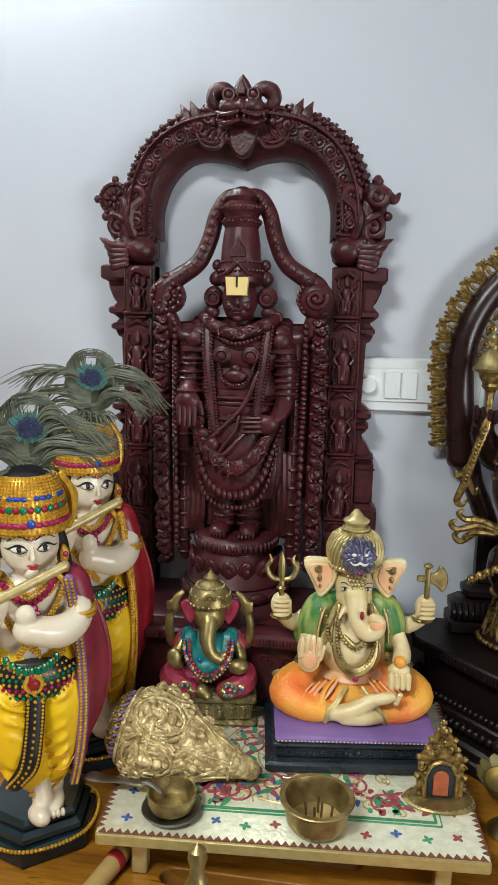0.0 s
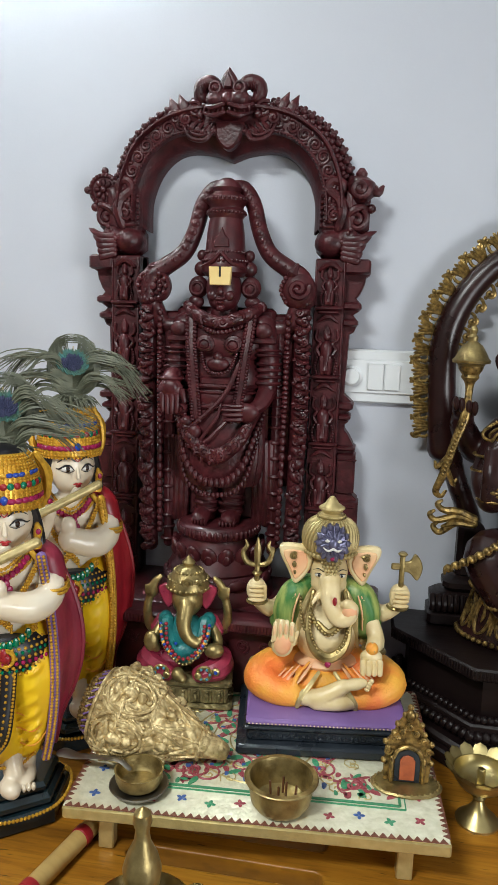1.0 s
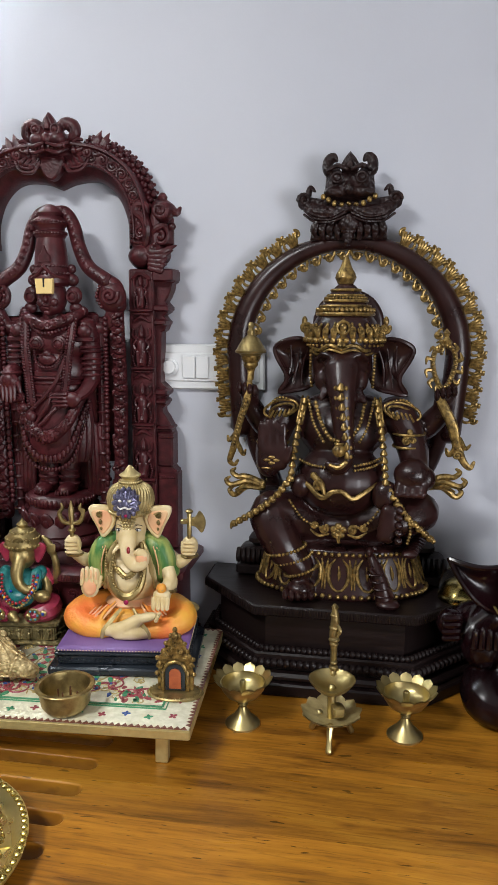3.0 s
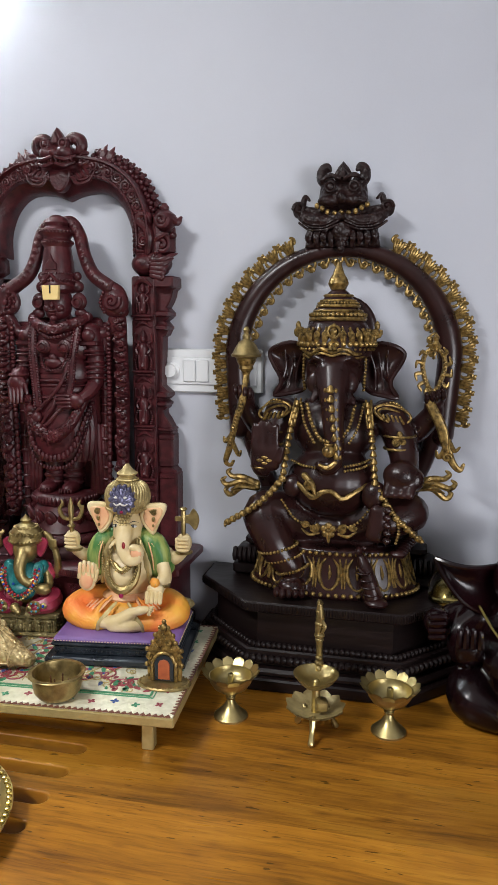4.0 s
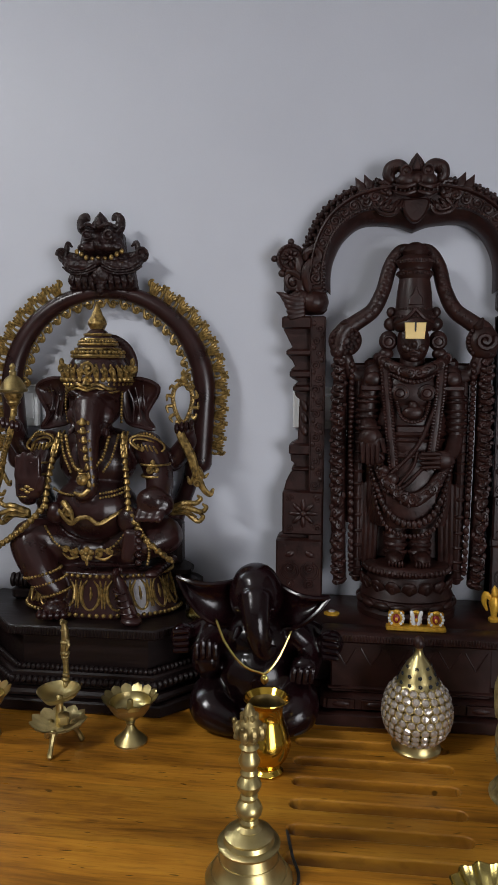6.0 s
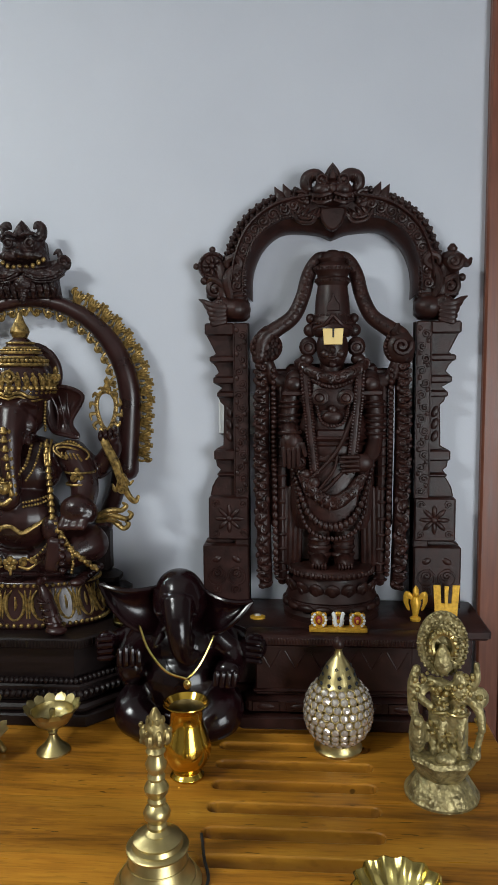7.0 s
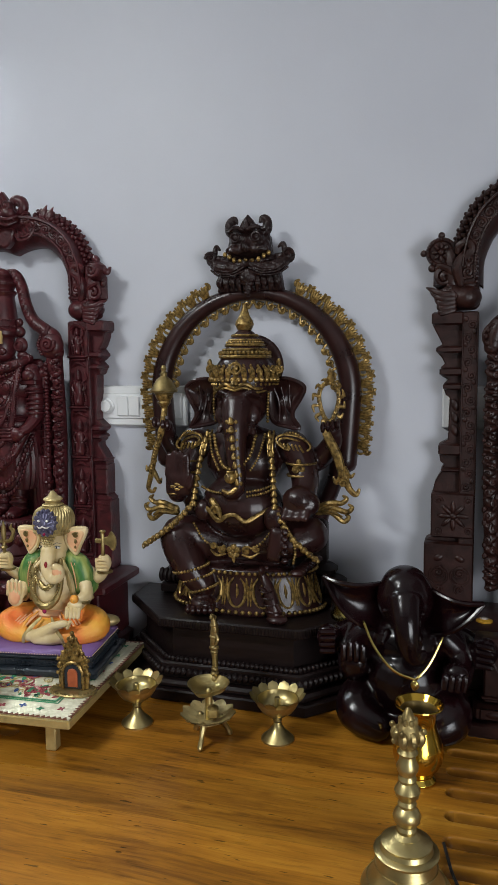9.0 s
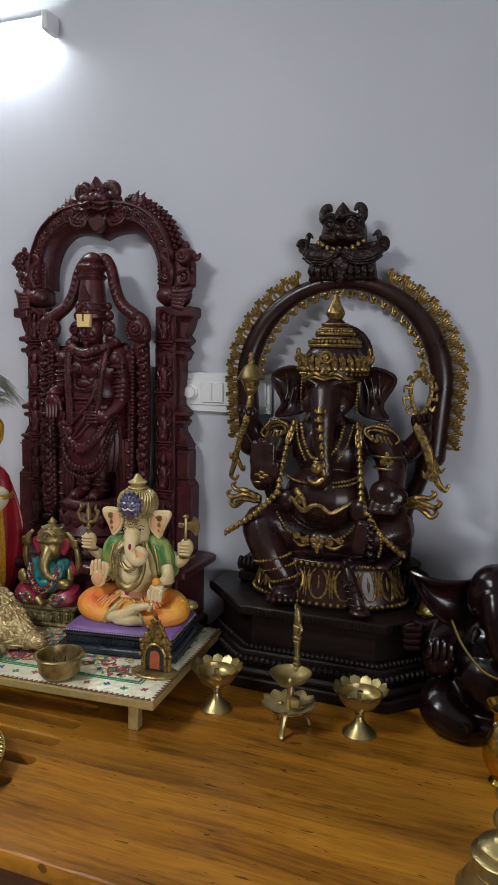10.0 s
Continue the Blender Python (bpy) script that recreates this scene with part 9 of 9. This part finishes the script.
    for z in (406, 410, 413.5, 424, 427.5, 431, 441, 444.5, 452, 455.5, 459, 462.5, 466, 469):
        r = float(np.interp(z, cz, cr)) + 0.6
        for k in range(52):
            a = k * 2 * math.pi / 52
            f.ball((2 + r * math.cos(a), 4 + r * math.sin(a), z), (1.9, 1.9, 1.8), 5, 4)
    for s in (-1, 1):                                     # pleated gold cloth at the sides of the crown
        for k in range(7):
            f.tube([(2 + s * 42, 6 + k * 3, 466 - k * 2), (2 + s * (55 + (k % 2) * 3), 8 + k * 2, 446 - k * 3), (2 + s * (57 - k), 6 + k * 2, 420), (2 + s * (50 - k), 2 + k * 2, 402)], [4, 5, 4.4, 2.6], n=14, seg=7)
    n = 17
    for k in range(n):
        a = math.pi + (k + 0.5) * math.pi / n
        for mat, z, sz in ((sash, 419, (6.4, 3.2, 3.6)), (GREENGEM if k % 2 else RED, 436, (4.6, 3.2, 4.4)), (BLUEGEM if k % 4 else CROWNGOLD, 448.5, (5.2, 3.2, 3.0))):
            r = float(np.interp(z, cz, cr))
            f.use(mat)
            f.ball((2 + r * math.cos(a), 4 + r * math.sin(a), z), sz, 9, 6, (0, 0, math.degrees(a) + 90))
    f.use(BLUEGEM)
    f.ball((2, -45, 421), (5, 3.6, 5.6), 9, 7)
    f.use(CROWNGOLD)
    for s in (-1, 1):                                     # fine chain at the hairline, hanging ear ornaments
        f.beads([(2, -42, 408), (2 + s * 14, -41, 403.5 + 8), (2 + s * 28, -31, 409)], 1.4, 3.0, seg=5, rings=4)
        f.tube([(2 + s * 40, -16, 384), (2 + s * 41, -18, 378), (2 + s * 40, -18, 368)], [3, 6, 5], n=8, seg=9)
        f.lathe([(0, 6), (5, 4), (7, 0), (6, -3), (0, -4)], (2 + s * 40, -18, 358), 12)
    f.use(sash)
    for s in (-1, 1):
        f.ball((2 + s * 41, -23, 376), (3.4, 2.4, 4), 8, 6)
    # jewellery
    f.use(CROWNGOLD)
    for z, w, d in ((348, 30, 36), (343, 34, 38), (336, 40, 40)):
        f.beads([(-w, -6, z + 6), (-w * 0.55, -d * 0.82, z - 4), (0, -d, z - 12), (w * 0.55, -d * 0.82, z - 4), (w, -6, z + 6)], 2.4, 4.4, seg=6, rings=4)
    for d in (-4, 0, 4):
        f.beads([(46, -16, 340 + d), (20, -36, 300 + d), (-16, -40, 262 + d)], 2.2, 4.2, seg=6, rings=4)
        f.beads([(-46, -16, 340 + d), (-24, -36, 300 + d), (10, -40, 262 + d)], 2.2, 4.2, seg=6, rings=4)
    for d in (0, 5):
        f.ring((61, -20, 302 + d), 19, 2.2, 22, 5)
        f.beads([(40, -30, 262 - d), (16, -42, 248 - d), (-14, -44, 246 - d), (-38, -32, 260 - d)], 2.4, 4.5, seg=6, rings=4)
    f.use(sash)
    f.beads([(-30, -20, 344), (-18, -36, 334), (0, -42, 326), (18, -36, 334), (30, -20, 344)], 4.4, 7)
    for k in range(7):
        a = k * 0.898
        f.ball((9 * math.cos(a), -44, 314 + 9 * math.sin(a)), (5, 4, 5), 7, 5)
    f.use(GREENGEM)
    f.ball((0, -48, 314), (5, 4, 5), 8, 6)
    for k in range(9):
        u = (k - 4) / 4
        f.ball((30 * u, -46 + 10 * u * u, 236 + 12 * u * u + 6), (4.4, 3.6, 7), 7, 5)
    f.use(RED)
    f.ball((0, -50, 234), (5, 4, 8), 8, 6)
    # belt
    f.use(HAIR)
    f.lathe([(52, 204), (58, 208), (61, 223), (58, 240), (48, 250)], (2, 0, 0), 34, sy=0.80)
    for mat, z, r, size in ((CROWNGOLD, 208, 59, 2.4), (GREENGEM, 213, 60.5, 2.6), (CROWNGOLD, 218, 61.5, 2.4), (sash, 223, 61.5, 3.0), (CROWNGOLD, 229, 61, 2.4), (GREENGEM, 235, 60, 2.6), (CROWNGOLD, 240, 58.5, 2.4), (CROWNGOLD, 246, 53, 2.2)):
        f.use(mat)
        for k in range(44):
            a = (k + 0.5 * (int(z) % 2)) * 2 * math.pi / 44
            f.ball((2 + r * math.cos(a), r * 0.80 * math.sin(a), z + 3 * math.sin(a)), size, 6, 4)
    f.use(CROWNGOLD)
    f.ring((2, -49, 228), 10, 3, 18, 6, "y")
    f.use(RED)
    f.ball((2, -50, 228), (7, 4, 7), 8, 6)
    # dark embroidered panel between the legs
    f.use(HAIR)
    f.tube([(4, -42, 214), (0, -52, 170), (-8, -62, 130), (-26, -58, 104)], [12, 12, 13, 10], n=20, seg=10, flat=0.35)
    f.use(CROWNGOLD)
    for d in (-9, 0, 9):
        f.beads([(4 + d, -47, 212), (0 + d, -57, 170), (-8 + d, -67, 130), (-26 + d, -63, 106)], 2, 4.4 if d else 8, seg=6, rings=4)
    f.beads([(34, -24, 84), (14, -40, 78), (-8, -52, 84)], 2.4, 4.5, seg=6, rings=4)
    # cape down one side, with a braided edge
    rows = []
    for u in np.linspace(0, 1, 14):
        z = 346 - 270 * u
        w = 12 + 26 * math.sin(math.pi * min(1, u * 1.15 + 0.05))
        rows.append([(48 + w * v + 24 * math.sin(math.pi * u * 0.62) - 22 * u * u, -20 + 40 * v - 16 * math.sin(u * 3.0) + 3 * math.sin(v * 10 + u * 4), z - 6 * v) for v in np.linspace(0, 1, 9)])
    f.use(cape)
    f.sheet(rows)
    f.sheet([[(x, y + 5, z) for x, y, z in r] for r in rows])
    f.tube([(x, y + 2, z) for x, y, z in (r[-1] for r in rows)], 4, n=50, seg=8)
    f.use(edge)
    f.tube([(x, y - 1, z) for x, y, z in (r[0] for r in rows)], 6.5, n=50, seg=8, flat=0.5)
    f.use(CROWNGOLD)
    f.beads([(x - 3, y - 5, z) for x, y, z in (r[0] for r in rows)], 2.2, 4.4, n=90, seg=6, rings=4)
    f.beads([(x + 3, y - 5, z) for x, y, z in (r[0] for r in rows)], 2.2, 4.4, n=90, seg=6, rings=4)
    for s in (-1, 1):
        f.use(cape)
        f.tube([(s * 44, 4, 346), (s * 56, 0, 334), (s * 62, -4, 314)], [17, 20, 19], n=10, seg=14)
        f.use(CROWNGOLD)
        for d in (0, 4, 8):
            f.ring((s * 62, -4, 300 + d), 20.5 - d * 0.1, 2.0, 26, 6)
        f.tube([(s * 36, -16, 350), (s * 46, -18, 336), (s * 50, -22, 312)], [3.4, 4.4, 3.4], n=12, seg=8, flat=0.6)
    for i, v in enumerate(f.v):                           # the head turns a little to one side
        a = np.clip((v[:, 2] - 0.350) / 0.014, 0, 1) * turn
        x, y = v[:, 0] - 0.002, v[:, 1] - 0.002
        f.v[i] = np.c_[0.002 + x * np.cos(a) - y * np.sin(a), 0.002 + x * np.sin(a) + y * np.cos(a), v[:, 2]]
    # flute
    f.use(PALEGOLD)
    f.tube([(44, -50, 372), (-30, -64, 344), (-100, -70, 318)], 6.2, seg=10)
    f.v = [v + np.maximum(0, v[:, 2:] - 52 * MM) * (lean, bow, 0) for v in f.v]
    return f


DOLL_A, DOLL_B = pose(-0.137, 0.640, TOP, 0, 0, 25) @ Matrix.Diagonal((0.90, 0.90, 0.972, 1)), pose(-0.127, 0.818, TOP, 0, 0, 25) @ Matrix.Diagonal((0.88, 0.90, 1.034, 1))
thing("flute_player_doll", flute_doll(CRIMSON, PURPLE, MAGENTA, -0.007, -0.07, 0.10), DOLL_A, "white painted doll with gold crown, yellow cloth and crimson cape", "doll", "flute dolls")
thing("flute_player_doll", flute_doll(RED, CROWNGOLD, MAGENTA, -0.026, 0.0, 0.26), DOLL_B, "white painted doll with gold crown, yellow cloth and bright red cape", "doll", "flute dolls")


def peacock_feather(place, tilt, seed, label):
    """A feather with a round vane, an eye spot and locks of long loose barbs that sweep to the sides."""
    ob = thing("peacock_feather", None, place, label, "feather", "crown feathers")
    r = random.Random(seed)
    f = Form(MM).use(PALEGOLD)
    f.tube([(0, 0, -10), (tilt * 0.3, -2, 40), (tilt, -6, 92)], [1.4, 1.1, 0.7], seg=6, n=10)
    part("quill", f, ob, "pale quill")
    f = Form(MM).use(FEATHER)
    for lock in range(17):                                # locks of long barbs
        s = -1 if lock % 2 else 1
        z0 = 4 + 46 * r.random()
        reach, rise, drop = r.uniform(52, 112), r.uniform(10, 40), r.uniform(4, 40)
        y0 = r.uniform(-22, 8)
        for k in range(11):
            g = reach * r.uniform(0.86, 1.06)
            z = z0 + r.uniform(-4, 4)
            q = rise + r.uniform(-4, 4)
            x0 = tilt * z / 92 * 0.6
            f.tube([(x0, 0, z), (x0 + s * g * 0.3, y0 * 0.5 - 4, z + q * 0.85 + 6), (x0 + s * g * 0.68, y0 - 6 + r.uniform(-2, 2), z + q + 2), (x0 + s * g, y0 - 6 + r.uniform(-3, 3), z + q - drop + r.uniform(-3, 3))], [1.1, 1.0, 0.8, 0.3], n=10, seg=4)
    for k in range(430):                                  # thin barbs curve out of the stem into an open oval round the eye
        s = -1 if k % 2 else 1
        u = r.random()
        a = s * math.pi * u                               # from the tip
        end, turn = r.uniform(0.72, 1.04), s * r.uniform(0.15, 0.5)
        z0 = 8 + 50 * (1 - u) ** 0.6
        y, x0 = r.uniform(-8, 0), tilt * z0 / 92
        tip = [(tilt + 35 * end * math.sin(a - q * turn), y - 1, 66 + 42 * end * math.cos(a - q * turn)) for q in (-1, 0, 1)]
        f.tube([(x0, -3, z0), (x0 + (tip[0][0] - x0) * 0.6, y, z0 + (tip[0][2] - z0) * 0.45)] + tip, [0.8, 0.75, 0.65, 0.5, 0.2], n=9, seg=3)
    for k in range(150):                                  # short barbs over the crown
        a, g = r.uniform(0, 6.28), r.uniform(16, 40)
        f.tube([(0, 0, 2 + 14 * r.random()), (g * 0.6 * math.cos(a), g * 0.6 * math.sin(a), 18 + 8 * r.random()), (g * math.cos(a), g * math.sin(a), 4 + 12 * r.random())], [1.2, 1.1, 0.4], n=6, seg=4)
    tagged(part("feather_vane", f, ob, "grey-green feathery barbs"), kind="stuff")
    for mat, rx, rz, n, y in ((FEATHERTEAL, 21, 17, 260, -9.4), (FEATHEREYE, 13, 10.5, 170, -11.4)):
        f = Form(MM).use(mat)
        f.ball((tilt, y + 1.5, 70), (rx * 0.96, 1.4, rz * 0.96), 22, 8, (0, 14, 0))
        for k in range(n):
            a, q = r.uniform(0, 6.28), math.sqrt(r.random())
            x, z = tilt + rx * q * math.cos(a), 70 + rz * q * math.sin(a)
            f.tube([(x, y, z), (x + (x - tilt) * 0.16, y + 0.4, z + 3)], [1.3, 0.6], n=2, seg=4)
        tagged(part("eye_spot", f, ob, "blue-teal eye spot"), kind="stuff")
    return ob


peacock_feather(pose(-0.128, 0.630, 1.238, 4, -4, 22), 6, 3, "green-grey peacock feather stuck in the doll's crown")
peacock_feather(pose(-0.124, 0.806, 1.278, 2, 0, 10), 4, 5, "grey peacock feather with a blue eye in the crown")
